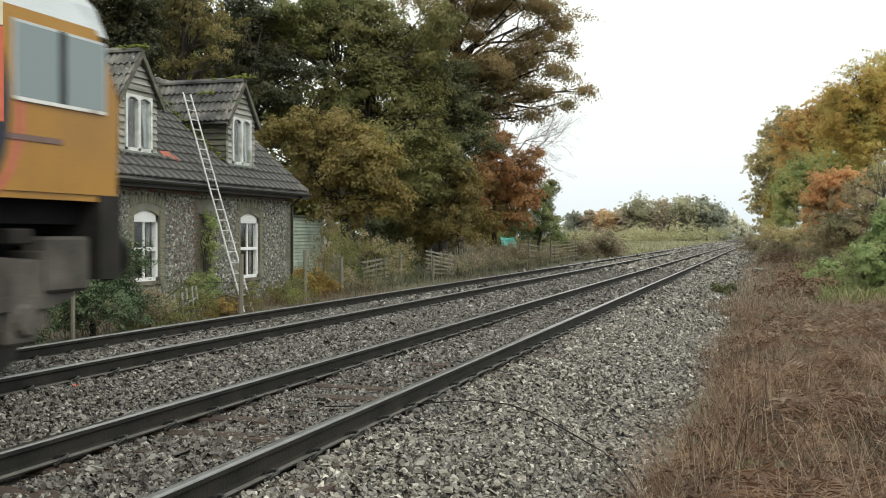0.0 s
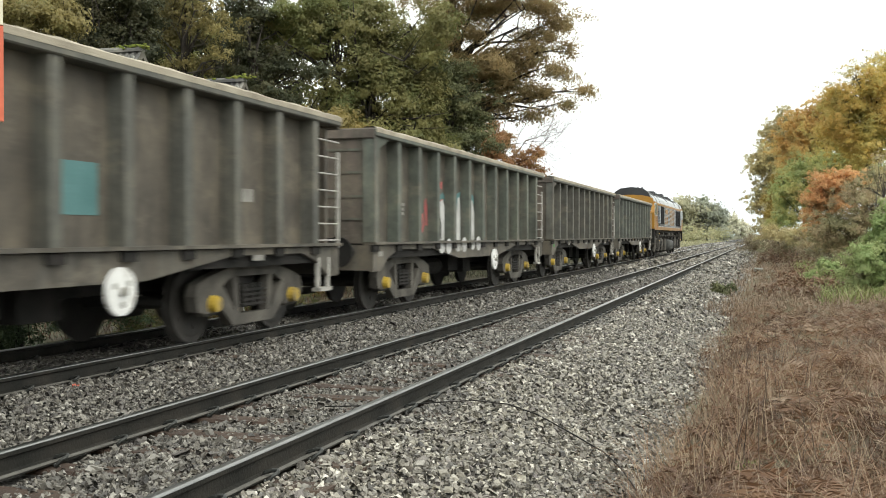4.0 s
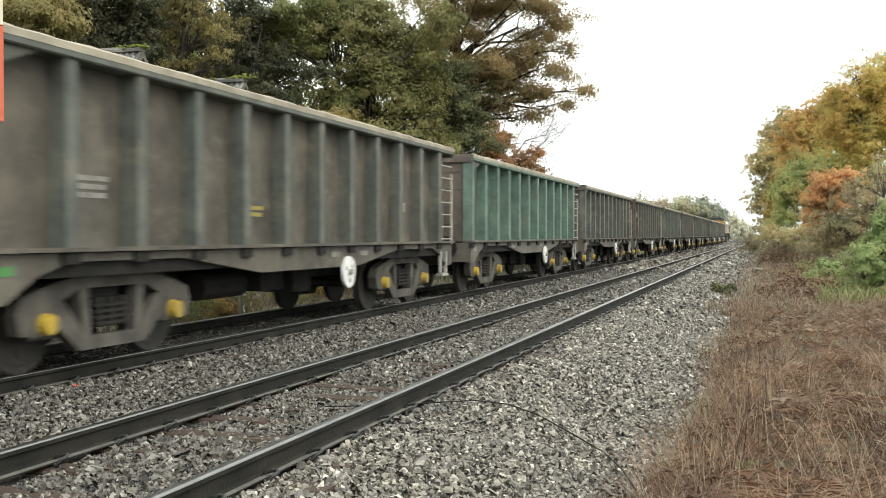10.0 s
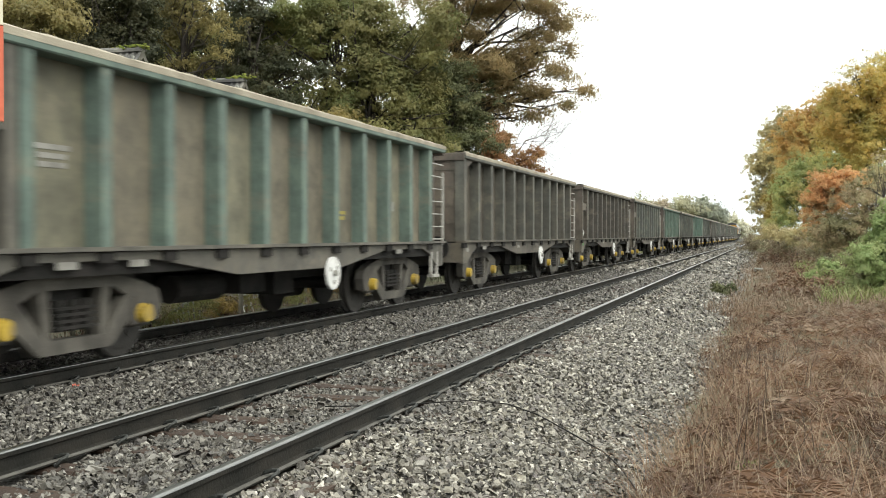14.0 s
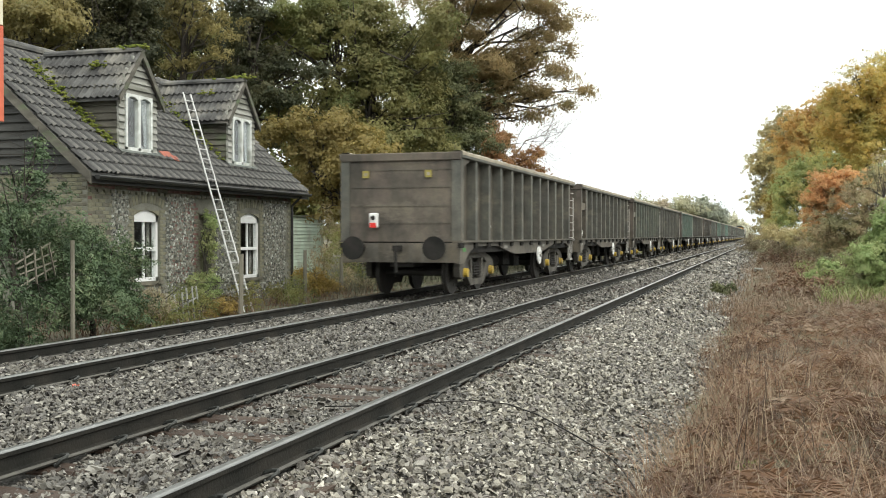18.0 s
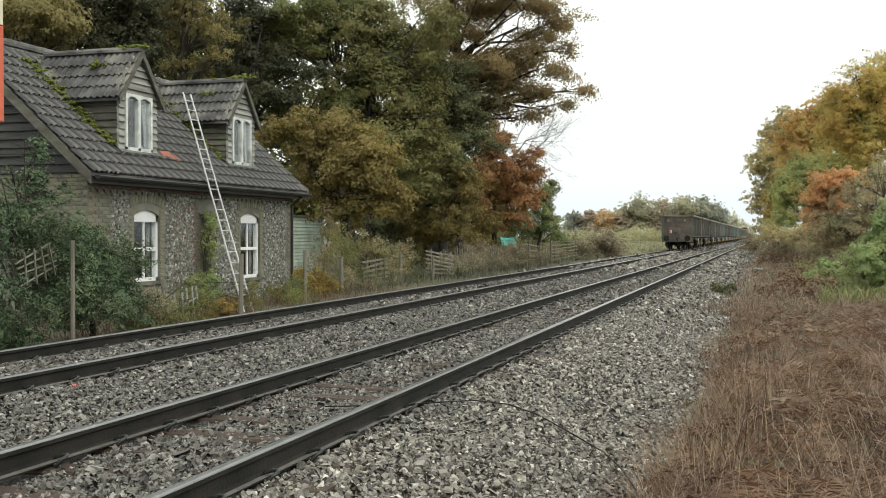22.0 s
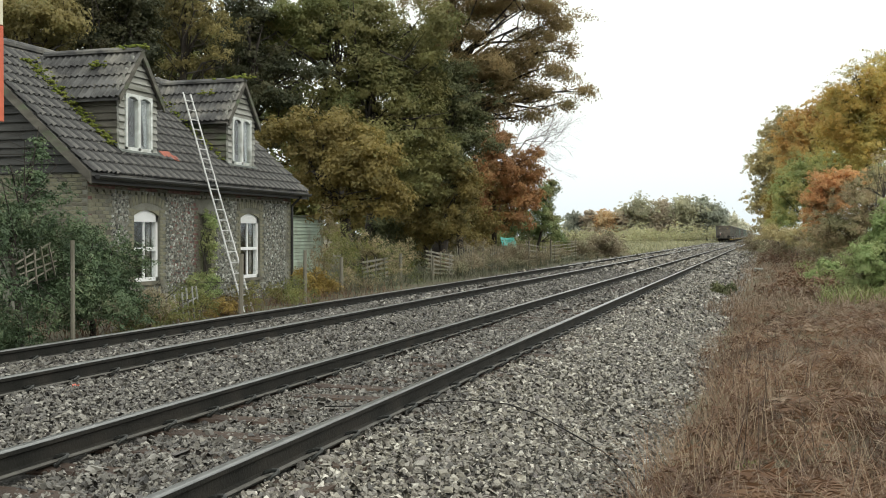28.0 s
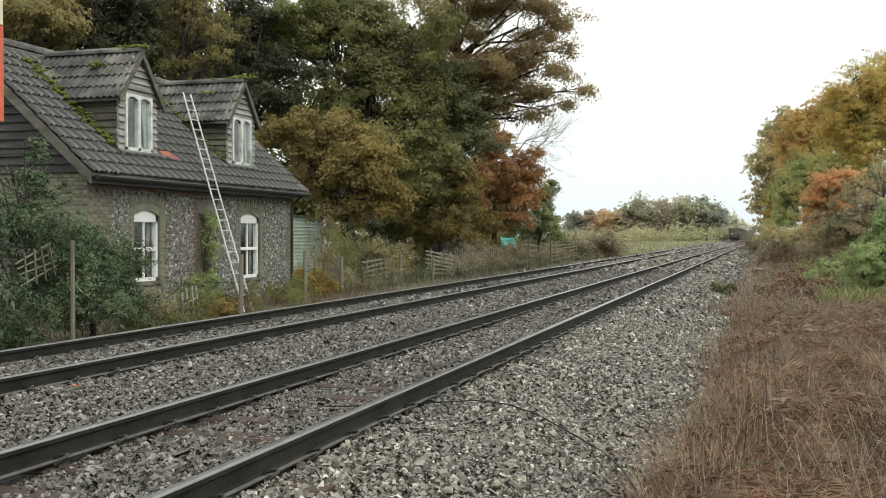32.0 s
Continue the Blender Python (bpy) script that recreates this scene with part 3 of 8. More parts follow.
def stones(n, y0, y1, size, spread_z):
    """Angular stones lying on the bed, as arrays."""
    y = rng.uniform(y0, y1, n)
    x = rng.uniform(-10.0, -0.7, n)
    x = np.where(rng.random(n) < 0.12, rng.uniform(-10.4, -0.6, n), x)
    keep = (x > -0.86 * y - 0.6) & (0.955 * y - 0.296 * x > 5.4)
    for r in RAILS:
        keep &= np.abs(x - r) > 0.085
    d = np.abs((y - 3.1 + PITCH / 2) % PITCH - PITCH / 2)
    on_bar = (d < 0.1) & (np.abs(x + 3.712) < 1.15)
    keep &= ~(on_bar & (rng.random(n) < 0.03))
    x, y = x[keep], y[keep]
    n = len(x)
    s = size * rng.lognormal(0, 0.28, n)
    z = bed_height(x) + s * 0.12 + rng.uniform(-0.2, 1, n) * spread_z
    z += 0.02 * np.sin(x * 2.3 + y * 1.1) * np.cos(y * 1.7)
    inside = (np.abs(x + 3.712) < 0.7)
    z -= inside * 0.004
    block = np.array([(a, b, c) for a in (-0.5, 0.5) for b in (-0.5, 0.5) for c in (-0.5, 0.5)])
    block[:, :2] *= np.where(block[:, 2:] > 0, 0.72, 1.05)
    v = block[None] * rng.uniform(0.72, 1.12, (n, 8, 1)) + rng.normal(0, 0.1, (n, 8, 3))
    v *= np.stack([rng.uniform(0.95, 1.6, n), rng.uniform(0.7, 1.05, n), rng.uniform(0.42, 0.75, n)], -1)[:, None] * s[:, None, None]
    q = rng.normal(0, 1, (n, 4)) * np.array([1.0, 0.42, 0.42, 1.0])
    q /= np.linalg.norm(q, axis=1)[:, None]
    w, a, b, c = q.T
    rot = np.stack([np.stack([1 - 2 * (b * b + c * c), 2 * (a * b - c * w), 2 * (a * c + b * w)], -1),
                    np.stack([2 * (a * b + c * w), 1 - 2 * (a * a + c * c), 2 * (b * c - a * w)], -1),
                    np.stack([2 * (a * c - b * w), 2 * (b * c + a * w), 1 - 2 * (a * a + b * b)], -1)], 1)
    v = np.einsum("nij,nkj->nki", rot, v) + np.stack([x, y, z], -1)[:, None]
    face = np.array([(0, 1, 3, 2), (4, 6, 7, 5), (0, 4, 5, 1), (2, 3, 7, 6), (1, 5, 7, 3)])
    # track stones past 45 m take the paler colour, for haze and sheen
    dark = (x + 0.25 * np.sin(y * 1.3) < -2.75) & (y < 45)
    quads = np.arange(n)[:, None, None] * 8 + face[None]
    out = []
    for pick in (dark, ~dark):
        k = int(pick.sum())
        out.append((v[pick].reshape(-1, 3), (np.arange(k)[:, None, None] * 8 + face[None]).reshape(-1, 4)))
    return out


heaps = [stones(70000, 3.2, 9.5, 0.028, 0.025), stones(66000, 9.5, 20, 0.0305, 0.025), stones(30000, 20, 42, 0.048, 0.03), stones(12000, 42, 95, 0.11, 0.035), stones(8000, 95, 200, 0.15, 0.04)]
for k, (mt, label) in enumerate((("stone_dark", "dark grimy angular ballast stones round the tracks"), ("stone", "loose pale grey and buff ballast stones on the shoulder and, for haze, far along the tracks"))):
    v, q = merge([h[k] for h in heaps])
    tagged(new("ballast_stones", data_from("ballast_stones", v, q, M[mt], False)), label, "ballast", "", "stuff")

# thin grey cable lying over the ballast by the near track
path = [(-3.6, 8.2, -0.165), (-3.03, 8.41, -0.16), (-2.68, 8.64, -0.15), (-2.44, 8.81, -0.15), (-2.13, 8.81, -0.17), (-1.83, 8.6, -0.21), (-1.55, 8.36, -0.28), (-1.19, 8.02, -0.37), (-1.01, 7.71, -0.42), (-0.84, 7.19, -0.45), (-0.77, 6.86, -0.47), (-0.7, 6.2, -0.5)]
path = [(a, b, c + 0.02) for a, b, c in path]
v, q = tube_arrays(path, [0.006] * len(path), 6)
cable = thing("trackside_cable", "thin dark cable trailing across the ballast", "cable")
child("cable_run", data_from("cable_run", v, q, M["under"], True), cable)

# small orange board edge by the line, close to the camera
sign = thing("warning_sign", "orange-red and cream board standing close beside the line", "sign")
sm = pose(-1.802, 2.145, 0, 0, 0, 40)
bm = boxed(-0.62, 0.0, -0.012, 0.012, 1.601, 1.835)
bmesh.ops.transform(bm, matrix=sm, verts=bm.verts)
part("sign_board", bm, M["sign_red"], sign)
bm = boxed(-0.62, -0.001, -0.012, 0.012, 1.838, 2.1)
bmesh.ops.transform(bm, matrix=sm, verts=bm.verts)
part("sign_top", bm, M["sign_cream"], sign, "cream upper board")
bm = rodded((-0.4, 0.03, -0.45), (-0.4, 0.03, 2.1), 0.03)
bmesh.ops.transform(bm, matrix=sm, verts=bm.verts)
part("sign_post", bm, M["grey_wood"], sign)

# a colour-light signal far along the line, showing green
signal = thing("railway_signal", "distant colour-light signal showing a green light", "signal")
part("signal_post", rodded((-5.5, 380, -0.3), (-5.5, 380, 2.2), 0.09), M["under"], signal)
part("signal_head", boxed(-5.8, -5.2, 379.9, 380.2, 0.3, 2.0), M["loco_grille"], signal)
part("signal_lamp", rodded((-5.5, 379.85, 0.8), (-5.5, 379.9, 0.8), 0.15, n=12), M["signal_green"], signal, "lit green lens")

# a small red fleck added among the stones
scrap = thing("plastic_scrap", "small red fleck added on the ballast", "litter")
part("torn_sheet", prismed([(-6.22, -0.12), (-6.17, -0.115), (-6.17, -0.085), (-6.2, -0.095), (-6.22, -0.08)], "y", 8.3, 8.35), M["mark_red"], scrap)

# ---- the cottage ----
FX, BX, Y0, Y1, ZG = -12.3, -18.1, 16.9, 25.75, -0.4
EAVE = (-12.0, 2.52)
RIDGE = (-15.2, 5.36)
SLOPE = (RIDGE[1] - EAVE[1]) / (EAVE[0] - RIDGE[0])
house = thing("cottage", "old flint and brick railway cottage with pantiled roof and two dormers", "house")


def roof_z(x):
    return EAVE[1] + (EAVE[0] - x) * SLOPE


# openings in the front wall: y0, y1, z0, z1
OPEN = [(18.42, 19.36, 0.36, 1.84), (20.95, 21.5, -0.4, 1.8), (22.92, 23.94, 0.26, 1.86)]
ycut = sorted({Y0, Y1, *[o[0] for o in OPEN], *[o[1] for o in OPEN]})
zcut = sorted({ZG, 2.5, *[o[2] for o in OPEN], *[o[3] for o in OPEN]})
wall = bmesh.new()
for a, b in zip(ycut[:-1], ycut[1:]):
    for lo, hi in zip(zcut[:-1], zcut[1:]):
        if not any(q[0] <= a and b <= q[1] and q[2] <= lo and hi <= q[3] for q in OPEN):
            box(wall, FX - 0.32, FX, a, b, lo, hi)
bmesh.ops.remove_doubles(wall, verts=wall.verts, dist=0.0005)
front = part("front_wall", wall, M["mortar"], house, "knapped flint wall with mixed brick dressings")
low = [(FX - 0.32, ZG), (BX, ZG), (BX, 2.5), (FX - 0.32, 2.5)]
up = [(FX, 2.5), (BX, 2.5), (RIDGE[0], RIDGE[1] - 0.15)]
for y in (Y0, Y1 - 0.3):
    part("gable_wall", prismed(low, "y", y, y + 0.3), M["mortar"], house)
    part("gable_top", prismed(up, "y", y + 0.04, y + 0.26), M["mortar"], house)
part("back_wall", boxed(BX - 0.3, BX, Y0, Y1, ZG, 2.5), M["mortar"], house)
for k in range(17):
    z = 2.52 + 0.165 * k
    half = (RIDGE[1] - 0.18 - z) / SLOPE
    if half > 0.1:
        xa, xb = RIDGE[0] - half, RIDGE[0] + half
        part("gable_board", prismed([(Y0 - 0.06, z), (Y0 - 0.025, z), (Y0 + 0.03, z + 0.19), (Y0, z + 0.19)], "x", xa, xb), M["dark_board"], house)

# flints set in the front wall and the near gable
pos = []
while len(pos) < 6400:
    y, z = rng.uniform(Y0 + 0.05, Y1 - 0.35), rng.uniform(ZG, 2.2)
    if y < Y0 + 0.75 and z > 1.2:
        continue
    if any(o[0] - 0.22 < y < o[1] + 0.22 and o[2] - 0.15 < z < o[3] + 0.35 for o in OPEN):
        continue
    pos.append((FX, y, z))
pos = np.array(pos)
n = len(pos)
ball = np.array([(math.cos(a) * math.cos(e), math.sin(a) * math.cos(e), math.sin(e)) for e in (-0.6, 0.6) for a in np.arange(6) * math.pi / 3] + [(0, 0, 1), (0, 0, -1)])
tri = [(i, (i + 1) % 6, 6 + (i + 1) % 6) for i in range(6)] + [(i, 6 + (i + 1) % 6, 6 + i) for i in range(6)] + [(6 + i, 6 + (i + 1) % 6, 12) for i in range(6)] + [((i + 1) % 6, i, 13) for i in range(6)]
size = np.stack([np.full(n, 0.035), rng.uniform(0.025, 0.06, n), rng.uniform(0.022, 0.045, n)], -1)
v = ball[None] * size[:, None] * rng.uniform(0.75, 1.2, (n, 14, 1)) + pos[:, None]
tagged(child("flint_facing", data_from("flint_facing", v.reshape(-1, 3), (np.arange(n)[:, None, None] * 14 + np.array(tri)[None]).reshape(-1, 3), M["flint"]), front, "grey, brown and white knapped flints"), kind="stuff")

# bricks: quoins, window dressings, eaves courses
BRICK = {}
for key in ("brick", "red_brick", "gault_brick"):
    me = bpy.data.meshes.new("brick")
    bm = boxed(-0.05, 0.012, -0.105, 0.105, -0.032, 0.032, bevel=0.006)
    bm.to_mesh(me)
    bm.free()
    me.materials.append(M[key])
    BRICK[key] = me


def brick(key, y, z, w=1.0, h=1.0, x=FX, turn=0.0, tilt=0.0):
    ob = child("brick", BRICK[key], front, "", pose(x + rng.uniform(-0.004, 0.004), y, z, tilt, 0, turn))
    ob.scale = (1, w, h)
    return ob


for k in range(37):
    z = ZG + 0.04 + 0.075 * k
    w = 1.0 if k % 2 else 0.55
    brick("gault_brick" if k % 5 else "brick", Y1 - 0.105 * w - 0.005, z, w)
    if z > 1.0:
        brick("gault_brick" if k % 4 else "red_brick", Y0 + 0.105 * w + 0.005, z, w)
for k in range(41):
    y = Y0 + 0.11 + 0.215 * k
    for j in (0, 1):
        if k % 2 == j % 2 and y < Y1 - 0.1:
            brick("brick", y, 2.18, 0.55, 1.0, FX + 0.035)
    for row, z in enumerate((2.26, 2.335, 2.41)):
        if y + 0.1 * (row % 2) < Y1 - 0.12:
            brick("red_brick" if rng.random() < 0.45 else "brick", y + 0.1 * (row % 2), z)
for (a, b, z0, z1) in OPEN:
    key = "gault_brick" if a != OPEN[1][0] else "brick"
    for k in range(int((z1 - max(z0, 0)) / 0.075) + 1):
        z = max(z0, 0.0) + 0.04 + 0.075 * k
        for s, y in ((-1, a), (1, b)):
            w = 1.0 if k % 2 else 0.5
            brick(key, y + s * (0.105 * w + 0.004), z, w)
    if a != OPEN[1][0]:
        m = (b - a) / 2
        for j in range(12):
            f = (j - 5.5) / 5.5
            y, z = (a + b) / 2 + f * (m + 0.12), z1 + 0.14 + 0.1 * (1 - f * f)
            ob = brick("gault_brick" if j % 3 else "brick", y, z, 0.9, 1.25, FX, 0, 90 - f * 22)
for k in range(95):
    y, z = 19.75 + rng.uniform(0, 1.0), rng.uniform(0.3, 2.1)
    brick("red_brick", 19.86 + 0.215 * (k % 5) + (0.1 if (k // 5) % 2 else 0.0), 0.3 + 0.095 * (k // 5), 0.95)


# brick corner and the brick courses of the near gable
near_gable = [o for o in house.children if o.name.startswith("gable_wall")][0]
for k in range(17):
    z = 1.22 + 0.077 * k
    for j in range(4):
        y = Y0 + 0.11 + 0.222 * j + (0.0 if k % 2 else 0.11)
        if y < Y0 + 0.62 + 0.2 * (k % 3 == 0):
            brick("gault_brick" if rng.random() < 0.7 else "brick", y, z)
    for j in range(13):
        x = FX - 0.12 - 0.222 * j - (0.0 if k % 2 else 0.11)
        child("brick", BRICK["gault_brick" if rng.random() < 0.6 else "brick"], near_gable, "", pose(x, Y0 + rng.uniform(-0.004, 0.004), z, 0, 0, -90))


def sash_window(y0, y1, z0, z1):
    """A white arched sash window in the front wall, two panes over two."""
    win = child("window", None, house, "white painted sash window under a brick arch")
    x = FX - 0.1
    part("window_sill", boxed(x - 0.05, FX + 0.06, y0 - 0.05, y1 + 0.05, z0 - 0.07, z0), M["brick"], win)
    t = 0.075
    fr = bmesh.new()
    box(fr, x - 0.05, x + 0.05, y0, y0 + t, z0, z1)
    box(fr, x - 0.05, x + 0.05, y1 - t, y1, z0, z1)
    box(fr, x - 0.05, x + 0.05, y0, y1, z0, z0 + t)
    spring = z1 - 0.12
    arch = [(y0, spring - 0.12)] + [(y0 + (y1 - y0) * i / 8, spring + 0.12 * (1 - ((i - 4) / 4) ** 2)) for i in range(9)] + [(y1, spring - 0.12)]
    for a, b in ((0, 4), (4, 8)):
        pts = [(y0 + (y1 - y0) * i / 8, spring + 0.001 + 0.12 * (1 - ((i - 4) / 4) ** 2)) for i in range(a, b + 1)]
        part("spandrel", prismed(pts + [(pts[0][0] if a == 0 else pts[-1][0], z1)], "x", FX - 0.3, FX - 0.004), M["gault_brick"], win)
    z1 = spring - 0.02
    prism(fr, arch, "x", x - 0.05, x + 0.05)
    part("window_frame", fr, M["white_paint"], win)
    mid, yc = (z0 + z1) / 2, (y0 + y1) / 2
    part("meeting_rail", boxed(x - 0.04, x + 0.06, y0 + t, y1 - t, mid - 0.035, mid + 0.035), M["white_paint"], win)
    for za, zb in ((z0 + t, mid - 0.035), (mid + 0.035, z1 - 0.1 + 0.0)):
        part("glazing_bar", boxed(x - 0.02, x + 0.03, yc - 0.014, yc + 0.014, za, zb), M["white_paint"], win)
        for ya, yb in ((y0 + t, yc - 0.014), (yc + 0.014, y1 - t)):
            part("pane", boxed(x - 0.006, x, ya, yb, za, zb), M["pane"], win)
    for ya, yb in ((y0 + t, y0 + t + 0.16), (y1 - t - 0.12, y1 - t)):
        part("curtain", boxed(x - 0.12, x - 0.1, ya, yb, z0 + 0.08, z1 - 0.02), M["mark_pale"], win, "dull curtain drawn to the side")
    part("room_lining", boxed(x - 0.95, x - 0.9, y0 - 0.4, y1 + 0.4, z0 - 0.3, z1 + 0.3), M["mortar"], win, "dim room wall behind the glass")


sash_window(*OPEN[0])
sash_window(*OPEN[2])
# the blocked door opening, dark inside, with a stone step
part("door_panel", boxed(FX - 0.25, FX - 0.2, OPEN[1][0], OPEN[1][1], ZG, OPEN[1][3]), M["grey_wood"], house, "dark weathered boarded door")

# roof: boards under the tiles, verge boards, gutter and pipe
VY0, VY1 = 16.58, 26.28
for s in (1, -1):
    xe = EAVE[0] if s > 0 else 2 * RIDGE[0] - EAVE[0]
    bm = prismed([(xe, EAVE[1] - 0.09), (RIDGE[0], RIDGE[1] - 0.09), (RIDGE[0], RIDGE[1] - 0.02), (xe, EAVE[1] - 0.02)], "y", VY0 + 0.03, VY1 - 0.03)
    slope_part = part("roof_slope", bm, M["tile"], house)
    for y in (VY0, VY1 - 0.04):
        part("verge_board", prismed([(xe, EAVE[1] - 0.24), (RIDGE[0], RIDGE[1] - 0.24), (RIDGE[0], RIDGE[1] - 0.03), (xe, EAVE[1] - 0.03)], "y", y, y + 0.035), M["weatherboard"], house)
    if s > 0:
        front_roof = slope_part
gut = [(EAVE[0] + 0.02, 2.36)] + [(EAVE[0] + 0.08 + 0.065 * math.cos(a), 2.43 + 0.065 * math.sin(a)) for a in np.linspace(math.pi, 2 * math.pi, 7)] + [(EAVE[0] + 0.12, 2.45), (EAVE[0] + 0.03, 2.45)]
part("gutter", prismed(gut[1:], "y", VY0 + 0.1, VY1 - 0.1), M["gutter"], house)
part("fascia", boxed(EAVE[0] - 0.06, EAVE[0] - 0.02, VY0 + 0.05, VY1 - 0.05, 2.3, 2.46), M["gutter"], house)
pipe = bmesh.new()
rod(pipe, (EAVE[0] + 0.05, 25.72, 2.38), (FX + 0.06, 25.72, 2.12), 0.035)
rod(pipe, (FX + 0.06, 25.72, 2.13), (FX + 0.06, 25.72, ZG), 0.035)
part("downpipe", pipe, M["gutter"], house, "black cast downpipe")

# pantiles
TW, TL = 0.3, 0.335
wave = [(-0.5 + i / 12, 0.028 * math.cos(4 * math.pi * (i / 12 - 0.14)) + (0.008 if i > 10 else 0.0)) for i in range(13)]
tv, tf = [], []
for d, lift in ((0.0, 0.045), (TL + 0.05, 0.0)):
    for thick in (0.0, -0.018):
        tv += [(d, a * TW, b + lift + thick) for a, b in wave]
k = len(wave)
for i in range(k - 1):
    tf += [(i, i + 1, 2 * k + i + 1, 2 * k + i), (i + 1, i, k + i, k + i + 1)]
tile_data = data_from("pantile", np.array(tv), np.array(tf), M["tile"], False)
ANG = math.degrees(math.atan(SLOPE))
LEN = math.hypot(EAVE[0] - RIDGE[0], RIDGE[1] - EAVE[1])
DORMERS = (18.96, 23.44)
DW, DX, DZE, DZA = 0.68, -12.58, 4.28, 5.16


def tile_at(m, parent):
    return child("pantile", tile_data, parent, "", m)


count, spare = 0, []
for j in range(int((VY1 - VY0) / TW)):
    y = VY0 + TW * (j + 0.55)
    for i in range(int(LEN / TL)):
        d = TL * i - 0.03
        x, z = EAVE[0] - d * math.cos(radians(ANG)), EAVE[1] + d * math.sin(radians(ANG))
        if any(abs(y - c) < DW - 0.05 and x < DX + 0.1 and z < DZA - 0.3 for c in DORMERS):
            continue
        if any(abs(y - c) < DW * (DZA - z) / (DZA - DZE) and x < DX - 0.2 and z > DZE - 0.2 for c in DORMERS):
            continue
        m = Matrix.Translation((x, y, z)) @ Matrix.Rotation(radians(180), 4, "Z") @ Matrix.Rotation(radians(-ANG), 4, "Y") @ pose(0, rng.normal(0, 0.004), 0, rng.normal(0, 0.8), rng.normal(0, 0.4), rng.normal(0, 0.7))
        if count < 300:
            tile_at(m, front_roof)
            count += 1
        else:
            spare.append(m)
base, quad = np.array(tv), np.array(tf)


def joined_tiles(ms, parent):
    pieces = []
    for m in ms:
        a = np.array(m)
        pieces.append((base @ a[:3, :3].T + a[:3, 3], quad))
    v, q = merge(pieces)
    tagged(child("pantiles_beyond", data_from("pantiles_beyond", v, q, M["tile"]), parent), kind="stuff")


joined_tiles(spare, front_roof)
for i in range(22):
    y = VY0 + 0.44 * i
    rt = prismed([(RIDGE[0] + 0.13 * math.cos(a), RIDGE[1] - 0.04 + 0.12 * math.sin(a)) for a in np.linspace(-0.3, math.pi + 0.3, 8)], "y", y, y + 0.435)
    part("ridge_tile", rt, M["tile"], house)


def clump_of(n, cx, cy, cz, sx, sy, sz, s):
    """Small cushions of moss as arrays."""
    p = rng.normal(0, 1, (n, 3)) * (sx, sy, sz) + (cx, cy, cz)
    v = ball[None] * rng.uniform(0.5, 1.2, (n, 1, 1)) * s * np.array([1.2, 1.2, 0.5]) + p[:, None]
    return v.reshape(-1, 3), (np.arange(n)[:, None, None] * 14 + np.array(tri)[None]).reshape(-1, 3)


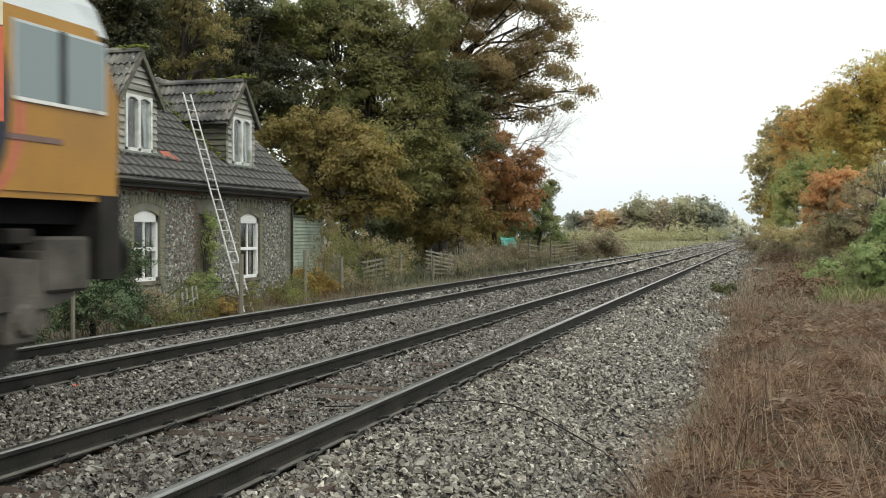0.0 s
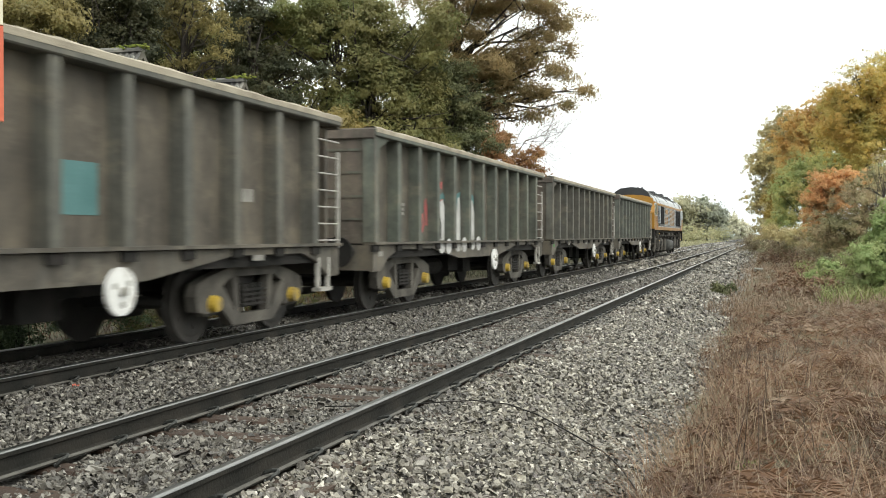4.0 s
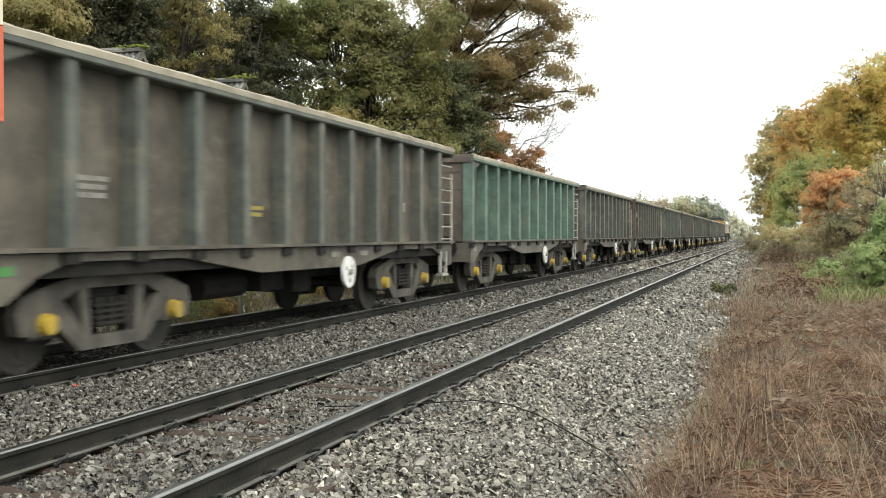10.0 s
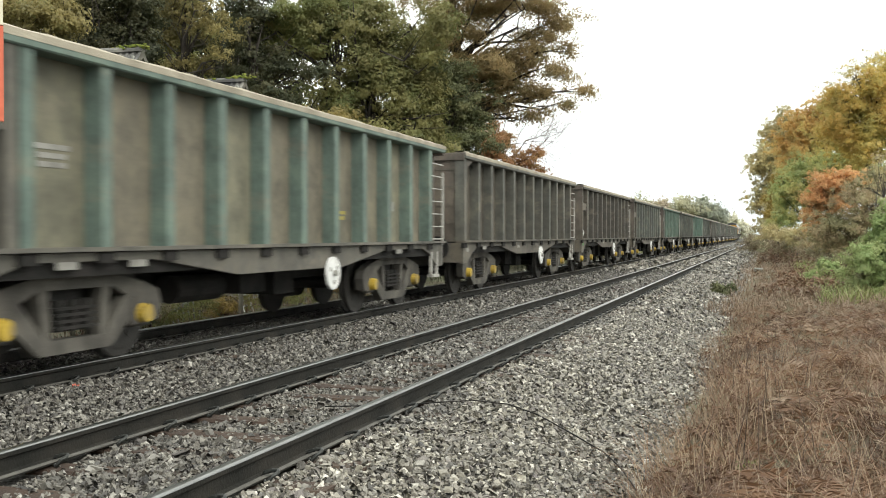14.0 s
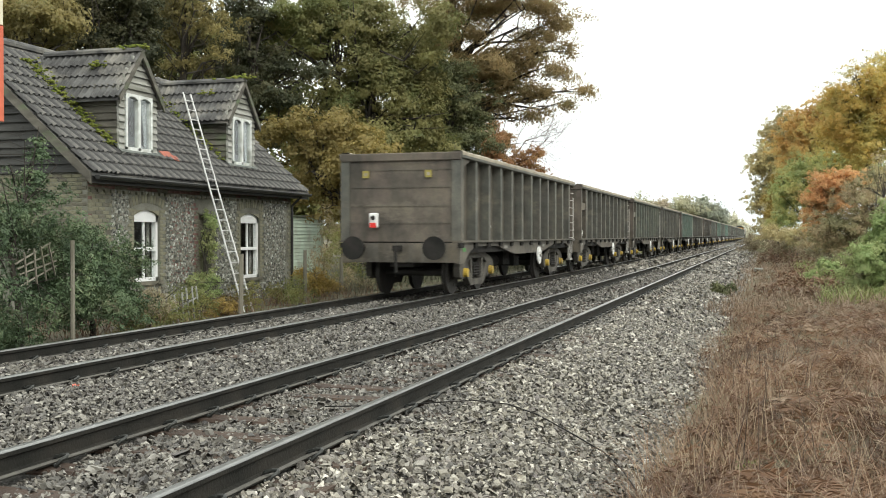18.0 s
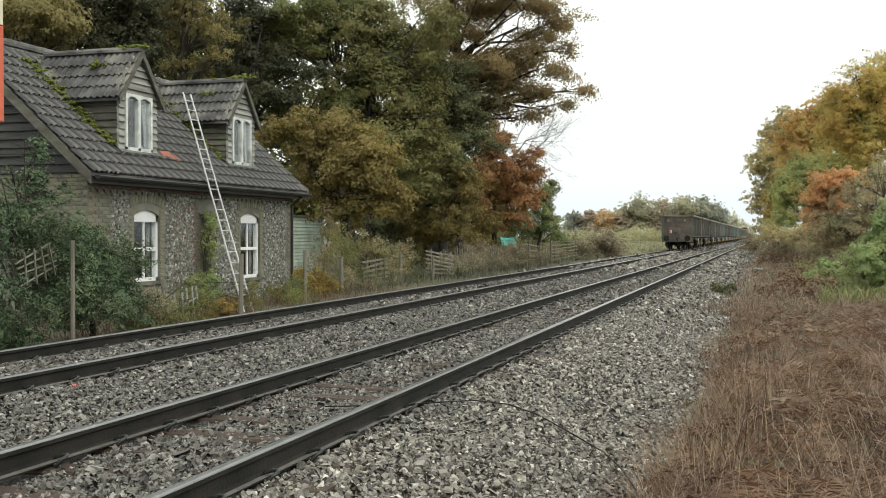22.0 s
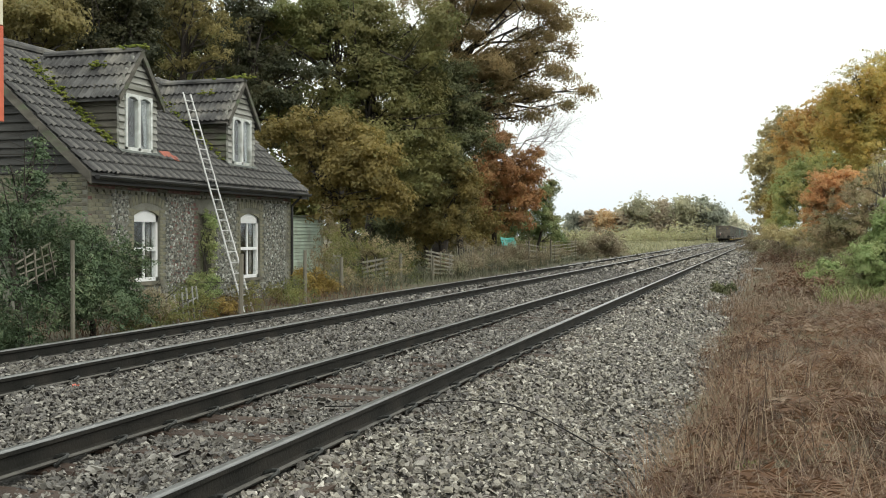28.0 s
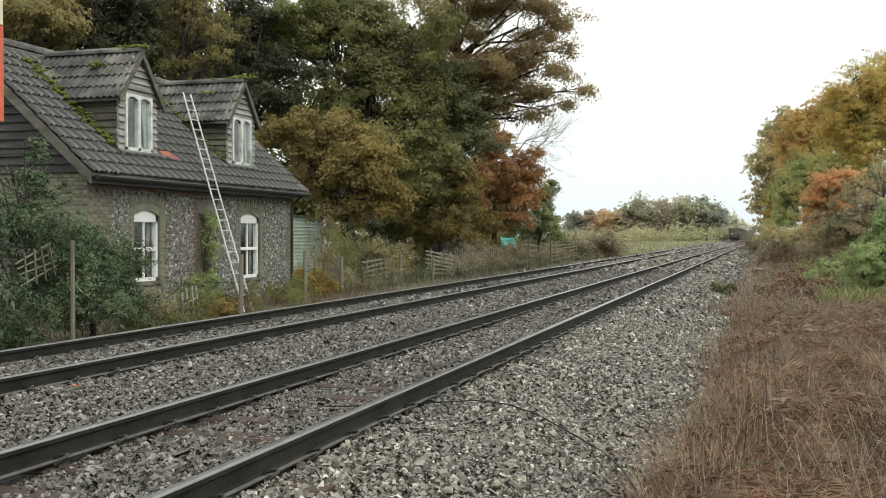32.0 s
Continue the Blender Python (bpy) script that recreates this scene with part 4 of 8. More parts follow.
def dormer(c):
    """A boarded dormer with a pantiled gable roof and a white two-light casement."""
    dm = child("dormer", None, house, "weatherboarded dormer with a mossy pantiled gable roof")
    zs = 3.06
    # boarded cheeks
    for s in (-1, 1):
        y = c + s * (DW - 0.06)
        for k in range(9):
            z = 3.1 + 0.145 * k
            xb = min(DX - 0.02, EAVE[0] - (z + 0.06 - EAVE[1]) / SLOPE)
            part("cheek_board", prismed([(y + s * 0.045, z), (y, z), (y - s * 0.03, z + 0.155), (y + s * 0.005, z + 0.155)], "x", EAVE[0] - (z + 0.15 - EAVE[1]) / SLOPE - 0.1, DX - 0.01 + rng.uniform(-0.01, 0.02)), M["weatherboard"], dm)
    # front: corner boards, apron, gable boards
    for s in (-1, 1):
        for k in range(9):
            z = zs + 0.145 * k
            part("front_board", prismed([(DX + 0.06, z), (DX, z), (DX - 0.02, z + 0.15), (DX + 0.015, z + 0.15)], "y", c + s * DW - (0.19 if s > 0 else rng.uniform(0, 0.02)), c + s * DW + (0.19 if s < 0 else rng.uniform(0, 0.02))), M["pale_board"], dm)
    part("apron", boxed(DX - 0.03, DX + 0.05, c - DW, c + DW, zs - 0.06, zs), M["gutter"], dm)
    for k in range(6):
        z = DZE - 0.08 + 0.14 * k
        h = (DZA - 0.05 - z) / (DZA - DZE) * DW
        if h > 0.06:
            part("gable_board", prismed([(DX + 0.065, z), (DX, z), (DX - 0.02, z + 0.15), (DX + 0.015, z + 0.15)], "y", c - h, c + h), M["pale_board"], dm)
    # roof slopes with tiles
    over = 0.15
    rise = (DZA - DZE) / DW
    ang = math.degrees(math.atan(rise))
    ln = math.hypot(DZA - DZE, DW) * (DW + 0.14) / DW
    for s in (-1, 1):
        ye, ze = c + s * (DW + 0.14), DZA - rise * (DW + 0.14)
        xb_top, xb_low = RIDGE[0] + (RIDGE[1] - DZA) / SLOPE, EAVE[0] - (ze - EAVE[1]) / SLOPE
        bm = bmesh.new()
        vs = [bm.verts.new(p) for p in ((DX + over, ye, ze), (DX + over, c, DZA), (xb_top, c, DZA), (xb_low, ye, ze),
                                        (DX + over, ye, ze - 0.06), (DX + over, c, DZA - 0.06), (xb_top, c, DZA - 0.06), (xb_low, ye, ze - 0.06))]
        for q in ((0, 1, 2, 3), (7, 6, 5, 4), (0, 4, 5, 1), (1, 5, 6, 2), (2, 6, 7, 3), (3, 7, 4, 0)):
            bm.faces.new([vs[i] for i in q])
        bmesh.ops.recalc_face_normals(bm, faces=bm.faces)
        part("dormer_slope", bm, M["tile"], dm)
        ms = []
        for i in range(int(ln / 0.32)):
            d = 0.32 * i - 0.02
            yy, zz = ye - s * d * math.cos(radians(ang)), ze + d * math.sin(radians(ang)) + 0.012
            xback = EAVE[0] - (zz - EAVE[1]) / SLOPE
            for j in range(int((DX + over - xback) / TW) + 1):
                xx = DX + over - TW * (j + 0.5)
                m = Matrix.Translation((xx, yy, zz)) @ Matrix.Rotation(radians(-90 * s), 4, "Z") @ Matrix.Rotation(radians(-ang), 4, "Y") @ pose(0, 0, 0, rng.normal(0, 0.8), 0, rng.normal(0, 0.8))
                ms.append(m)
        joined_tiles(ms, dm)
        # barge board down the front gable
        bm = bmesh.new()
        vs = [bm.verts.new((x, y, z)) for x in (DX + over - 0.03, DX + over + 0.01) for y, z in ((ye, ze - 0.13), (ye, ze + 0.03), (c, DZA + 0.03), (c, DZA - 0.13))]
        for q in ((0, 1, 2, 3), (7, 6, 5, 4), (0, 4, 5, 1), (1, 5, 6, 2), (2, 6, 7, 3), (3, 7, 4, 0)):
            bm.faces.new([vs[i] for i in q])
        bmesh.ops.recalc_face_normals(bm, faces=bm.faces)
        part("barge_board", bm, M["weatherboard"], dm)
    for i in range(6):
        x = DX + over - 0.4 * i
        rb = prismed([(c + 0.1 * math.cos(a), DZA + 0.02 + 0.09 * math.sin(a)) for a in np.linspace(-0.3, math.pi + 0.3, 7)], "x", x - 0.395, x)
        part("ridge_tile", rb, M["tile"], dm)
    tagged(child("moss_ridge", data_from("moss_ridge", *clump_of(90, DX - 0.1, c, DZA + 0.1, 0.18, 0.05, 0.02, 0.05), M["moss"]), dm), "bright green moss along the dormer ridge", kind="stuff")
    for s in (-1, 1):
        tagged(child("moss_patch", data_from("moss_patch", *clump_of(26, DX - 0.75, c + s * 0.3, DZA - 0.29, 0.1, 0.07, 0.03, 0.04), M["moss"]), dm), "", kind="stuff")
    # casement window
    y0, y1, z0, z1 = c - 0.48, c + 0.48, zs + 0.02, 4.24
    x = DX + 0.02
    fr = bmesh.new()
    for a, b in ((y0, y0 + 0.06), (y1 - 0.06, y1), (c - 0.045, c + 0.045)):
        box(fr, x - 0.05, x + 0.05, a, b, z0, z1)
    box(fr, x - 0.05, x + 0.05, y0, y1, z0 - 0.02, z0 + 0.06)
    for a, b in ((y0 + 0.06, c - 0.045), (c + 0.045, y1 - 0.06)):
        m, w = (a + b) / 2, (b - a) / 2
        prism(fr, [(a, z1)] + [(a + (b - a) * i / 8, z1 - 0.05 - 0.06 * ((i - 4) / 4) ** 2) for i in range(9)] + [(b, z1)], "x", x - 0.045, x + 0.045)
        part("pane", boxed(x - 0.006, x, a, b, z0 + 0.06, z1 - 0.03), M["pane"], dm)
    for a, b, side in ((y0 + 0.06, c - 0.045, 1), (c + 0.045, y1 - 0.06, -1)):
        wide = b - a
        drape = [(0.0, z0 + 0.07), (0.22, z0 + 0.07), (0.3, z0 + 0.45), (0.5, z1 - 0.3), (0.6, z1 - 0.06), (0.0, z1 - 0.06)]
        part("curtain", prismed([(a + wide * f if side > 0 else b - wide * f, z) for f, z in drape], "x", x - 0.075, x - 0.06), M["net"], dm, "pale net curtain drawn to the side")
    flash = [(EAVE[0] - d * math.cos(radians(ANG)), EAVE[1] + d * math.sin(radians(ANG)) + 0.085) for d in (0.62, 0.88)]
    part("lead_flashing", prismed([flash[0], flash[1], (flash[1][0], flash[1][1] + 0.012), (flash[0][0], flash[0][1] + 0.012)], "y", c - DW - 0.04, c + DW + 0.05), M["lead"], dm, "grey lead flashing below the dormer window")
    part("casement_frame", fr, M["old_paint"], dm, "white casement with two arched lights")


for c in DORMERS:
    dormer(c)
for o in house.children_recursive:
    if o.name.startswith("pane"):
        o.visible_shadow = False
# moss in the valleys and on the slope
for c in DORMERS:
    ms = [clump_of(70 if c < 20 else 26, EAVE[0] - (z - EAVE[1]) / SLOPE - 0.02, c - DW - 0.12, z + 0.05, 0.1, 0.09, 0.025, 0.032) for z in np.linspace(3.15, 4.9, 16)]
    v, q = merge(ms)
    tagged(child("moss_valley", data_from("moss_valley", v, q, M["moss"]), house), "green moss beside the dormer cheek", kind="stuff")

# pale lichen on the tiles, and the patch of red broken tile below the dormer
spots = []
for _ in range(120):
    d, y = rng.uniform(0.1, 3.6), rng.uniform(VY0 + 0.2, VY1 - 0.2)
    if any(abs(y - c) < DW + 0.1 and d > 0.9 for c in DORMERS):
        continue
    spots.append(clump_of(1, EAVE[0] - d * math.cos(radians(ANG)), y, EAVE[1] + d * math.sin(radians(ANG)) + 0.055, 0.01, 0.01, 0.01, rng.uniform(0.012, 0.03)))
v, q = merge(spots)
tagged(child("lichen", data_from("lichen", v, q, M["mark_pale"]), house, "pale lichen spots on the tiles"), kind="stuff")
for y, d in ((20.0, 0.78), (20.2, 0.8), (20.3, 0.68)):
    m = Matrix.Translation((EAVE[0] - d * math.cos(radians(ANG)), y, EAVE[1] + d * math.sin(radians(ANG)) + 0.06)) @ Matrix.Rotation(radians(ANG), 4, "Y") @ pose(0, 0, 0, 0, 0, rng.uniform(-25, 25))
    part("broken_tile", boxed(-0.09, 0.09, -0.11, 0.1, -0.008, 0.01, bevel=0.005, m=m), M["broken_tile"], house, "broken red tile lying on the roof")

# ladder against the roof
ladder = thing("ladder", "long aluminium ladder leaning on the cottage roof", "ladder")
foot, top = Vector((-10.5, 19.95, -0.35)), Vector((-12.8, 21.3, 4.6))
for s in (-0.2, 0.2):
    part("stile", rodded(foot + Vector((0, s, 0)), top + Vector((0, s * 0.8, 0)), 0.021, n=6), M["aluminium"], ladder)
for k in range(21):
    p = foot.lerp(top, (k + 0.7) / 21.5)
    part("rung", rodded(p - Vector((0, 0.2, 0)), p + Vector((0, 0.2, 0)), 0.014, n=6), M["aluminium"], ladder)

# ---- plants ----
def leaf_cloud(blobs, n, size, clump=0.45, per=30, seed=1, near=False, full=1.0):
    """Leaves in uneven bunches over a crown of lumps (x, y, z, across, up), as arrays; near plants get four-cornered leaves."""
    r = np.random.default_rng(seed)
    b = np.array(blobs, float)
    # boughs stand out unevenly from every lump and carry the bunches of leaves
    mean = (b[:, 3] ** 2 * b[:, 4]) ** (1 / 3)
    count = np.clip((9 + 5 * mean / clump).astype(int), 8, 34)
    home = np.repeat(np.arange(len(b)), count)
    e = r.normal(0, 1, (len(home), 3))
    e[:, 2] += 0.1
    e /= np.linalg.norm(e, axis=1)[:, None]
    half = np.stack([b[home, 3], b[home, 3], b[home, 4]], -1)
    bough = b[home, :3] + e * half * (r.uniform(0.3, 1.05, len(home)))[:, None]
    span = mean[home] * r.uniform(0.24, 0.5, len(home)) * full + clump * 0.3
    w = span ** 2
    k = max(3, n // per)
    pick = r.choice(len(home), k, p=w / w.sum())
    f = r.normal(0, 1, (k, 3))
    f /= np.linalg.norm(f, axis=1)[:, None]
    f *= (r.random(k) ** 0.42)[:, None]
    d = e[pick]
    cen = bough[pick] + (f * (1, 1, 0.5) + d * (f * d).sum(1)[:, None] * 0.5) * span[pick][:, None]
    cen[:, 2] -= 0.3 * span[pick] * (f[:, :2] ** 2).sum(1)
    d = d * 0.5 + f
    wide = clump * 0.62 * np.clip(r.lognormal(0, 0.4, k), 0.4, 2.0)
    num = np.maximum(4, (per * (wide / (0.62 * clump)) ** 1.7).astype(int))
    which = np.repeat(np.arange(k), num)
    m = len(which)
    long_way = r.normal(0, 1, (k, 3)) * (1, 1, 0.35) + d * 0.8
    long_way /= np.linalg.norm(long_way, axis=1)[:, None]
    o = np.clip(r.normal(0, 0.5, (m, 3)), -1.1, 1.1) * (1, 1, 0.62)
    o += long_way[which] * r.normal(0, 0.42, m)[:, None]
    p = cen[which] + o * wide[which][:, None]
    p[:, 2] -= 0.22 * wide[which] * (o[:, :2] ** 2).sum(1)
    s = size * r.uniform(0.6, 1.4, m)[:, None]
    nrm = o * 0.7 + d[which] * 0.7 + r.normal(0, 0.5, (m, 3)) + (0, 0, 0.35)
    nrm /= np.linalg.norm(nrm, axis=1)[:, None] + 1e-9
    u = np.cross(nrm, r.normal(0, 1, (m, 3)))
    u /= np.linalg.norm(u, axis=1)[:, None] + 1e-9
    t = np.cross(nrm, u)
    if near:
        v = np.stack([p - u * s, p - t * s * 0.45 + nrm * s * 0.15, p + u * s, p + t * s * 0.45 + nrm * s * 0.15], 1)
    else:
        v = np.stack([p + u * s, p - u * s * 0.6 + t * s * 0.72, p - u * s * 0.6 - t * s * 0.72], 1)
    c = v.shape[1]
    return v.reshape(-1, 3), np.arange(m * c).reshape(m, c)


def limbs(base, blobs, r0, seed, twigs=5, lean=0.25):
    """A tapering trunk from base with limbs to the crown and side branches."""
    r = np.random.default_rng(seed)
    base = np.array(base, float)
    b = np.array(blobs, float)
    top = b[np.argmax(b[:, 2]), :3] + (0, 0, 0.3)
    mid = np.array([(base[0] * 2 + b[:, 0].mean()) / 3, (base[1] * 2 + b[:, 1].mean()) / 3, base[2] + (top[2] - base[2]) * 0.42])
    pts = [base, base * 0.5 + mid * 0.5 + r.normal(0, 0.1, 3), mid, mid * 0.5 + top * 0.5 + r.normal(0, 0.3, 3), top]
    pieces = [tube_arrays([base - (0, 0, 0.3), base + (0, 0, 0.25)] + pts[1:], [r0 * 1.5, r0 * 1.1, r0 * 0.85, r0 * 0.7, r0 * 0.4, r0 * 0.08], 9)]
    for q in b:
        f = np.clip((q[2] - mid[2]) / (top[2] - mid[2] + 1e-6), 0.0, 0.8) * 0.6
        st = mid * (1 - f) + top * f if q[2] > mid[2] else base * 0.35 + mid * 0.65
        for j in range(twigs):
            d = r.normal(0, 1, 3)
            d /= np.linalg.norm(d)
            end = q[:3] + d * (q[3], q[3], q[4]) * 0.9
            k1 = st * 0.6 + end * 0.4 + r.normal(0, lean, 3) + (0, 0, 0.2)
            k2 = st * 0.25 + end * 0.75 + r.normal(0, lean, 3)
            ra = r0 * r.uniform(0.16, 0.3)
            pieces.append(tube_arrays([st, k1, k2, end], [ra, ra * 0.7, ra * 0.4, ra * 0.1], 5))
            for _ in range(2):
                e2 = k2 + r.normal(0, 0.35, 3) * q[3]
                pieces.append(tube_arrays([k2, (k2 + e2) / 2 + r.normal(0, 0.1, 3), e2], [ra * 0.4, ra * 0.25, ra * 0.06], 4))
    return merge(pieces)


def tree(name, label, base, blobs, n, size, leaf, r0=0.25, seed=1, clump=0.45, per=30, category="tree", group="", twigs=4, near=False, full=1.0):
    t = thing(name, label, category, group)
    v, q = limbs(base, blobs, r0, seed, twigs)
    child("trunk", data_from("trunk", v, q, M["bark"], True), t)
    v, q = leaf_cloud(blobs, n, size if not near else size * 0.9, clump, per, seed, near, full)
    tagged(child("crown", data_from("crown", v, q, M[leaf]), t), kind="stuff")
    return t


W = "woodland trees"
tree("oak_tree", "autumn oak with yellow-brown leaves behind the cottage", (-14.5, 35.0, -0.3),
     [(-16.4, 34.6, 5.2, 1.13, 0.66), (-15.6, 35.1, 4.0, 1.34, 0.87), (-14.1, 34.8, 3.6, 1.46, 0.97), (-13.1, 35.1, 2.8, 0.93, 0.65), (-14.9, 35.2, 5.0, 1.24, 0.78), (-13.4, 34.4, 4.2, 1.00, 0.76), (-16.0, 34.6, 3.0, 0.61, 0.51), (-14.7, 34.7, 2.3, 0.81, 0.51)], 44000, 0.06, "oak_leaf", 0.22, 11, 0.34, 44, group=W)
tree("lime_tree", "tall broad tree with olive-green and brown leaves", (-16.0, 41.0, -0.3),
     [(-16.5, 40.3, 10.2, 1.88, 1.41), (-15.2, 42.2, 9.2, 1.89, 1.89), (-16.3, 40.9, 7.7, 2.04, 1.57), (-14.2, 41.6, 6.9, 1.33, 1.57), (-15.0, 40.9, 5.4, 1.84, 1.32), (-13.4, 41.2, 4.4, 1.13, 1.13), (-12.9, 40.6, 9.8, 0.83, 1.29), (-13.2, 41.2, 5.8, 0.84, 1.22), (-14.2, 41.6, 3.3, 1.34, 1.10), (-17.3, 41.0, 6.3, 1.20, 0.96)], 84000, 0.066, "lime_leaf", 0.36, 12, 0.42, 46, group=W)
tree("oak_tree", "spreading oak with thinning brown autumn leaves", (-14.6, 46.0, -0.3),
     [(-13.1, 46.5, 11.8, 1.51, 0.63), (-11.4, 46.3, 11.9, 1.42, 0.57), (-9.6, 45.4, 11.4, 0.95, 0.65), (-8.7, 46.3, 10.8, 0.81, 0.66), (-8.4, 46.1, 9.7, 0.65, 0.33), (-9.9, 45.7, 9.7, 1.16, 0.28), (-12.2, 44.9, 9.0, 1.66, 0.55), (-10.6, 46.7, 9.2, 1.34, 0.39), (-8.9, 46.0, 8.6, 0.91, 0.33), (-7.8, 46.2, 7.8, 0.50, 0.18), (-11.5, 46.8, 8.2, 1.51, 0.42), (-9.7, 46.3, 7.8, 1.17, 0.33), (-11.7, 46.7, 7.3, 1.20, 0.42), (-10.1, 45.9, 6.8, 0.96, 0.30), (-8.5, 46.2, 7.2, 0.51, 0.15), (-14.3, 45.9, 10.3, 1.20, 0.62), (-14.3, 46.8, 11.8, 1.32, 0.79), (-14.2, 47.2, 13.5, 2.40, 1.07), (-10.9, 44.9, 12.9, 1.99, 1.00), (-12.9, 46.0, 10.5, 1.08, 0.34), (-11.5, 46.0, 9.6, 1.08, 0.28), (-10.2, 46.0, 10.6, 0.76, 0.33), (-11.9, 46.0, 8.6, 1.03, 0.31), (-9.2, 46.0, 10.3, 0.71, 0.25), (-13.3, 46.0, 7.8, 0.88, 0.36)], 96000, 0.05, "bronze_leaf", 0.34, 13, 0.36, 30, group=W, twigs=2, full=1.25)
tree("maple_tree", "rust-red autumn tree beside the fence", (-13.7, 53.0, -0.3),
     [(-13.7, 52.5, 5.9, 1.06, 0.82), (-13.5, 52.4, 4.7, 1.52, 1.23), (-12.5, 53.8, 4.6, 1.25, 1.13), (-11.6, 52.9, 5.0, 0.70, 0.88), (-13.9, 53.3, 3.3, 1.55, 1.07), (-11.9, 52.7, 3.3, 1.05, 0.88), (-15.5, 53.0, 4.1, 0.84, 0.96), (-14.5, 52.8, 2.2, 1.36, 0.77), (-12.6, 52.8, 2.3, 1.06, 0.65), (-14.2, 53.3, 7.0, 0.72, 0.66), (-13.3, 53.3, 6.4, 0.65, 0.53)], 44000, 0.06, "red_leaf", 0.16, 14, 0.32, 42, group=W, twigs=6)
tree("young_tree", "small yellow-green leafy tree at the wood's edge", (-11.8, 56.0, -0.3),
     [(-11.7, 56.1, 3.5, 0.68, 0.80), (-11.4, 56.1, 2.3, 0.68, 0.86), (-12.5, 56.7, 1.7, 1.25, 0.56), (-11.2, 56.1, 4.0, 0.31, 0.55), (-10.9, 56.3, 1.5, 0.43, 0.43)], 16000, 0.05, "bush_leaf", 0.1, 15, 0.25, 36, group=W)
tree("holly_tree", "dark evergreen holly among the trees", (-12.5, 43.0, -0.3),
     [(-13.1, 43.5, 8.4, 1.08, 0.69), (-12.6, 43.8, 7.2, 1.18, 1.04), (-12.2, 43.2, 5.6, 1.02, 1.02), (-12.8, 42.6, 4.6, 0.96, 1.11), (-13.7, 43.4, 8.6, 0.74, 0.69), (-13.3, 43.5, 6.0, 0.89, 0.89)], 34000, 0.05, "dark_leaf", 0.16, 16, 0.32, 44, group=W)
tree("pine_tree", "tall dark pine with brown-green foliage behind the cottage", (-23.5, 33.0, -0.3),
     [(-24.1, 33.3, 9.8, 0.67, 0.84), (-23.5, 33.0, 8.7, 0.58, 0.67), (-24.5, 33.1, 8.6, 0.55, 0.50), (-23.4, 32.7, 10.7, 0.83, 0.83)], 20000, 0.055, "pine_leaf", 0.24, 20, 0.34, 44, group=W)
tree("pine_tree", "tall dark pine with brown-green foliage behind the cottage", (-22.8, 34.0, -0.3),
     [(-23.0, 34.4, 9.6, 0.90, 1.07), (-22.4, 34.1, 8.3, 0.85, 0.89), (-23.0, 33.8, 10.3, 0.89, 0.72), (-23.3, 33.7, 8.7, 0.51, 0.63)], 26000, 0.055, "pine_leaf", 0.28, 21, 0.34, 44, group=W)
tree("pine_tree", "tall dark pine with brown-green foliage behind the cottage", (-19.9, 38.0, -0.3),
     [(-20.2, 38.4, 10.0, 0.97, 1.15), (-20.6, 38.7, 8.4, 1.07, 0.93), (-19.2, 37.5, 7.1, 0.99, 0.85), (-18.5, 38.2, 8.1, 0.64, 0.27), (-17.0, 37.9, 7.8, 0.76, 0.16), (-18.3, 37.7, 6.8, 0.76, 0.22), (-20.4, 37.8, 6.8, 0.68, 0.68), (-19.4, 38.3, 5.4, 0.92, 0.55), (-20.3, 38.5, 11.7, 1.16, 0.93)], 34000, 0.055, "pine_leaf", 0.3, 22, 0.34, 44, group=W)
tree("oak_tree", "tall bronze oak with thin leaves behind the cottage", (-24.8, 31.0, -0.3),
     [(-24.2, 30.3, 9.2, 1.29, 0.78), (-25.6, 31.1, 8.5, 1.05, 0.65), (-23.2, 30.6, 8.7, 0.78, 0.78), (-24.3, 31.2, 8.2, 0.68, 0.40), (-25.0, 30.7, 10.4, 1.39, 0.79)], 26000, 0.055, "brown_leaf", 0.28, 23, 0.32, 40, group=W)
tree("larch_tree", "thin bronze-brown larch with bare lower trunk", (-22.0, 36.0, -0.3),
     [(-21.9, 36.5, 10.3, 1.12, 0.81), (-22.7, 36.5, 9.3, 0.85, 0.72), (-20.5, 36.0, 9.6, 0.83, 0.79), (-21.5, 36.6, 8.2, 1.03, 0.27), (-22.3, 35.9, 7.9, 0.53, 0.31), (-20.1, 35.7, 8.4, 0.48, 0.48), (-21.7, 36.2, 11.4, 1.33, 0.89)], 19000, 0.05, "brown_leaf", 0.22, 24, 0.3, 36, group=W)
tree("lime_tree", "olive-gold tree between the darker pines", (-16.4, 40.0, -0.3),
     [(-18.1, 39.3, 10.4, 1.16, 0.88), (-19.5, 39.6, 10.2, 0.94, 0.71), (-17.9, 39.9, 9.2, 0.99, 0.42), (-16.9, 40.1, 11.0, 0.94, 0.70), (-18.8, 39.6, 6.4, 0.94, 0.47), (-16.7, 39.6, 7.0, 0.60, 0.70)], 26000, 0.055, "olive_leaf", 0.26, 25, 0.34, 44, group=W)
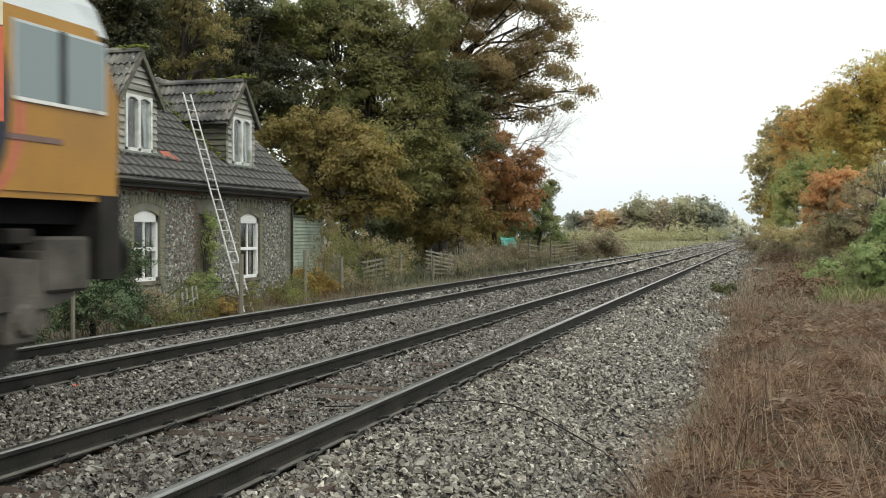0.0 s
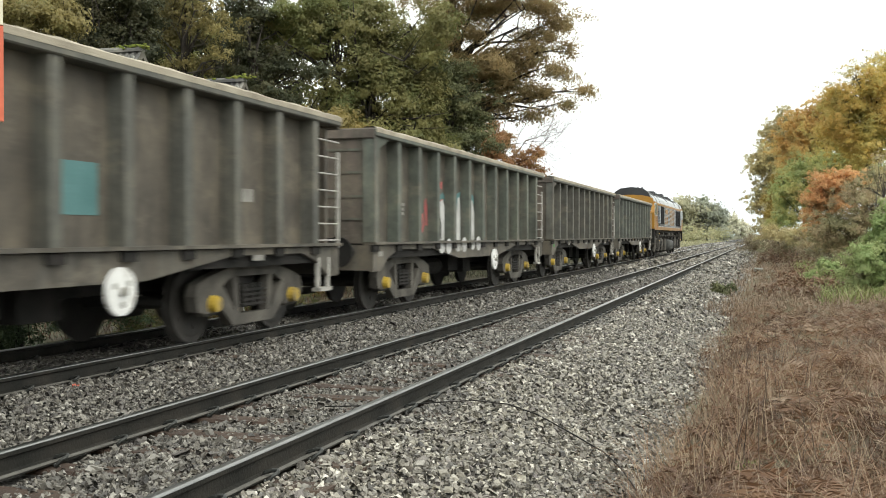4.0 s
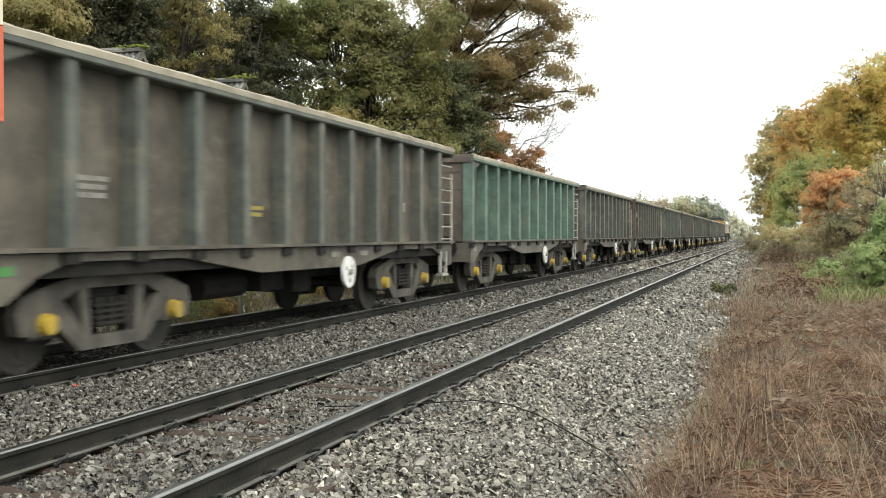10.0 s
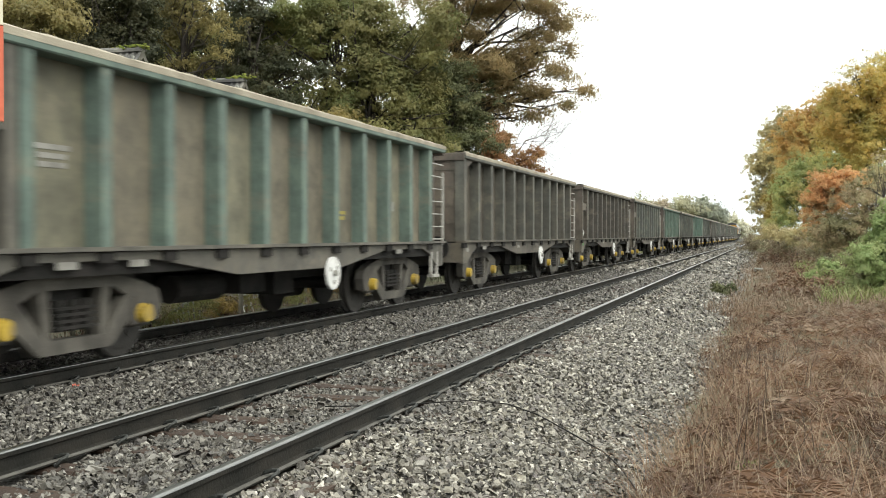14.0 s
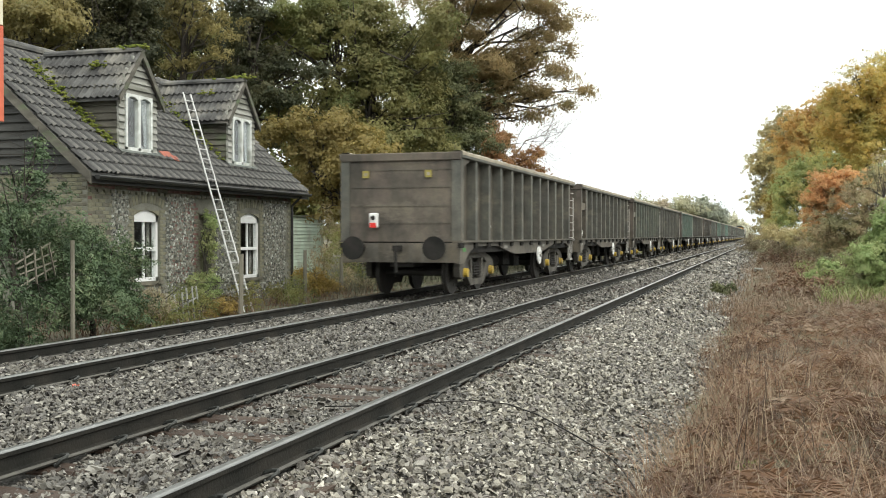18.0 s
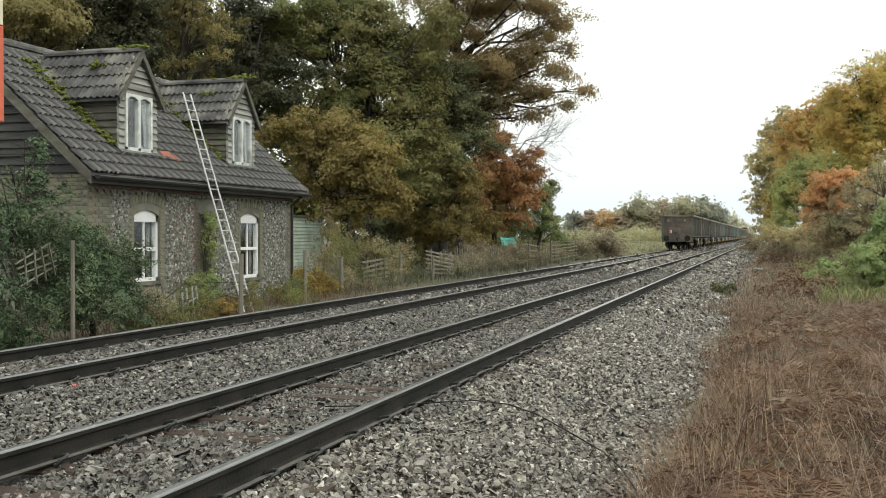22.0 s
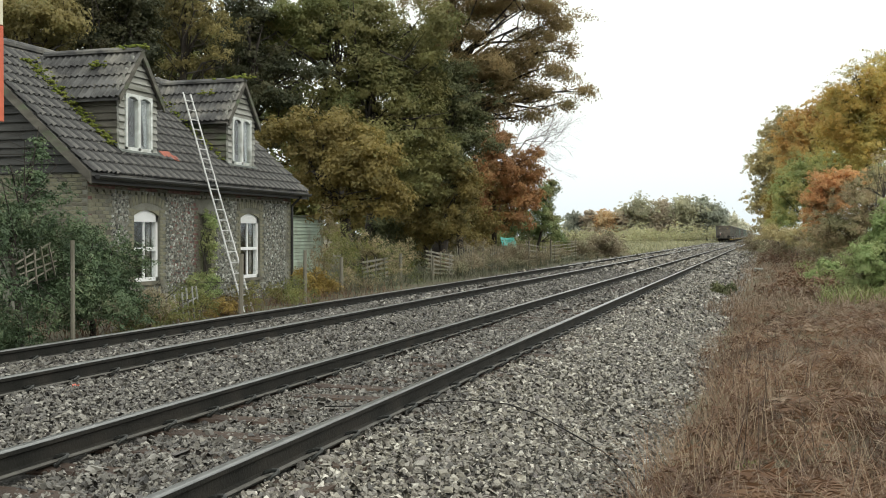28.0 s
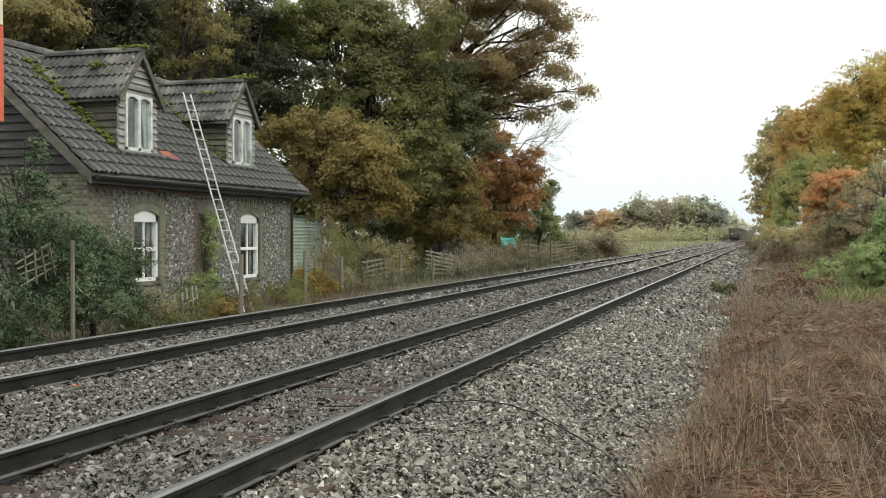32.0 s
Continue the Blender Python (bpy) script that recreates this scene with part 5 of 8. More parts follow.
tree("beech_tree", "orange-brown beech below the spreading oak", (-13.3, 42.5, -0.3),
     [(-13.6, 42.0, 2.9, 1.24, 0.77), (-12.5, 41.7, 2.0, 1.04, 0.57), (-14.7, 42.3, 2.0, 1.07, 0.63), (-11.7, 41.8, 3.2, 0.66, 0.61), (-12.1, 41.6, 3.9, 0.61, 0.52), (-15.5, 42.3, 3.1, 0.73, 0.63), (-13.8, 43.3, 1.5, 1.48, 0.39)], 30000, 0.05, "oak_leaf", 0.12, 32, 0.28, 42, group=W)
tree("beech_tree", "low orange-brown beech under the taller trees", (-16.2, 49.4, -0.3),
     [(-15.5, 49.7, 2.6, 2.3, 1.6), (-17.1, 49.1, 1.8, 1.7, 1.4), (-14.2, 50.1, 1.8, 1.7, 1.1), (-19.3, 48.5, 2.4, 1.4, 1.4)], 29899, 0.066, "oak_leaf", 0.14, 30, 0.4, 24, group=W)
tree("holly_bush", "dense dark green holly bush", (-15.4, 41.3, -0.3), [(-15.4, 41.3, 1.5, 0.8, 1.2), (-15.0, 41.5, 0.7, 0.9, 0.8)], 13799, 0.042, "dark_leaf", 0.06, 31, 0.25, 24, category="bush")
BACK = [[(-31.0, 63.7, 4.6, 4.6, 4.2), (-34.7, 62.6, 7.7, 3.8, 3.8), (-28.9, 64.4, 8.8, 3.4, 3.0)],
        [(-26.7, 65.1, 4.6, 4.6, 4.2), (-24.5, 65.8, 8.0, 4.0, 3.2)],
        [(-22.0, 66.5, 4.2, 4.4, 3.6), (-18.0, 67.7, 3.1, 3.0, 2.3)],
        [(-38.3, 61.5, 9.5, 4.6, 3.8), (-43.7, 59.8, 7.7, 5.7, 3.8), (-45.6, 59.3, 12.6, 5.7, 4.6), (-40.0, 60.5, 4.0, 5.5, 4.0)],
        [(-30.0, 58.0, 12.5, 4.5, 3.0), (-35.0, 57.0, 14.0, 4.0, 3.0)],
        [(-40.0, 53.0, 9.0, 4.5, 3.2), (-36.0, 54.0, 12.0, 4.0, 3.0), (-42.0, 52.0, 14.0, 4.5, 3.0), (-33, 55, 7, 3.5, 3)],
        [(-20.9, 67.0, 11.0, 2.7, 3.0)]]
for k, bl in enumerate(BACK):
    b = (bl[0][0], bl[0][1], -0.3)
    tree("woodland_tree", "dark woodland tree deep in the copse", b, bl, 19000, 0.16, ("olive_leaf", "brown_leaf", "olive_leaf", "pine_leaf", "pine_leaf", "olive_leaf", "brown_leaf")[k], 0.3, 40 + k, 0.7, 26, group=W)

# the leafless tree at the wood's edge
bare = thing("bare_tree", "slender leafless tree with fine upward branches", "tree")
r = np.random.default_rng(5)
pieces = []


def grow(p, d, ln, rad, depth):
    q = p + d * ln
    m = (p + q) / 2 + r.normal(0, 0.06, 3) * ln
    pieces.append(tube_arrays([p, m, q], [rad, rad * 0.85, rad * 0.62], 5 if depth > 3 else 3))
    if depth:
        for _ in range(3):
            e = d + r.normal(0, 0.45, 3) + (0.1, 0, -0.01)
            grow(q, e / np.linalg.norm(e), ln * r.uniform(0.55, 0.8), rad * 0.55, depth - 1)


grow(np.array((-14.8, 58.0, -0.3)), np.array((0.1, 0, 1.0)), 3.7, 0.1, 6)
v, q = merge(pieces)
child("trunk", data_from("trunk", v, q, M["twig"], True), bare)


# trees and bushes beyond the verge
R = "lineside trees"
tree("autumn_tree", "olive-brown tree at the far end of the bank", (0.5, 113.0, -0.3),
     [(0.9, 113.8, 11.8, 1.53, 1.64), (0.1, 112.6, 8.7, 1.40, 2.21), (-0.2, 113.9, 5.6, 1.42, 2.01), (2.0, 113.6, 13.3, 1.05, 1.17), (0.7, 112.7, 3.0, 1.75, 1.28), (1.8, 112.9, 9.8, 1.40, 2.33), (-1.1, 113.0, 4.5, 0.59, 0.70), (2.2, 113.3, 6.4, 1.40, 2.33)], 46000, 0.1, "dull_leaf", 0.28, 53, 0.3, 18, category="tree", group=R, twigs=3, full=1.7)
tree("autumn_tree", "tall orange-brown tree on the lineside bank", (3.1, 91.0, -0.3),
     [(3.2, 91.2, 10.7, 1.59, 1.21), (2.5, 91.1, 8.7, 1.59, 1.59), (4.7, 91.3, 11.8, 1.58, 1.21), (3.8, 92.2, 9.4, 1.88, 1.88), (5.3, 91.0, 10.2, 1.39, 1.66), (2.9, 90.8, 7.2, 1.58, 1.02)], 56000, 0.085, "orange_leaf", 0.3, 51, 0.28, 18, category="tree", group=R, twigs=3, full=1.7)
tree("autumn_tree", "bright yellow small tree on the bank", (1.0, 86.0, -0.3),
     [(1.0, 86.2, 5.2, 0.53, 1.16), (0.8, 85.8, 3.7, 0.62, 0.97), (1.7, 85.8, 6.3, 0.62, 0.71)], 12000, 0.07, "yellow_leaf", 0.12, 65, 0.3, 18, category="tree", group=R, twigs=3, full=1.7)
tree("evergreen_tree", "dark green tree among the autumn colours", (3.6, 78.0, -0.3),
     [(2.6, 79.0, 6.0, 1.46, 0.73), (4.0, 78.1, 6.5, 1.67, 0.87), (5.9, 78.1, 6.4, 1.58, 1.11), (1.4, 77.2, 4.6, 1.03, 0.95), (2.5, 77.8, 4.1, 1.59, 1.12), (7.1, 78.1, 5.7, 1.18, 1.10), (1.7, 77.1, 2.6, 1.19, 0.87), (4.3, 78.3, 4.8, 1.59, 1.19)], 40000, 0.07, "green_leaf", 0.18, 55, 0.25, 18, category="tree", group=R, twigs=3, full=1.7)
tree("autumn_tree", "tall golden-olive tree above the verge bushes", (6.0, 71.0, -0.3),
     [(5.0, 71.3, 9.4, 1.66, 1.30), (6.4, 70.2, 10.7, 1.20, 1.27), (5.0, 71.3, 7.8, 1.73, 1.23), (6.7, 70.9, 8.1, 1.35, 1.64), (4.3, 71.2, 10.4, 0.80, 0.58), (7.2, 70.8, 9.4, 1.06, 1.77), (6.3, 71.4, 6.6, 1.44, 0.93), (7.6, 71.4, 11.5, 1.07, 1.28)], 62000, 0.068, "gold_leaf", 0.24, 54, 0.26, 18, category="tree", group=R, twigs=3, full=1.7)
tree("ash_tree", "thin grey-green tree top above the golden crown", (6.9, 82.0, -0.3),
     [(6.1, 80.9, 13.5, 1.55, 0.57), (7.5, 81.2, 14.1, 1.14, 0.73), (4.6, 82.2, 12.5, 0.84, 0.42), (6.7, 83.2, 12.9, 1.68, 0.50)], 2600, 0.06, "dull_leaf", 0.16, 66, 0.3, 20, category="tree", group=R, twigs=14)
tree("maple_tree", "orange-red tree low on the lineside bank", (3.2, 58.0, -0.3),
     [(3.3, 57.6, 3.9, 1.11, 0.47), (2.6, 57.9, 3.1, 0.83, 0.59), (4.1, 58.1, 4.3, 1.00, 0.35), (2.4, 57.8, 2.3, 0.59, 0.53), (3.5, 57.8, 3.1, 0.88, 0.41)], 24000, 0.055, "rust_leaf", 0.14, 60, 0.2, 18, category="tree", group=R, twigs=3, full=1.7)
B = "verge bushes"
tree("bush", "olive and brown scrub under the orange tree", (3.9, 49.0, -0.3),
     [(3.9, 48.7, 3.1, 1.18, 0.54), (4.3, 48.8, 2.1, 1.18, 0.74), (3.0, 49.1, 1.9, 1.00, 0.65), (2.2, 48.8, 1.4, 0.65, 0.45), (4.7, 48.9, 3.8, 0.59, 0.74), (3.5, 49.5, 1.1, 1.25, 0.50)], 34000, 0.042, "scrub_leaf", 0.06, 56, 0.26, 40, category="bush", group=B, twigs=3, full=1.5)
tree("bush", "fresh green bramble bush beside the verge", (2.6, 29.0, -0.3),
     [(2.5, 28.7, 0.8, 0.43, 0.49), (2.9, 29.0, 1.5, 0.29, 0.64), (2.8, 29.1, -0.2, 0.38, 0.64), (2.4, 28.9, 0.1, 0.35, 0.29), (3.0, 28.9, 0.5, 0.29, 0.87)], 24000, 0.034, "fresh_leaf", 0.04, 57, 0.17, 36, category="bush", group=B, twigs=3, full=1.5)
tree("bush", "yellow-green scrub on the verge", (2.4, 36.0, -0.3),
     [(2.1, 36.2, 0.1, 0.55, 0.18), (1.8, 35.9, 0.3, 0.37, 0.13), (2.5, 35.8, -0.0, 0.44, 0.25), (2.9, 36.0, -0.9, 0.36, 0.18)], 14000, 0.034, "fresh_leaf", 0.04, 58, 0.16, 36, category="bush", group=B, twigs=3, full=1.5)
tree("bush", "brown scrub at the foot of the bank", (2.7, 65.0, -0.3),
     [(2.4, 65.4, 1.5, 1.34, 0.40), (1.3, 64.3, 1.4, 1.13, 0.33), (3.3, 64.7, 1.7, 1.12, 0.46), (0.1, 64.8, 1.5, 0.67, 0.30)], 16000, 0.05, "dull_leaf", 0.04, 59, 0.28, 40, category="bush", group=B, twigs=3, full=1.5)
tree("bramble", "brown bramble mounds at the foot of the bank", (2.0, 58.0, -0.3), [(-0.4, 78.4, 0.7, 1.4, 0.7), (1.2, 67.4, 0.8, 1.5, 0.7), (2.5, 59.4, 0.7, 1.4, 0.7), (3.2, 53.3, 0.7, 1.1, 0.7), (0.3, 104.8, 0.9, 1.8, 1.0), (2.6, 95.0, 1.0, 2.1, 1.0), (-1.4, 114.7, 0.6, 1.0, 0.7)], 30000, 0.055, "bramble_leaf", 0.03, 97, 0.3, 22, category="bush", group=B, twigs=2)
tree("thorn_bush", "bare grey thorn bush with few leaves", (4.3, 41.5, -0.2), [(4.4, 45.4, 3.8, 0.8, 0.9), (4.7, 45.4, 2.8, 0.8, 0.7)], 900, 0.035, "dull_leaf", 0.06, 66, 0.3, 22, category="bush", group=B, twigs=16)

# far woods and hedges, their haze put into the leaf colours
F = "distant trees"
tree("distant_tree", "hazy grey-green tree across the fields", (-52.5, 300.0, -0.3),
     [(-52.7, 301.3, 5.2, 2.96, 2.63), (-53.9, 299.8, 4.2, 1.77, 1.84), (-51.1, 300.9, 4.4, 1.77, 1.84), (-53.0, 299.3, 7.0, 1.47, 1.05), (-52.4, 299.3, 1.3, 3.53, 2.29)], 26000, 0.2, "hazed_dull", 0.3, 160, 0.32, 9, category="tree", group=F, twigs=1, full=1.5)
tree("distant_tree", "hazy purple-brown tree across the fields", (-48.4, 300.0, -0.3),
     [(-48.5, 300.5, 6.0, 2.61, 2.12), (-49.8, 300.8, 5.0, 1.57, 1.49), (-47.0, 299.9, 5.2, 1.56, 1.48), (-48.8, 299.5, 7.5, 1.30, 0.85), (-48.1, 298.5, 2.1, 3.12, 2.27)], 26000, 0.2, "hazed_brown", 0.3, 161, 0.32, 9, category="tree", group=F, twigs=1, full=1.5)
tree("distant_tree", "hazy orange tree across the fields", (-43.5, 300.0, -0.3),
     [(-43.5, 300.1, 5.7, 3.90, 2.44), (-45.3, 299.0, 4.7, 2.33, 1.70), (-41.7, 301.0, 4.8, 2.34, 1.71), (-44.4, 300.9, 7.4, 1.96, 0.98), (-43.3, 298.7, 1.8, 4.66, 2.26)], 26000, 0.2, "hazed_orange", 0.3, 162, 0.32, 9, category="tree", group=F, twigs=1, full=1.5)
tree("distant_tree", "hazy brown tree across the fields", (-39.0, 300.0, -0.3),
     [(-38.9, 299.2, 6.1, 2.58, 2.58), (-40.3, 300.7, 5.2, 1.56, 1.82), (-37.7, 300.3, 5.3, 1.55, 1.81), (-39.6, 300.6, 7.9, 1.30, 1.04), (-38.9, 299.4, 2.2, 3.10, 2.26)], 26000, 0.2, "hazed_brown", 0.3, 163, 0.32, 9, category="tree", group=F, twigs=1, full=1.5)
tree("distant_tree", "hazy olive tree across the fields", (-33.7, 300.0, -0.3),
     [(-33.5, 298.5, 7.5, 4.32, 4.16), (-35.8, 299.2, 6.6, 2.60, 2.92), (-31.7, 301.1, 6.7, 2.61, 2.93), (-34.5, 299.3, 10.5, 2.17, 1.67), (-33.6, 299.4, 3.7, 5.20, 2.25)], 26000, 0.2, "hazed_leaf", 0.3, 164, 0.32, 9, category="tree", group=F, twigs=1, full=1.5)
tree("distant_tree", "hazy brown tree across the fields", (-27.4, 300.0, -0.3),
     [(-27.4, 299.7, 7.3, 3.99, 4.15), (-29.3, 299.7, 6.4, 2.40, 2.91), (-25.4, 299.7, 6.5, 2.39, 2.90), (-28.3, 301.2, 10.3, 2.01, 1.67), (-27.2, 298.6, 3.5, 4.77, 2.23)], 26000, 0.2, "hazed_brown", 0.3, 165, 0.32, 9, category="tree", group=F, twigs=1, full=1.5)
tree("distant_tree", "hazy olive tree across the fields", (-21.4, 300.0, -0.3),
     [(-21.3, 298.0, 7.9, 3.94, 4.26), (-23.5, 301.5, 7.0, 2.40, 3.02), (-19.6, 301.3, 7.2, 2.39, 3.01), (-22.3, 301.4, 11.0, 2.00, 1.72), (-21.4, 299.7, 4.1, 4.76, 2.22)], 26000, 0.2, "hazed_leaf", 0.3, 166, 0.32, 9, category="tree", group=F, twigs=1, full=1.5)
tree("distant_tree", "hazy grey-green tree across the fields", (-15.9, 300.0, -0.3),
     [(-16.0, 301.8, 7.5, 3.81, 4.29), (-17.8, 301.4, 6.5, 2.29, 3.00), (-14.0, 299.1, 6.6, 2.26, 2.97), (-16.7, 300.7, 10.4, 1.90, 1.71), (-16.0, 301.3, 3.7, 4.57, 2.22)], 26000, 0.2, "hazed_dull", 0.3, 167, 0.32, 9, category="tree", group=F, twigs=1, full=1.5)
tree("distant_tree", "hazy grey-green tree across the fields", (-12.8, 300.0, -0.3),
     [(-12.9, 300.5, 5.8, 2.21, 3.47), (-13.9, 300.0, 4.9, 1.32, 2.43), (-11.8, 299.6, 5.0, 1.32, 2.42), (-13.3, 299.7, 8.3, 1.10, 1.38), (-12.8, 299.0, 2.1, 2.64, 2.20)], 26000, 0.2, "hazed_dull", 0.3, 168, 0.32, 9, category="tree", group=F, twigs=1, full=1.5)
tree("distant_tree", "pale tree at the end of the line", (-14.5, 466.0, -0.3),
     [(-14.5, 464.3, 7.3, 3.40, 2.91), (-13.1, 466.3, 6.4, 2.05, 2.34), (-14.5, 465.1, 3.9, 3.41, 2.19)], 5000, 0.4, "hazed_pale", 0.3, 180, 0.45, 9, category="tree", group=F, twigs=1, full=1.5)
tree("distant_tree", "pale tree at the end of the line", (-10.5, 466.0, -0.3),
     [(-10.6, 467.2, 5.4, 3.41, 2.44), (-9.1, 464.6, 4.4, 2.03, 1.94), (-10.6, 467.6, 2.0, 3.41, 2.20)], 5000, 0.4, "hazed_pale", 0.3, 181, 0.45, 9, category="tree", group=F, twigs=1, full=1.5)
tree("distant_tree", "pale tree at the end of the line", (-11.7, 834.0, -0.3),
     [(-11.8, 834.8, 3.4, 3.47, 2.61), (-9.3, 835.3, 1.6, 2.08, 2.08), (-11.7, 835.6, -2.7, 3.48, 3.91)], 5000, 0.4, "hazed_pale", 0.3, 182, 0.45, 9, category="tree", group=F, twigs=1, full=1.5)
belt = thing("far_woods", "hazy belt of autumn woodland across the fields", "woods", "", "stuff")
child("tree_belt", data_from("tree_belt", *leaf_cloud([(-56.4, 312.4, 3.5, 5.1, 2.7), (-49.8, 314.4, 4.2, 5.8, 3.4), (-43.3, 316.4, 4.5, 5.8, 4.1), (-36.8, 318.5, 5.5, 6.2, 5.1), (-30.3, 320.5, 5.9, 6.2, 5.5), (-23.7, 322.5, 6.2, 6.2, 5.8), (-17.2, 324.5, 5.5, 5.8, 5.5), (-13.1, 325.8, 3.8, 2.7, 3.4), (-33.5, 319.4, 2.1, 13.7, 2.4), (-20.5, 323.5, 2.1, 10.3, 2.4), (-48.2, 314.9, 1.8, 12.0, 1.7)], 36000, 0.3, 0.35, 9, 99, False, 1.5), M["hazed_leaf"]), belt)
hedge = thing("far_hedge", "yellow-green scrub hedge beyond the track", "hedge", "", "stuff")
child("hedge_mass", data_from("hedge_mass", *leaf_cloud([(-23.2, 191.7, 1.2, 4.1, 1.4), (-19.6, 197.0, 1.4, 4.6, 1.5), (-15.4, 202.5, 1.6, 4.7, 1.5), (-11.5, 207.9, 1.6, 3.9, 1.3), (-23.4, 170.7, 0.7, 3.7, 0.9), (-11.9, 279.0, 2.0, 3.5, 1.2), (-33.7, 219.9, 0.9, 7.2, 1.7), (-41.1, 228.1, 0.9, 6.2, 1.7)], 44000, 0.11, 0.2, 12, 63, False, 1.5), M["hazed_hedge"]), hedge)
tree("bramble", "russet bramble thicket at the end of the fence", (-10.8, 70.0, -0.3), [(-10.7, 70.0, 0.8, 1.5, 0.8), (-9.9, 70.2, 0.3, 0.8, 0.5), (-11.6, 68.5, 0.6, 1.2, 0.8), (-10.4, 75, 0.4, 1.2, 0.7)], 16000, 0.05, "bramble_leaf", 0.03, 64, 0.3, 22, category="bush")

# shrubs before and beside the cottage
G = "cottage shrubs"
tree("laurel_bush", "dense dark green laurel overgrowing the old fence", (-10.0, 12.2, -0.3),
     [(-10.2, 12.4, 1.5, 0.7, 0.6), (-10.1, 12.6, 2.1, 0.2, 0.5), (-10.1, 12.75, 2.6, 0.12, 0.35), (-10.2, 11.4, 1.4, 0.7, 0.8), (-10.0, 11.2, 0.5, 0.7, 0.7), (-10.1, 12.8, 0.5, 0.65, 0.7), (-10.2, 10.4, 1.5, 0.6, 0.9), (-10.0, 10.2, 0.4, 0.7, 0.7), (-9.9, 11.9, 0.0, 0.6, 0.35)], 52000, 0.03, "laurel_leaf", 0.05, 71, 0.13, 26, category="bush", group=G, near=True)
tree("laurel_bush", "glossy dark shrub beneath the cottage window", (-10.1, 14.0, -0.3),
     [(-10.1, 14.0, 1.0, 0.55, 0.6), (-9.9, 13.6, 0.3, 0.6, 0.5), (-10.0, 14.5, 0.5, 0.5, 0.7), (-10.2, 13.4, 1.2, 0.6, 0.5)], 22000, 0.03, "laurel_leaf", 0.04, 72, 0.12, 26, category="bush", group=G, near=True)
tree("yellow_shrub", "yellow autumn shrub at the foot of the wall", (-10.5, 18.9, -0.3), [(-10.5, 18.9, -0.08, 0.3, 0.22), (-10.4, 18.5, -0.15, 0.2, 0.15)], 3600, 0.026, "yellow_leaf", 0.02, 73, 0.1, 22, category="bush", group=G, near=True)
tree("garden_shrub", "sparse brown and green shrub with russet leaves", (-10.1, 15.6, -0.3), [(-10.1, 15.6, 0.1, 0.4, 0.4), (-10.0, 14.9, -0.05, 0.35, 0.3), (-10.3, 16.3, 0.05, 0.35, 0.35)], 3200, 0.026, "bramble_leaf", 0.02, 101, 0.1, 22, category="bush", group=G, twigs=9, near=True)
tree("garden_shrub", "sparse green shrub beside the broken pickets", (-10.3, 16.0, -0.3), [(-10.3, 15.9, -0.1, 0.45, 0.25), (-10.6, 20.2, 0.0, 0.35, 0.35), (-11.2, 22.6, 0.0, 0.35, 0.35), (-10.6, 17.6, -0.15, 0.4, 0.2)], 3200, 0.028, "lime_leaf", 0.02, 102, 0.1, 22, category="bush", group=G, twigs=8, near=True)
tree("climbing_plant", "yellow-green climber on the flint wall", (-12.1, 20.9, -0.3), [(-12.1, 20.95, 0.3, 0.28, 0.5), (-12.1, 21.1, 1.0, 0.22, 0.5), (-12.1, 21.2, 1.6, 0.2, 0.35), (-12.0, 20.4, 0.1, 0.4, 0.4)], 7000, 0.03, "fresh_leaf", 0.02, 74, 0.1, 22, category="plant", group=G, near=True)
tree("yellow_shrub", "yellow and red shrub by the corner of the cottage", (-11.4, 25.3, -0.3), [(-11.4, 25.3, 0.1, 0.32, 0.35), (-11.3, 25.8, -0.05, 0.3, 0.22), (-11.6, 25.0, 0.3, 0.2, 0.25)], 4200, 0.032, "yellow_leaf", 0.02, 75, 0.14, 22, category="bush", group=G, near=True)
tree("weeds", "low olive and brown weeds along the foot of the wall", (-11.0, 17.0, -0.3), [(-10.2, 16.2, -0.05, 0.6, 0.35), (-10.4, 17.4, 0.0, 0.6, 0.4), (-10.6, 22.5, -0.1, 0.5, 0.3), (-11.2, 23.5, 0.0, 0.5, 0.3), (-9.8, 14.9, -0.1, 0.5, 0.35)], 7000, 0.026, "olive_leaf", 0.015, 76, 0.14, 22, category="weeds", group=G, near=True)
tree("garden_shrub", "mixed brown and green shrub growing through the fence", (-12.0, 31.0, -0.3), [(-12.2, 31.0, 0.6, 0.9, 0.8), (-12.0, 29.0, 0.4, 0.8, 0.6), (-12.6, 30.0, 1.2, 0.6, 0.6), (-11.8, 33.5, 0.2, 0.8, 0.5)], 5500, 0.036, "olive_leaf", 0.03, 77, 0.2, 22, category="bush", group=G, near=True)
tree("undergrowth", "dark brown and olive undergrowth below the trees", (-15.0, 62.0, -0.3), [(-19.0, 63.2, 0.9, 1.4, 0.8), (-16.8, 61.8, 0.9, 1.4, 0.7), (-15.1, 62.3, 0.8, 1.4, 0.7), (-13.9, 64.8, 0.8, 1.3, 0.7), (-13.0, 67.1, 0.8, 1.0, 0.6), (-19.1, 59.0, 0.9, 1.3, 0.7)], 26000, 0.06, "olive_leaf", 0.03, 103, 0.3, 22, category="bush", group=G, twigs=2, near=True)
tree("garden_shrub", "tangled green brambles along the fence", (-11.8, 45.0, -0.3), [(-11.8, 45.0, 0.3, 0.9, 0.6), (-11.9, 49.0, 0.3, 1.0, 0.7), (-11.9, 39.0, 0.1, 0.9, 0.5), (-12.2, 54.0, 0.4, 1.2, 0.7), (-11.8, 60, 0.2, 1.0, 0.5)], 20700, 0.042, "bramble_leaf", 0.03, 78, 0.25, 22, category="bush", group=G, near=True)
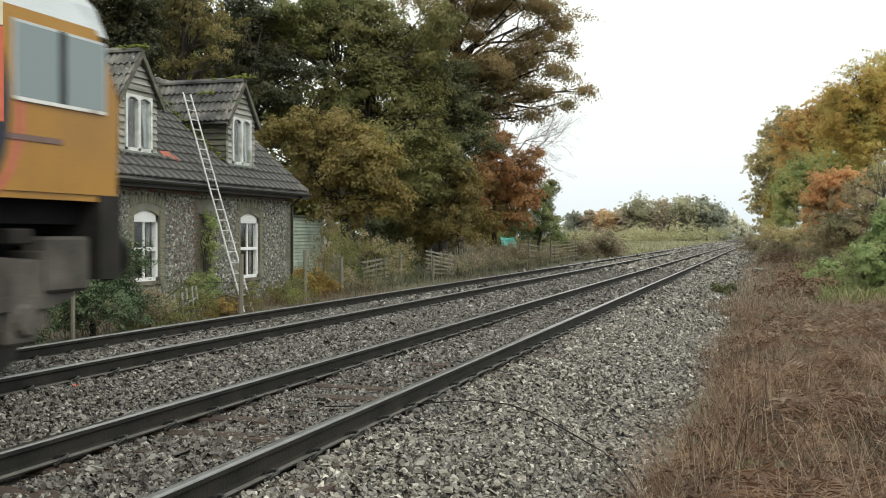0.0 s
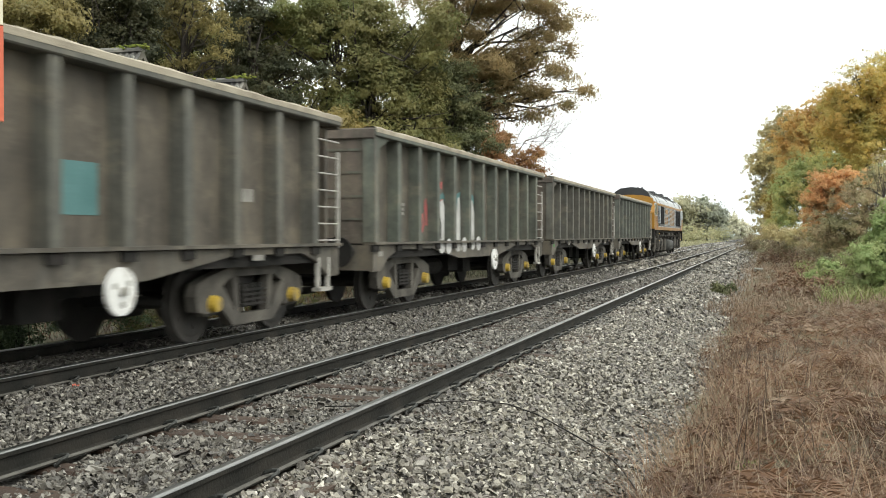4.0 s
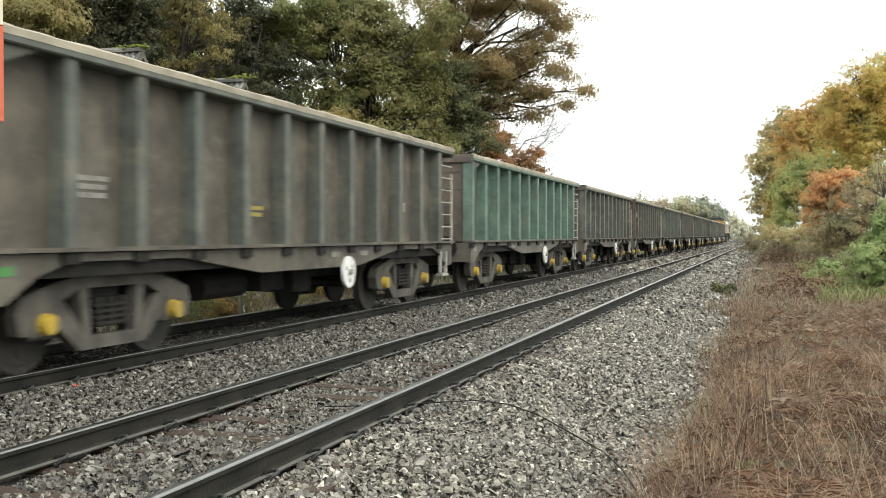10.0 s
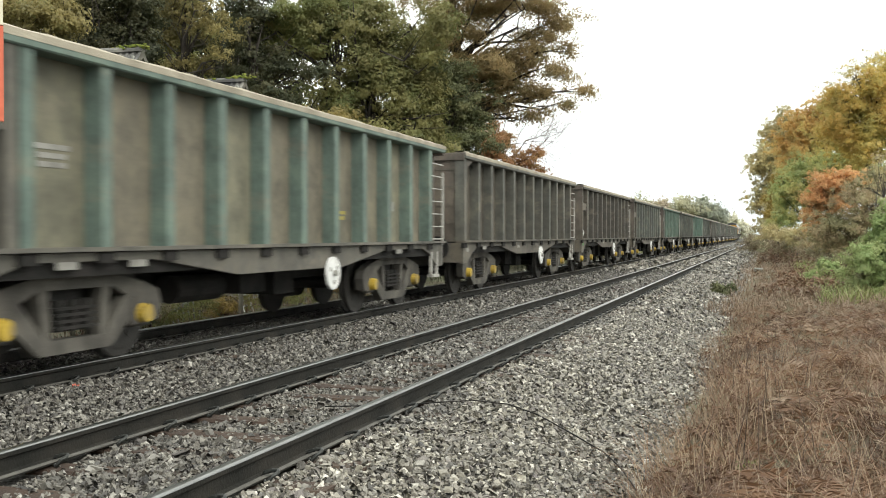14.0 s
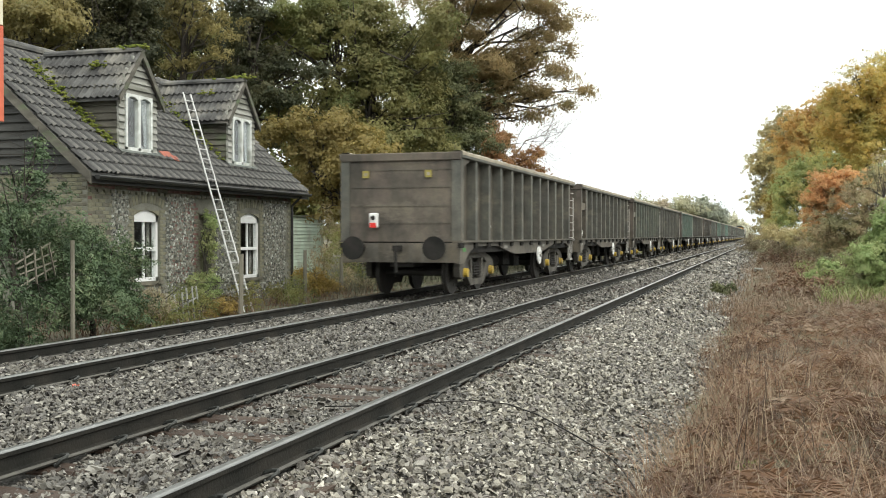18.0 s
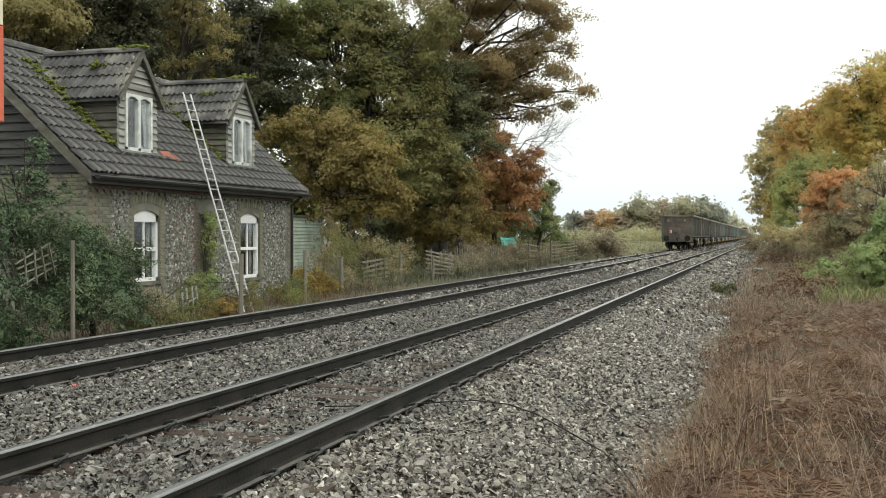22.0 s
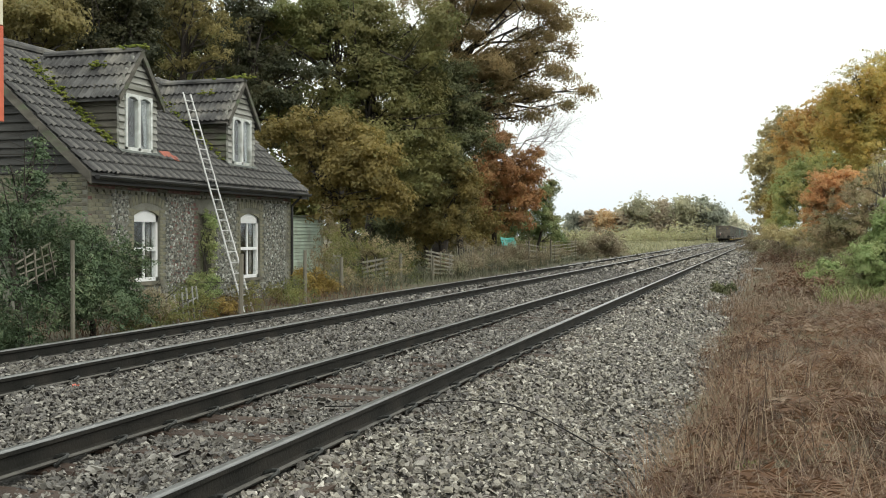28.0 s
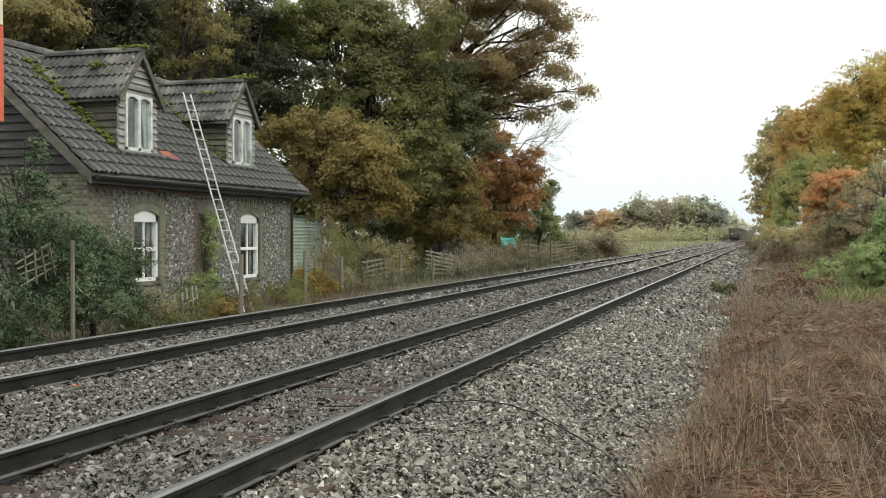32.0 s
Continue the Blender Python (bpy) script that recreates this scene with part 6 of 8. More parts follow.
tree("garden_shrub", "pale yellow-green saplings by the shed", (-14.6, 33.0, -0.3), [(-14.7, 34.0, 1.5, 0.5, 0.9), (-13.9, 33.2, 1.0, 0.5, 0.7), (-14.2, 32.0, 0.5, 0.6, 0.6)], 3600, 0.036, "scrub_leaf", 0.03, 79, 0.22, 20, category="bush", group=G, near=True)


FT = "fence tangle"
tree("garden_shrub", "tangled brown and green brambles on the fence", (-11.7, 30.6, -0.3), [(-11.9, 31.9, 0.5, 0.6, 0.6), (-11.8, 33.2, 0.35, 0.6, 0.55), (-12.2, 34.1, 0.7, 0.6, 0.5), (-11.4, 29.0, -0.05, 0.5, 0.25), (-11.5, 27.6, 0.1, 0.5, 0.4), (-12.0, 31.0, 0.9, 0.5, 0.5)], 7000, 0.032, "scrub_leaf", 0.02, 111, 0.18, 26, category="bush", group=FT, twigs=9, near=True)
tree("garden_shrub", "dry russet bramble over the broken fence", (-11.8, 40.5, -0.3), [(-11.8, 39.9, 0.3, 0.7, 0.5), (-11.8, 42.0, 0.35, 0.8, 0.55), (-11.9, 44.0, 0.4, 0.8, 0.55), (-11.8, 46.5, 0.4, 0.9, 0.5), (-11.9, 49.0, 0.4, 0.9, 0.5), (-12.4, 43.0, 0.9, 0.7, 0.5)], 11000, 0.036, "bramble_leaf", 0.02, 112, 0.2, 26, category="bush", group=FT, twigs=9, near=True)


def blades(n, x0, x1, y0, y1, h0, h1, width, material, name, label, seed, density=1.0):
    """Arching dead stalks and blades, three segments each."""
    r = np.random.default_rng(seed)
    y = y0 + (y1 - y0) * r.random(n) ** 1.5
    lo = x0 + (0.16 * np.sin(y * 0.7) + 0.1 * np.sin(y * 2.3)) * np.minimum(1, y / 15)
    hi = np.minimum(x1, 0.14 * y + 0.7) if x1 > 0 else x1
    x = lo + (hi - lo) * r.random(n) ** 1.1
    z = ground_height(x, y) - 0.03
    h = r.uniform(h0, h1, n)
    a = r.uniform(0, 2 * np.pi, n)
    lean = r.uniform(0.2, 1.3, n) * h * density
    dx, dy = np.cos(a) * lean, np.sin(a) * lean
    wx, wy = -np.sin(a) * width, np.cos(a) * width
    rows = []
    for f, g, w in ((0, 0, 1), (0.35, 0.55, 0.8), (0.75, 0.9, 0.5), (1.0, 0.85, 0.08)):
        c = np.stack([x + dx * f, y + dy * f, z + h * g], -1)
        k = np.stack([wx * w, wy * w, np.zeros(n)], -1)
        rows += [c - k, c + k]
    v = np.stack(rows, 1)
    f = np.array([(0, 1, 3, 2), (2, 3, 5, 4), (4, 5, 7, 6)])
    ob = tagged(new(name, data_from(name, v.reshape(-1, 3), (np.arange(n)[:, None, None] * 8 + f[None]).reshape(-1, 4), M[material])), label, "grass", "", "stuff")
    return ob


blades(6500, -0.72, 4.5, 5.5, 24, 0.1, 0.36, 0.003, "bracken", "dry_grass", "tangled brown dead grass on the verge", 81, 2.2)
blades(1100, -0.74, -0.1, 5.5, 26, 0.15, 0.5, 0.0026, "bracken", "edge_stalks", "bent brown stalks along the edge of the ballast", 97, 1.5)
blades(380, -0.74, -0.15, 5.5, 18, 0.25, 0.55, 0.0022, "straw", "edge_straw", "pale bent straw at the edge of the ballast", 98, 0.9)
blades(900, -0.68, 1.6, 5.5, 15, 0.25, 0.6, 0.0021, "straw", "straw_stalks", "pale straw-coloured stalks arching out of the bracken", 91, 1.2)
blades(11000, -0.75, 4.5, 5.5, 24, 0.03, 0.16, 0.0026, "bracken", "flattened_grass", "matted rust-brown dead stalks lying on the verge", 90, 4.0)
blades(9000, -1.1, 5.5, 24, 120, 0.15, 0.45, 0.009, "hazed_bracken", "dry_grass_far", "dead brown grass further along the verge, paled for haze", 82)
blades(5000, 1.4, 5.0, 26, 60, 0.2, 0.5, 0.012, "verge_grass", "green_grass", "green grass below the bushes", 83)
blades(5500, -13.5, -10.6, 26.5, 75, 0.15, 0.7, 0.006, "weed", "fence_grass", "dry grass and weeds along the garden fence", 84, 1.5)
blades(1500, -12.2, -9.5, 13.5, 28, 0.12, 0.5, 0.0045, "bracken", "dead_weeds", "thin brown dead weed stalks before the cottage", 94)
blades(9000, -40, -8.8, 75, 240, 0.3, 0.8, 0.04, "field_blade", "field_grass", "rough yellow-green grass beside the far track", 85)


def fern(n, y0, y1, l0, l1, up, seed, power=1.4, x0=-0.5):
    """Dead bracken fronds: a drooping midrib with two rows of tapering leaflets, heaped in uneven mounds."""
    r = np.random.default_rng(seed)
    y = y0 + (y1 - y0) * r.random(n) ** power
    lo = x0 + (0.16 * np.sin(y * 0.7) + 0.1 * np.sin(y * 2.3)) * np.minimum(1, y / 15)
    x = lo + (0.14 * y + 0.7 - lo) * r.random(n)
    heap = 0.5 + 0.25 * np.sin(x * 3.1 + y * 1.3) + 0.25 * np.sin(y * 2.1 - x * 1.7 + 1)
    base = np.stack([x, y, ground_height(x, y) + up * heap * r.random(n)], -1)
    a = r.uniform(0, 2 * np.pi, n)
    fwd = np.stack([np.cos(a), np.sin(a), np.zeros(n)], -1)
    roll = r.normal(0, 0.5, n)
    side = np.stack([-np.sin(a) * np.cos(roll), np.cos(a) * np.cos(roll), np.sin(roll)], -1)
    ln = r.uniform(l0, l1, n)
    rise = r.uniform(0.0, 0.75, n)
    sag = rise + r.uniform(-0.1, 0.45, n)

    def rib(s):
        return base + fwd * (ln * s * 0.9)[:, None] + np.array((0, 0, 1.0)) * (ln * (rise * s - sag * s * s))[:, None]
    quads = []
    for s0, s1 in ((0, 0.4), (0.4, 0.75), (0.75, 1.0)):
        w = side * 0.003
        quads.append(np.stack([rib(s0) - w, rib(s0) + w, rib(s1) + w * 0.6, rib(s1) - w * 0.6], 1))
    for s in np.linspace(0.2, 0.97, 14):
        root = rib(s)
        for sg in (-1, 1):
            k = (0.34 * ln * (1 - s) ** 0.8 + 0.015) * r.uniform(0.7, 1.15, n)
            tip = root + side * (sg * k)[:, None] + fwd * (k * r.uniform(0.1, 0.6, n))[:, None] - np.array((0, 0, 1.0)) * (k * r.uniform(0, 0.5, n))[:, None]
            mid = root * 0.6 + tip * 0.4
            w = fwd * (ln * 0.009)[:, None] + np.array((0, 0, 1.0)) * (ln * r.normal(0, 0.012, n))[:, None]
            quads.append(np.stack([root, mid - w, tip, mid + w], 1))
    v = np.concatenate(quads)
    return v.reshape(-1, 3), np.arange(len(v) * 4).reshape(-1, 4)


bk = thing("dead_bracken", "collapsed rust-brown dead bracken covering the verge", "bracken", "", "stuff")
child("fronds", data_from("fronds", *fern(2300, 5.5, 22, 0.22, 0.55, 0.36, 86), M["bracken"]), bk)
child("fronds", data_from("fronds", *fern(420, 6.5, 26, 0.35, 0.7, 0.3, 92, 1.2, 0.1), M["pale_bracken"]), bk, "bleached pale fronds")
child("fronds", data_from("fronds", *fern(1500, 18, 60, 0.3, 0.7, 0.3, 93, 1.2), M["hazed_bracken"]), bk)
VF = [(1.0 + 1.2 * (k % 4), 30 + 3.0 * k, -0.1, 1.3, 0.3) for k in range(30)]
child("fronds", data_from("fronds", *leaf_cloud(VF, 20000, 0.05, 0.3, 24, 87), M["bracken"]), bk)
st = thing("dock_stems", "thin dark upright dead stems in the bracken", "stems", "", "stuff")
r = np.random.default_rng(88)
pieces = []
for k in range(44):
    y = r.uniform(6.0, 16)
    x = r.uniform(-0.45, 0.07 * y)
    z = float(ground_height(x, y))
    h = r.uniform(0.3, 0.75)
    pieces.append(tube_arrays([(x, y, z), (x + r.normal(0, 0.04), y, z + h * 0.5), (x + r.normal(0, 0.1), y + r.normal(0, 0.1), z + h)], [0.004, 0.0035, 0.0015], 4))
v, q = merge(pieces)
child("stems", data_from("stems", v, q, M["twig"], True), st)
tree("dark_clump", "dark ivy clump on the ballast edge", (-1.27, 31.8, -0.5), [(-1.2, 31.8, -0.3, 0.42, 0.18)], 5000, 0.032, "dark_leaf", 0.02, 89, 0.1, 20, category="plant")

stone = thing("loose_stone", "pale grey block lying in the bracken", "stone")
part("block", boxed(-0.55, -0.1, 52.3, 52.7, -0.45, -0.25, bevel=0.04), M["pale_board"], stone)
tree("weeds", "small fresh green weed in the bracken", (-0.14, 7.63, -0.4), [(-0.14, 7.63, -0.3, 0.06, 0.05)], 40, 0.012, "olive_leaf", 0.003, 95, 0.05, 10, category="weeds")

# ---- fences, shed and garden clutter ----
FG = "garden fence"


def post(x, y, h, w=0.05, tilt=0.0):
    p = tagged(new("fence_post", None), "weathered grey wooden fence post", "post", FG)
    p.matrix_basis = pose(x, y, -0.45, 0, tilt, 0)
    part("post_shaft", rodded((0, 0, 0), (0, 0, h + 0.45), w, w * 0.9, n=8), M["grey_wood"], p)


for x, y, h, w, t in ((-9.35, 12.5, 1.25, 0.034, 0), (-9.9, 18.45, 0.95, 0.05, 1), (-11.0, 23.85, 0.95, 0.05, 0), (-11.3, 26.9, 0.72, 0.06, 0), (-11.5, 32.4, 0.72, 0.06, 0), (-11.4, 35.5, 0.6, 0.05, 2), (-11.5, 38.2, 0.6, 0.05, -2), (-11.6, 43.3, 0.8, 0.05, 0), (-11.3, 51.0, 1.05, 0.055, 0), (-11.5, 57.5, 1.1, 0.06, 0)):
    post(x, y, h, w, t)


def hurdle(x, y0, y1, z0, z1, rails, pales, tilt=0.0, thin=1.0, paint="grey_wood", label="weathered wooden hurdle panel in the fence"):
    hd = thing("garden_fence", label, "fence", FG)
    m = Matrix.Translation((x, (y0 + y1) / 2, z0)) @ Matrix.Rotation(radians(tilt), 4, "X")
    half = (y1 - y0) / 2
    for k in range(rails):
        z = (z1 - z0) * (k + 0.5) / rails
        bm = boxed(-0.012, 0.012, -half, half, z - 0.03 * thin, z + 0.03 * thin, m=m @ pose(0, 0, 0, rng.normal(0, 0.8 if thin > 0.9 else 3)))
        part("fence_rail", bm, M[paint], hd)
    for k in range(pales):
        y = -half + 2 * half * (k + 0.5) / pales
        h = (z1 - z0) * rng.uniform(0.9, 1.08)
        bm = boxed(0.013, 0.035, y - 0.03 * thin, y + 0.03 * thin, -0.05, h, m=m @ pose(0, 0, 0, rng.normal(0, 1.5 if thin > 0.9 else 5)))
        part("pale", bm, M[paint], hd)


hurdle(-11.5, 29.0, 31.2, -0.25, 0.62, 6, 3, 2)
hurdle(-11.5, 35.0, 38.4, -0.15, 0.72, 6, 3, -4)
hurdle(-11.6, 38.8, 41.8, -0.3, 0.85, 1, 9, 0, label="row of rough upright pales in the fence")
hurdle(-11.5, 44.0, 47.2, -0.2, 0.8, 2, 10, 3, label="row of rough upright pales in the fence")
hurdle(-11.6, 51.2, 56.8, -0.2, 0.9, 4, 7, -2)
hurdle(-11.5, 57.8, 66.0, -0.1, 1.05, 6, 6, label="grey slatted wooden pallet fence")
hurdle(-9.78, 11.95, 12.75, 0.7, 1.15, 4, 4, 16, thin=0.28, label="leaning broken trellis panel in the laurel")
hurdle(-10.3, 16.35, 17.6, -0.25, 0.3, 1, 7, 9, thin=0.42, paint="pale_board", label="broken grey-white picket panel leaning by the wall")
hurdle(-17, 50, 58, -0.3, 1.2, 2, 40, 0, label="grey picket fence at the back of the garden")

shed = thing("garden_shed", "pale green corrugated shed behind the cottage", "shed")
part("shed_wall", boxed(-21.4, -19.05, 39.85, 43.1, -0.35, 2.1), M["shed"], shed)
for k in range(16):
    part("shed_board", prismed([(-19.05, -0.3 + 0.15 * k), (-19.0, -0.29 + 0.15 * k), (-19.03, -0.155 + 0.15 * k), (-19.05, -0.155 + 0.15 * k)], "y", 39.85, 43.1), M["shed"], shed)
part("shed_roof", boxed(-21.6, -18.9, 39.7, 43.25, 2.1, 2.18), M["weatherboard"], shed)
for y in (39.9, 43.05):
    part("corner_post", boxed(-19.06, -18.98, y - 0.05, y + 0.05, -0.35, 2.1), M["shed"], shed)

tarp = thing("tarpaulin", "turquoise tarpaulin sheet over the garden fence", "tarpaulin")
gy, gz = np.meshgrid(np.linspace(0, 3.0, 14), np.linspace(0, 0.42, 7))
v = np.stack([-12.2 + 0.12 * np.sin(gy * 3) * np.cos(gz * 6) - 0.3 * gz, 49.2 + gy, 0.72 + gz * 1.25 - 0.05 * np.sin(gy * 0.9) + 0.02 * np.sin(gy * 4)], -1).reshape(-1, 3)
idx = np.arange(98).reshape(7, 14)
q = np.stack([idx[:-1, :-1], idx[:-1, 1:], idx[1:, 1:], idx[1:, :-1]], -1).reshape(-1, 4)
ob = child("sheet", data_from("sheet", v, q, M["tarp"], True), tarp)
ob.modifiers.new("thick", "SOLIDIFY").thickness = 0.01

# ---- the train ----
TX, TZ = -7.22, 0.06
HL, HW = 6.5, 1.32
FLOOR, TOP, INSET = 1.13, 2.96, 0.2


def wheel_mesh(name, r):
    """A wheelset: axle and two flanged wheels, about its own centre."""
    bm = bmesh.new()
    rod(bm, (-1.0, 0, 0), (1.0, 0, 0), 0.08, n=8)
    for s in (-1, 1):
        rod(bm, (s * 0.69, 0, 0), (s * 0.72, 0, 0), r + 0.03, n=28)
        rod(bm, (s * 0.72, 0, 0), (s * 0.79, 0, 0), r, n=28)
        rod(bm, (s * 0.79, 0, 0), (s * 0.795, 0, 0), r * 0.86, r * 0.8, n=28)
        rod(bm, (s * 0.79, 0, 0), (s * 0.86, 0, 0), r * 0.34, r * 0.26, n=14)
        for k in range(5):
            a = 2 * math.pi * k / 5
            rod(bm, (s * 0.78, math.cos(a) * r * 0.58, math.sin(a) * r * 0.58), (s * 0.803, math.cos(a) * r * 0.58, math.sin(a) * r * 0.58), r * 0.1, n=8)
    me = bpy.data.meshes.new(name)
    bm.to_mesh(me)
    bm.free()
    me.materials.append(M["wheel"])
    return me


WHEEL = wheel_mesh("wheelset", 0.46)
LOCO_WHEEL = wheel_mesh("loco_wheelset", 0.53)
SPIN = {0.46: [], 0.53: []}


def wheelset(parent, data, r, y):
    ob = child("wheelset", data, parent, "worn steel wheels on their axle")
    ob.matrix_parent_inverse = Matrix.Translation((0, y, r))
    SPIN[r].append(ob)
    return ob


def bogie(parent, y):
    """A cast two-axle bogie: two side frames with springs and yellow axle ends."""
    b = child("bogie", None, parent, "dusty cast steel freight bogie")
    for s in (-1, 1):
        x0, x1 = (0.92, 1.06) if s > 0 else (-1.06, -0.92)
        bm = bmesh.new()
        prism(bm, [(y - 1.42, 0.56), (y - 1.36, 0.7), (y - 1.1, 0.78), (y - 0.6, 0.88), (y + 0.6, 0.88), (y + 1.1, 0.78), (y + 1.36, 0.7), (y + 1.42, 0.56), (y + 1.36, 0.38),
                   (y + 1.22, 0.36), (y + 1.2, 0.58), (y + 0.88, 0.62), (y + 0.56, 0.76), (y - 0.56, 0.76), (y - 0.88, 0.62), (y - 1.2, 0.58), (y - 1.22, 0.36), (y - 1.36, 0.38)], "x", x0, x1)
        prism(bm, [(y - 0.92, 0.66), (y - 0.78, 0.66), (y - 0.44, 0.3), (y + 0.44, 0.3), (y + 0.78, 0.66), (y + 0.92, 0.66), (y + 0.86, 0.42), (y + 0.54, 0.17), (y - 0.54, 0.17), (y - 0.86, 0.42)], "x", x0 + 0.004, x1 - 0.004)
        for k in (-1, 1):
            prism(bm, [(y + k * 0.36, 0.3), (y + k * 0.46, 0.3), (y + k * 0.54, 0.77), (y + k * 0.4, 0.77)], "x", x0 + 0.01, x1 - 0.01)
            box(bm, x0, x1, y + k * 1.05 - 0.17, y + k * 1.05 + 0.17, 0.32, 0.64, bevel=0.03)
        part("side_frame", bm, M["bogie"], b)
        bm = bmesh.new()
        for k in range(-2, 3):
            for z in (0.4, 0.46, 0.52, 0.58):
                box(bm, x0 + 0.03, x1 + 0.0 * s, y - 0.3 + 0.012 * k, y + 0.3 + 0.012 * k, z - 0.012, z + 0.014) if k == 0 else None
        for k in (-0.2, 0.0, 0.2):
            rod(bm, ((x0 + x1) / 2, y + k, 0.37), ((x0 + x1) / 2, y + k, 0.66), 0.07, n=10)
        part("spring_nest", bm, M["under"], b)
        for k in (-1, 1):
            xo = x1 if s > 0 else x0
            part("axle_end", rodded((xo, y + k * 1.05, 0.46), (xo + s * 0.09, y + k * 1.05, 0.46), 0.105, 0.09, n=14), M["axle_yellow"], b, "yellow axle bearing cap")
    part("bolster", boxed(-0.92, 0.92, y - 0.25, y + 0.25, 0.5, 0.9), M["under"], b)
    return b


def wagon(kind):
    """A bogie box wagon with ribbed sides; kind 1 has a recess with brake gear at its rear."""
    w = thing("box_wagon", "dusty brown bogie box wagon with ribbed steel sides", "wagon", "wagons of the train")
    P = M["wagon"]
    for s in (-1, 1):
        xo, xi = s * HW, s * (HW - INSET)
        lo, hi = min(xi, xi - s * 0.02), max(xi, xi - s * 0.02)
        rear = -HL + (0.95 if kind and s > 0 else 0.02)
        for k in range(11):
            ya, yb = -HL + 0.09 + (2 * HL - 0.93) * k / 11, -HL + 0.09 + (2 * HL - 0.93) * (k + 1) / 11
            part("side_panel", boxed(lo, hi, max(rear, ya if k else -HL), yb, FLOOR, TOP - 0.02), P, w)
        part("top_rail", boxed(min(xi - s * 0.03, xo + s * 0.03), max(xi - s * 0.03, xo + s * 0.03), -HL, HL, TOP - 0.13, TOP, bevel=0.015), M["wagon_rib"], w)
        part("rim_face", boxed(min(xo + s * 0.03, xo + s * 0.034), max(xo + s * 0.03, xo + s * 0.034), -HL, HL, TOP - 0.065, TOP), M["rim_dust"], w, "pale stone dust along the rim")
        ny = 80
        yy = np.linspace(-HL + 0.02, HL - 0.02, ny)
        lump = 0.022 + 0.018 * np.abs(np.sin(yy * 1.9 + s)) * np.abs(np.sin(yy * 5.3)) + rng.uniform(0, 0.012, ny)
        ring = [(xi - s * 0.02, 0 * lump), (xi + s * 0.03, lump), (xo - s * 0.02, lump * 0.8), (xo + s * 0.028, 0 * lump)]
        v = np.stack([np.stack([np.full(ny, a), yy, TOP + h], -1) for a, h in ring], 1).reshape(-1, 3)
        q = [(i * 4 + j, i * 4 + j + 1, i * 4 + j + 5, i * 4 + j + 4) for i in range(ny - 1) for j in range(3)]
        child("rim_dust", data_from("rim_dust", v, q, M["rim_dust"]), w, "pale stone dust heaped on the top rail")
        part("bottom_lip", boxed(min(xi, xo + s * 0.03), max(xi, xo + s * 0.03), -HL, HL, FLOOR - 0.02, FLOOR + 0.02), P, w)
        for k in range(12):
            y = -HL + 0.09 + (2 * HL - 0.93) * k / 11
            wd = 0.085 if 0 < k < 11 else 0.1
            if kind and s > 0 and k == 0:
                wd = 0.07
            rb = prismed([(xi, y - wd), (xo - s * 0.012, y - wd * 0.95), (xo, y - wd * 0.8), (xo, y + wd * 0.8), (xo - s * 0.012, y + wd * 0.95), (xi, y + wd)], "z", FLOOR + 0.02, TOP - 0.12)
            part("rib", rb, M["wagon_rib"], w)
        # end bay with the ladder
        part("ladder_bay", boxed(min(xi - s * 0.2, xi - s * 0.18), max(xi - s * 0.2, xi - s * 0.18), HL - 0.76, HL - 0.02, FLOOR, TOP - 0.02), P, w)
        part("corner_post", boxed(min(xi - s * 0.2, xi), max(xi - s * 0.2, xi), HL - 0.1, HL, FLOOR, TOP - 0.12), P, w)
        lad = child("ladder", None, w)
        for k in range(7):
            z = FLOOR + 0.06 + 0.235 * k
            part("rung", rodded((xo - s * 0.03, HL - 0.72, z), (xo - s * 0.03, HL + 0.0, z), 0.012, n=6), M["rung"], lad)
        part("stile", boxed(min(xo - s * 0.05, xo - s * 0.01), max(xo - s * 0.05, xo - s * 0.01), HL - 0.05, HL + 0.0, FLOOR - 0.05, TOP - 0.5), M["rung"], lad)
        # sole bar, deep in the middle and arched over the bogies
        pts = [(-HL, FLOOR - 0.03), (HL, FLOOR - 0.03), (HL, 0.68), (HL - 0.35, 0.68), (HL - 0.75, 0.9), (HL - 1.2, 1.02), (HL - 3.1, 1.02), (HL - 4.9, 0.8), (-HL + 4.9, 0.8),
               (-HL + 3.1, 1.02), (-HL + 1.2, 1.02), (-HL + 0.75, 0.9), (-HL + 0.35, 0.68), (-HL, 0.68)]
        part("sole_bar", prismed(pts, "x", min(xo - s * 0.1, xo - s * 0.04), max(xo - s * 0.1, xo - s * 0.04)), P, w)
        for k in range(12):
            y = -HL + 0.09 + (2 * HL - 0.93) * k / 11
            part("bracket", prismed([(xo, y - 0.12), (xo, y + 0.12), (xo - s * 0.06, y + 0.12), (xo - s * 0.06, y - 0.12)], "z", FLOOR - 0.13, FLOOR - 0.03), M["under"], w)
        gx = (min(xi, xo - s * 0.02), max(xi, xo - s * 0.02))
        if not (kind and s > 0):
            part("gusset", prismed([(-HL + 0.1, TOP - 0.13), (-HL + 0.75, TOP - 0.13), (-HL + 0.5, TOP - 0.22), (-HL + 0.28, TOP - 0.3), (-HL + 0.2, TOP - 0.55), (-HL + 0.1, TOP - 0.75)], "x", *gx), M["wagon_rib"], w)
        st = bmesh.new()
        for yy in (HL - 0.68, HL - 0.34):
            box(st, min(xo - s * 0.08, xo - s * 0.03), max(xo - s * 0.08, xo - s * 0.03), yy - 0.03, yy + 0.03, 0.5, 0.95)
        box(st, min(xo - s * 0.12, xo), max(xo - s * 0.12, xo), HL - 0.71, HL - 0.31, 0.48, 0.53)
        part("step", st, M["rung"], w)
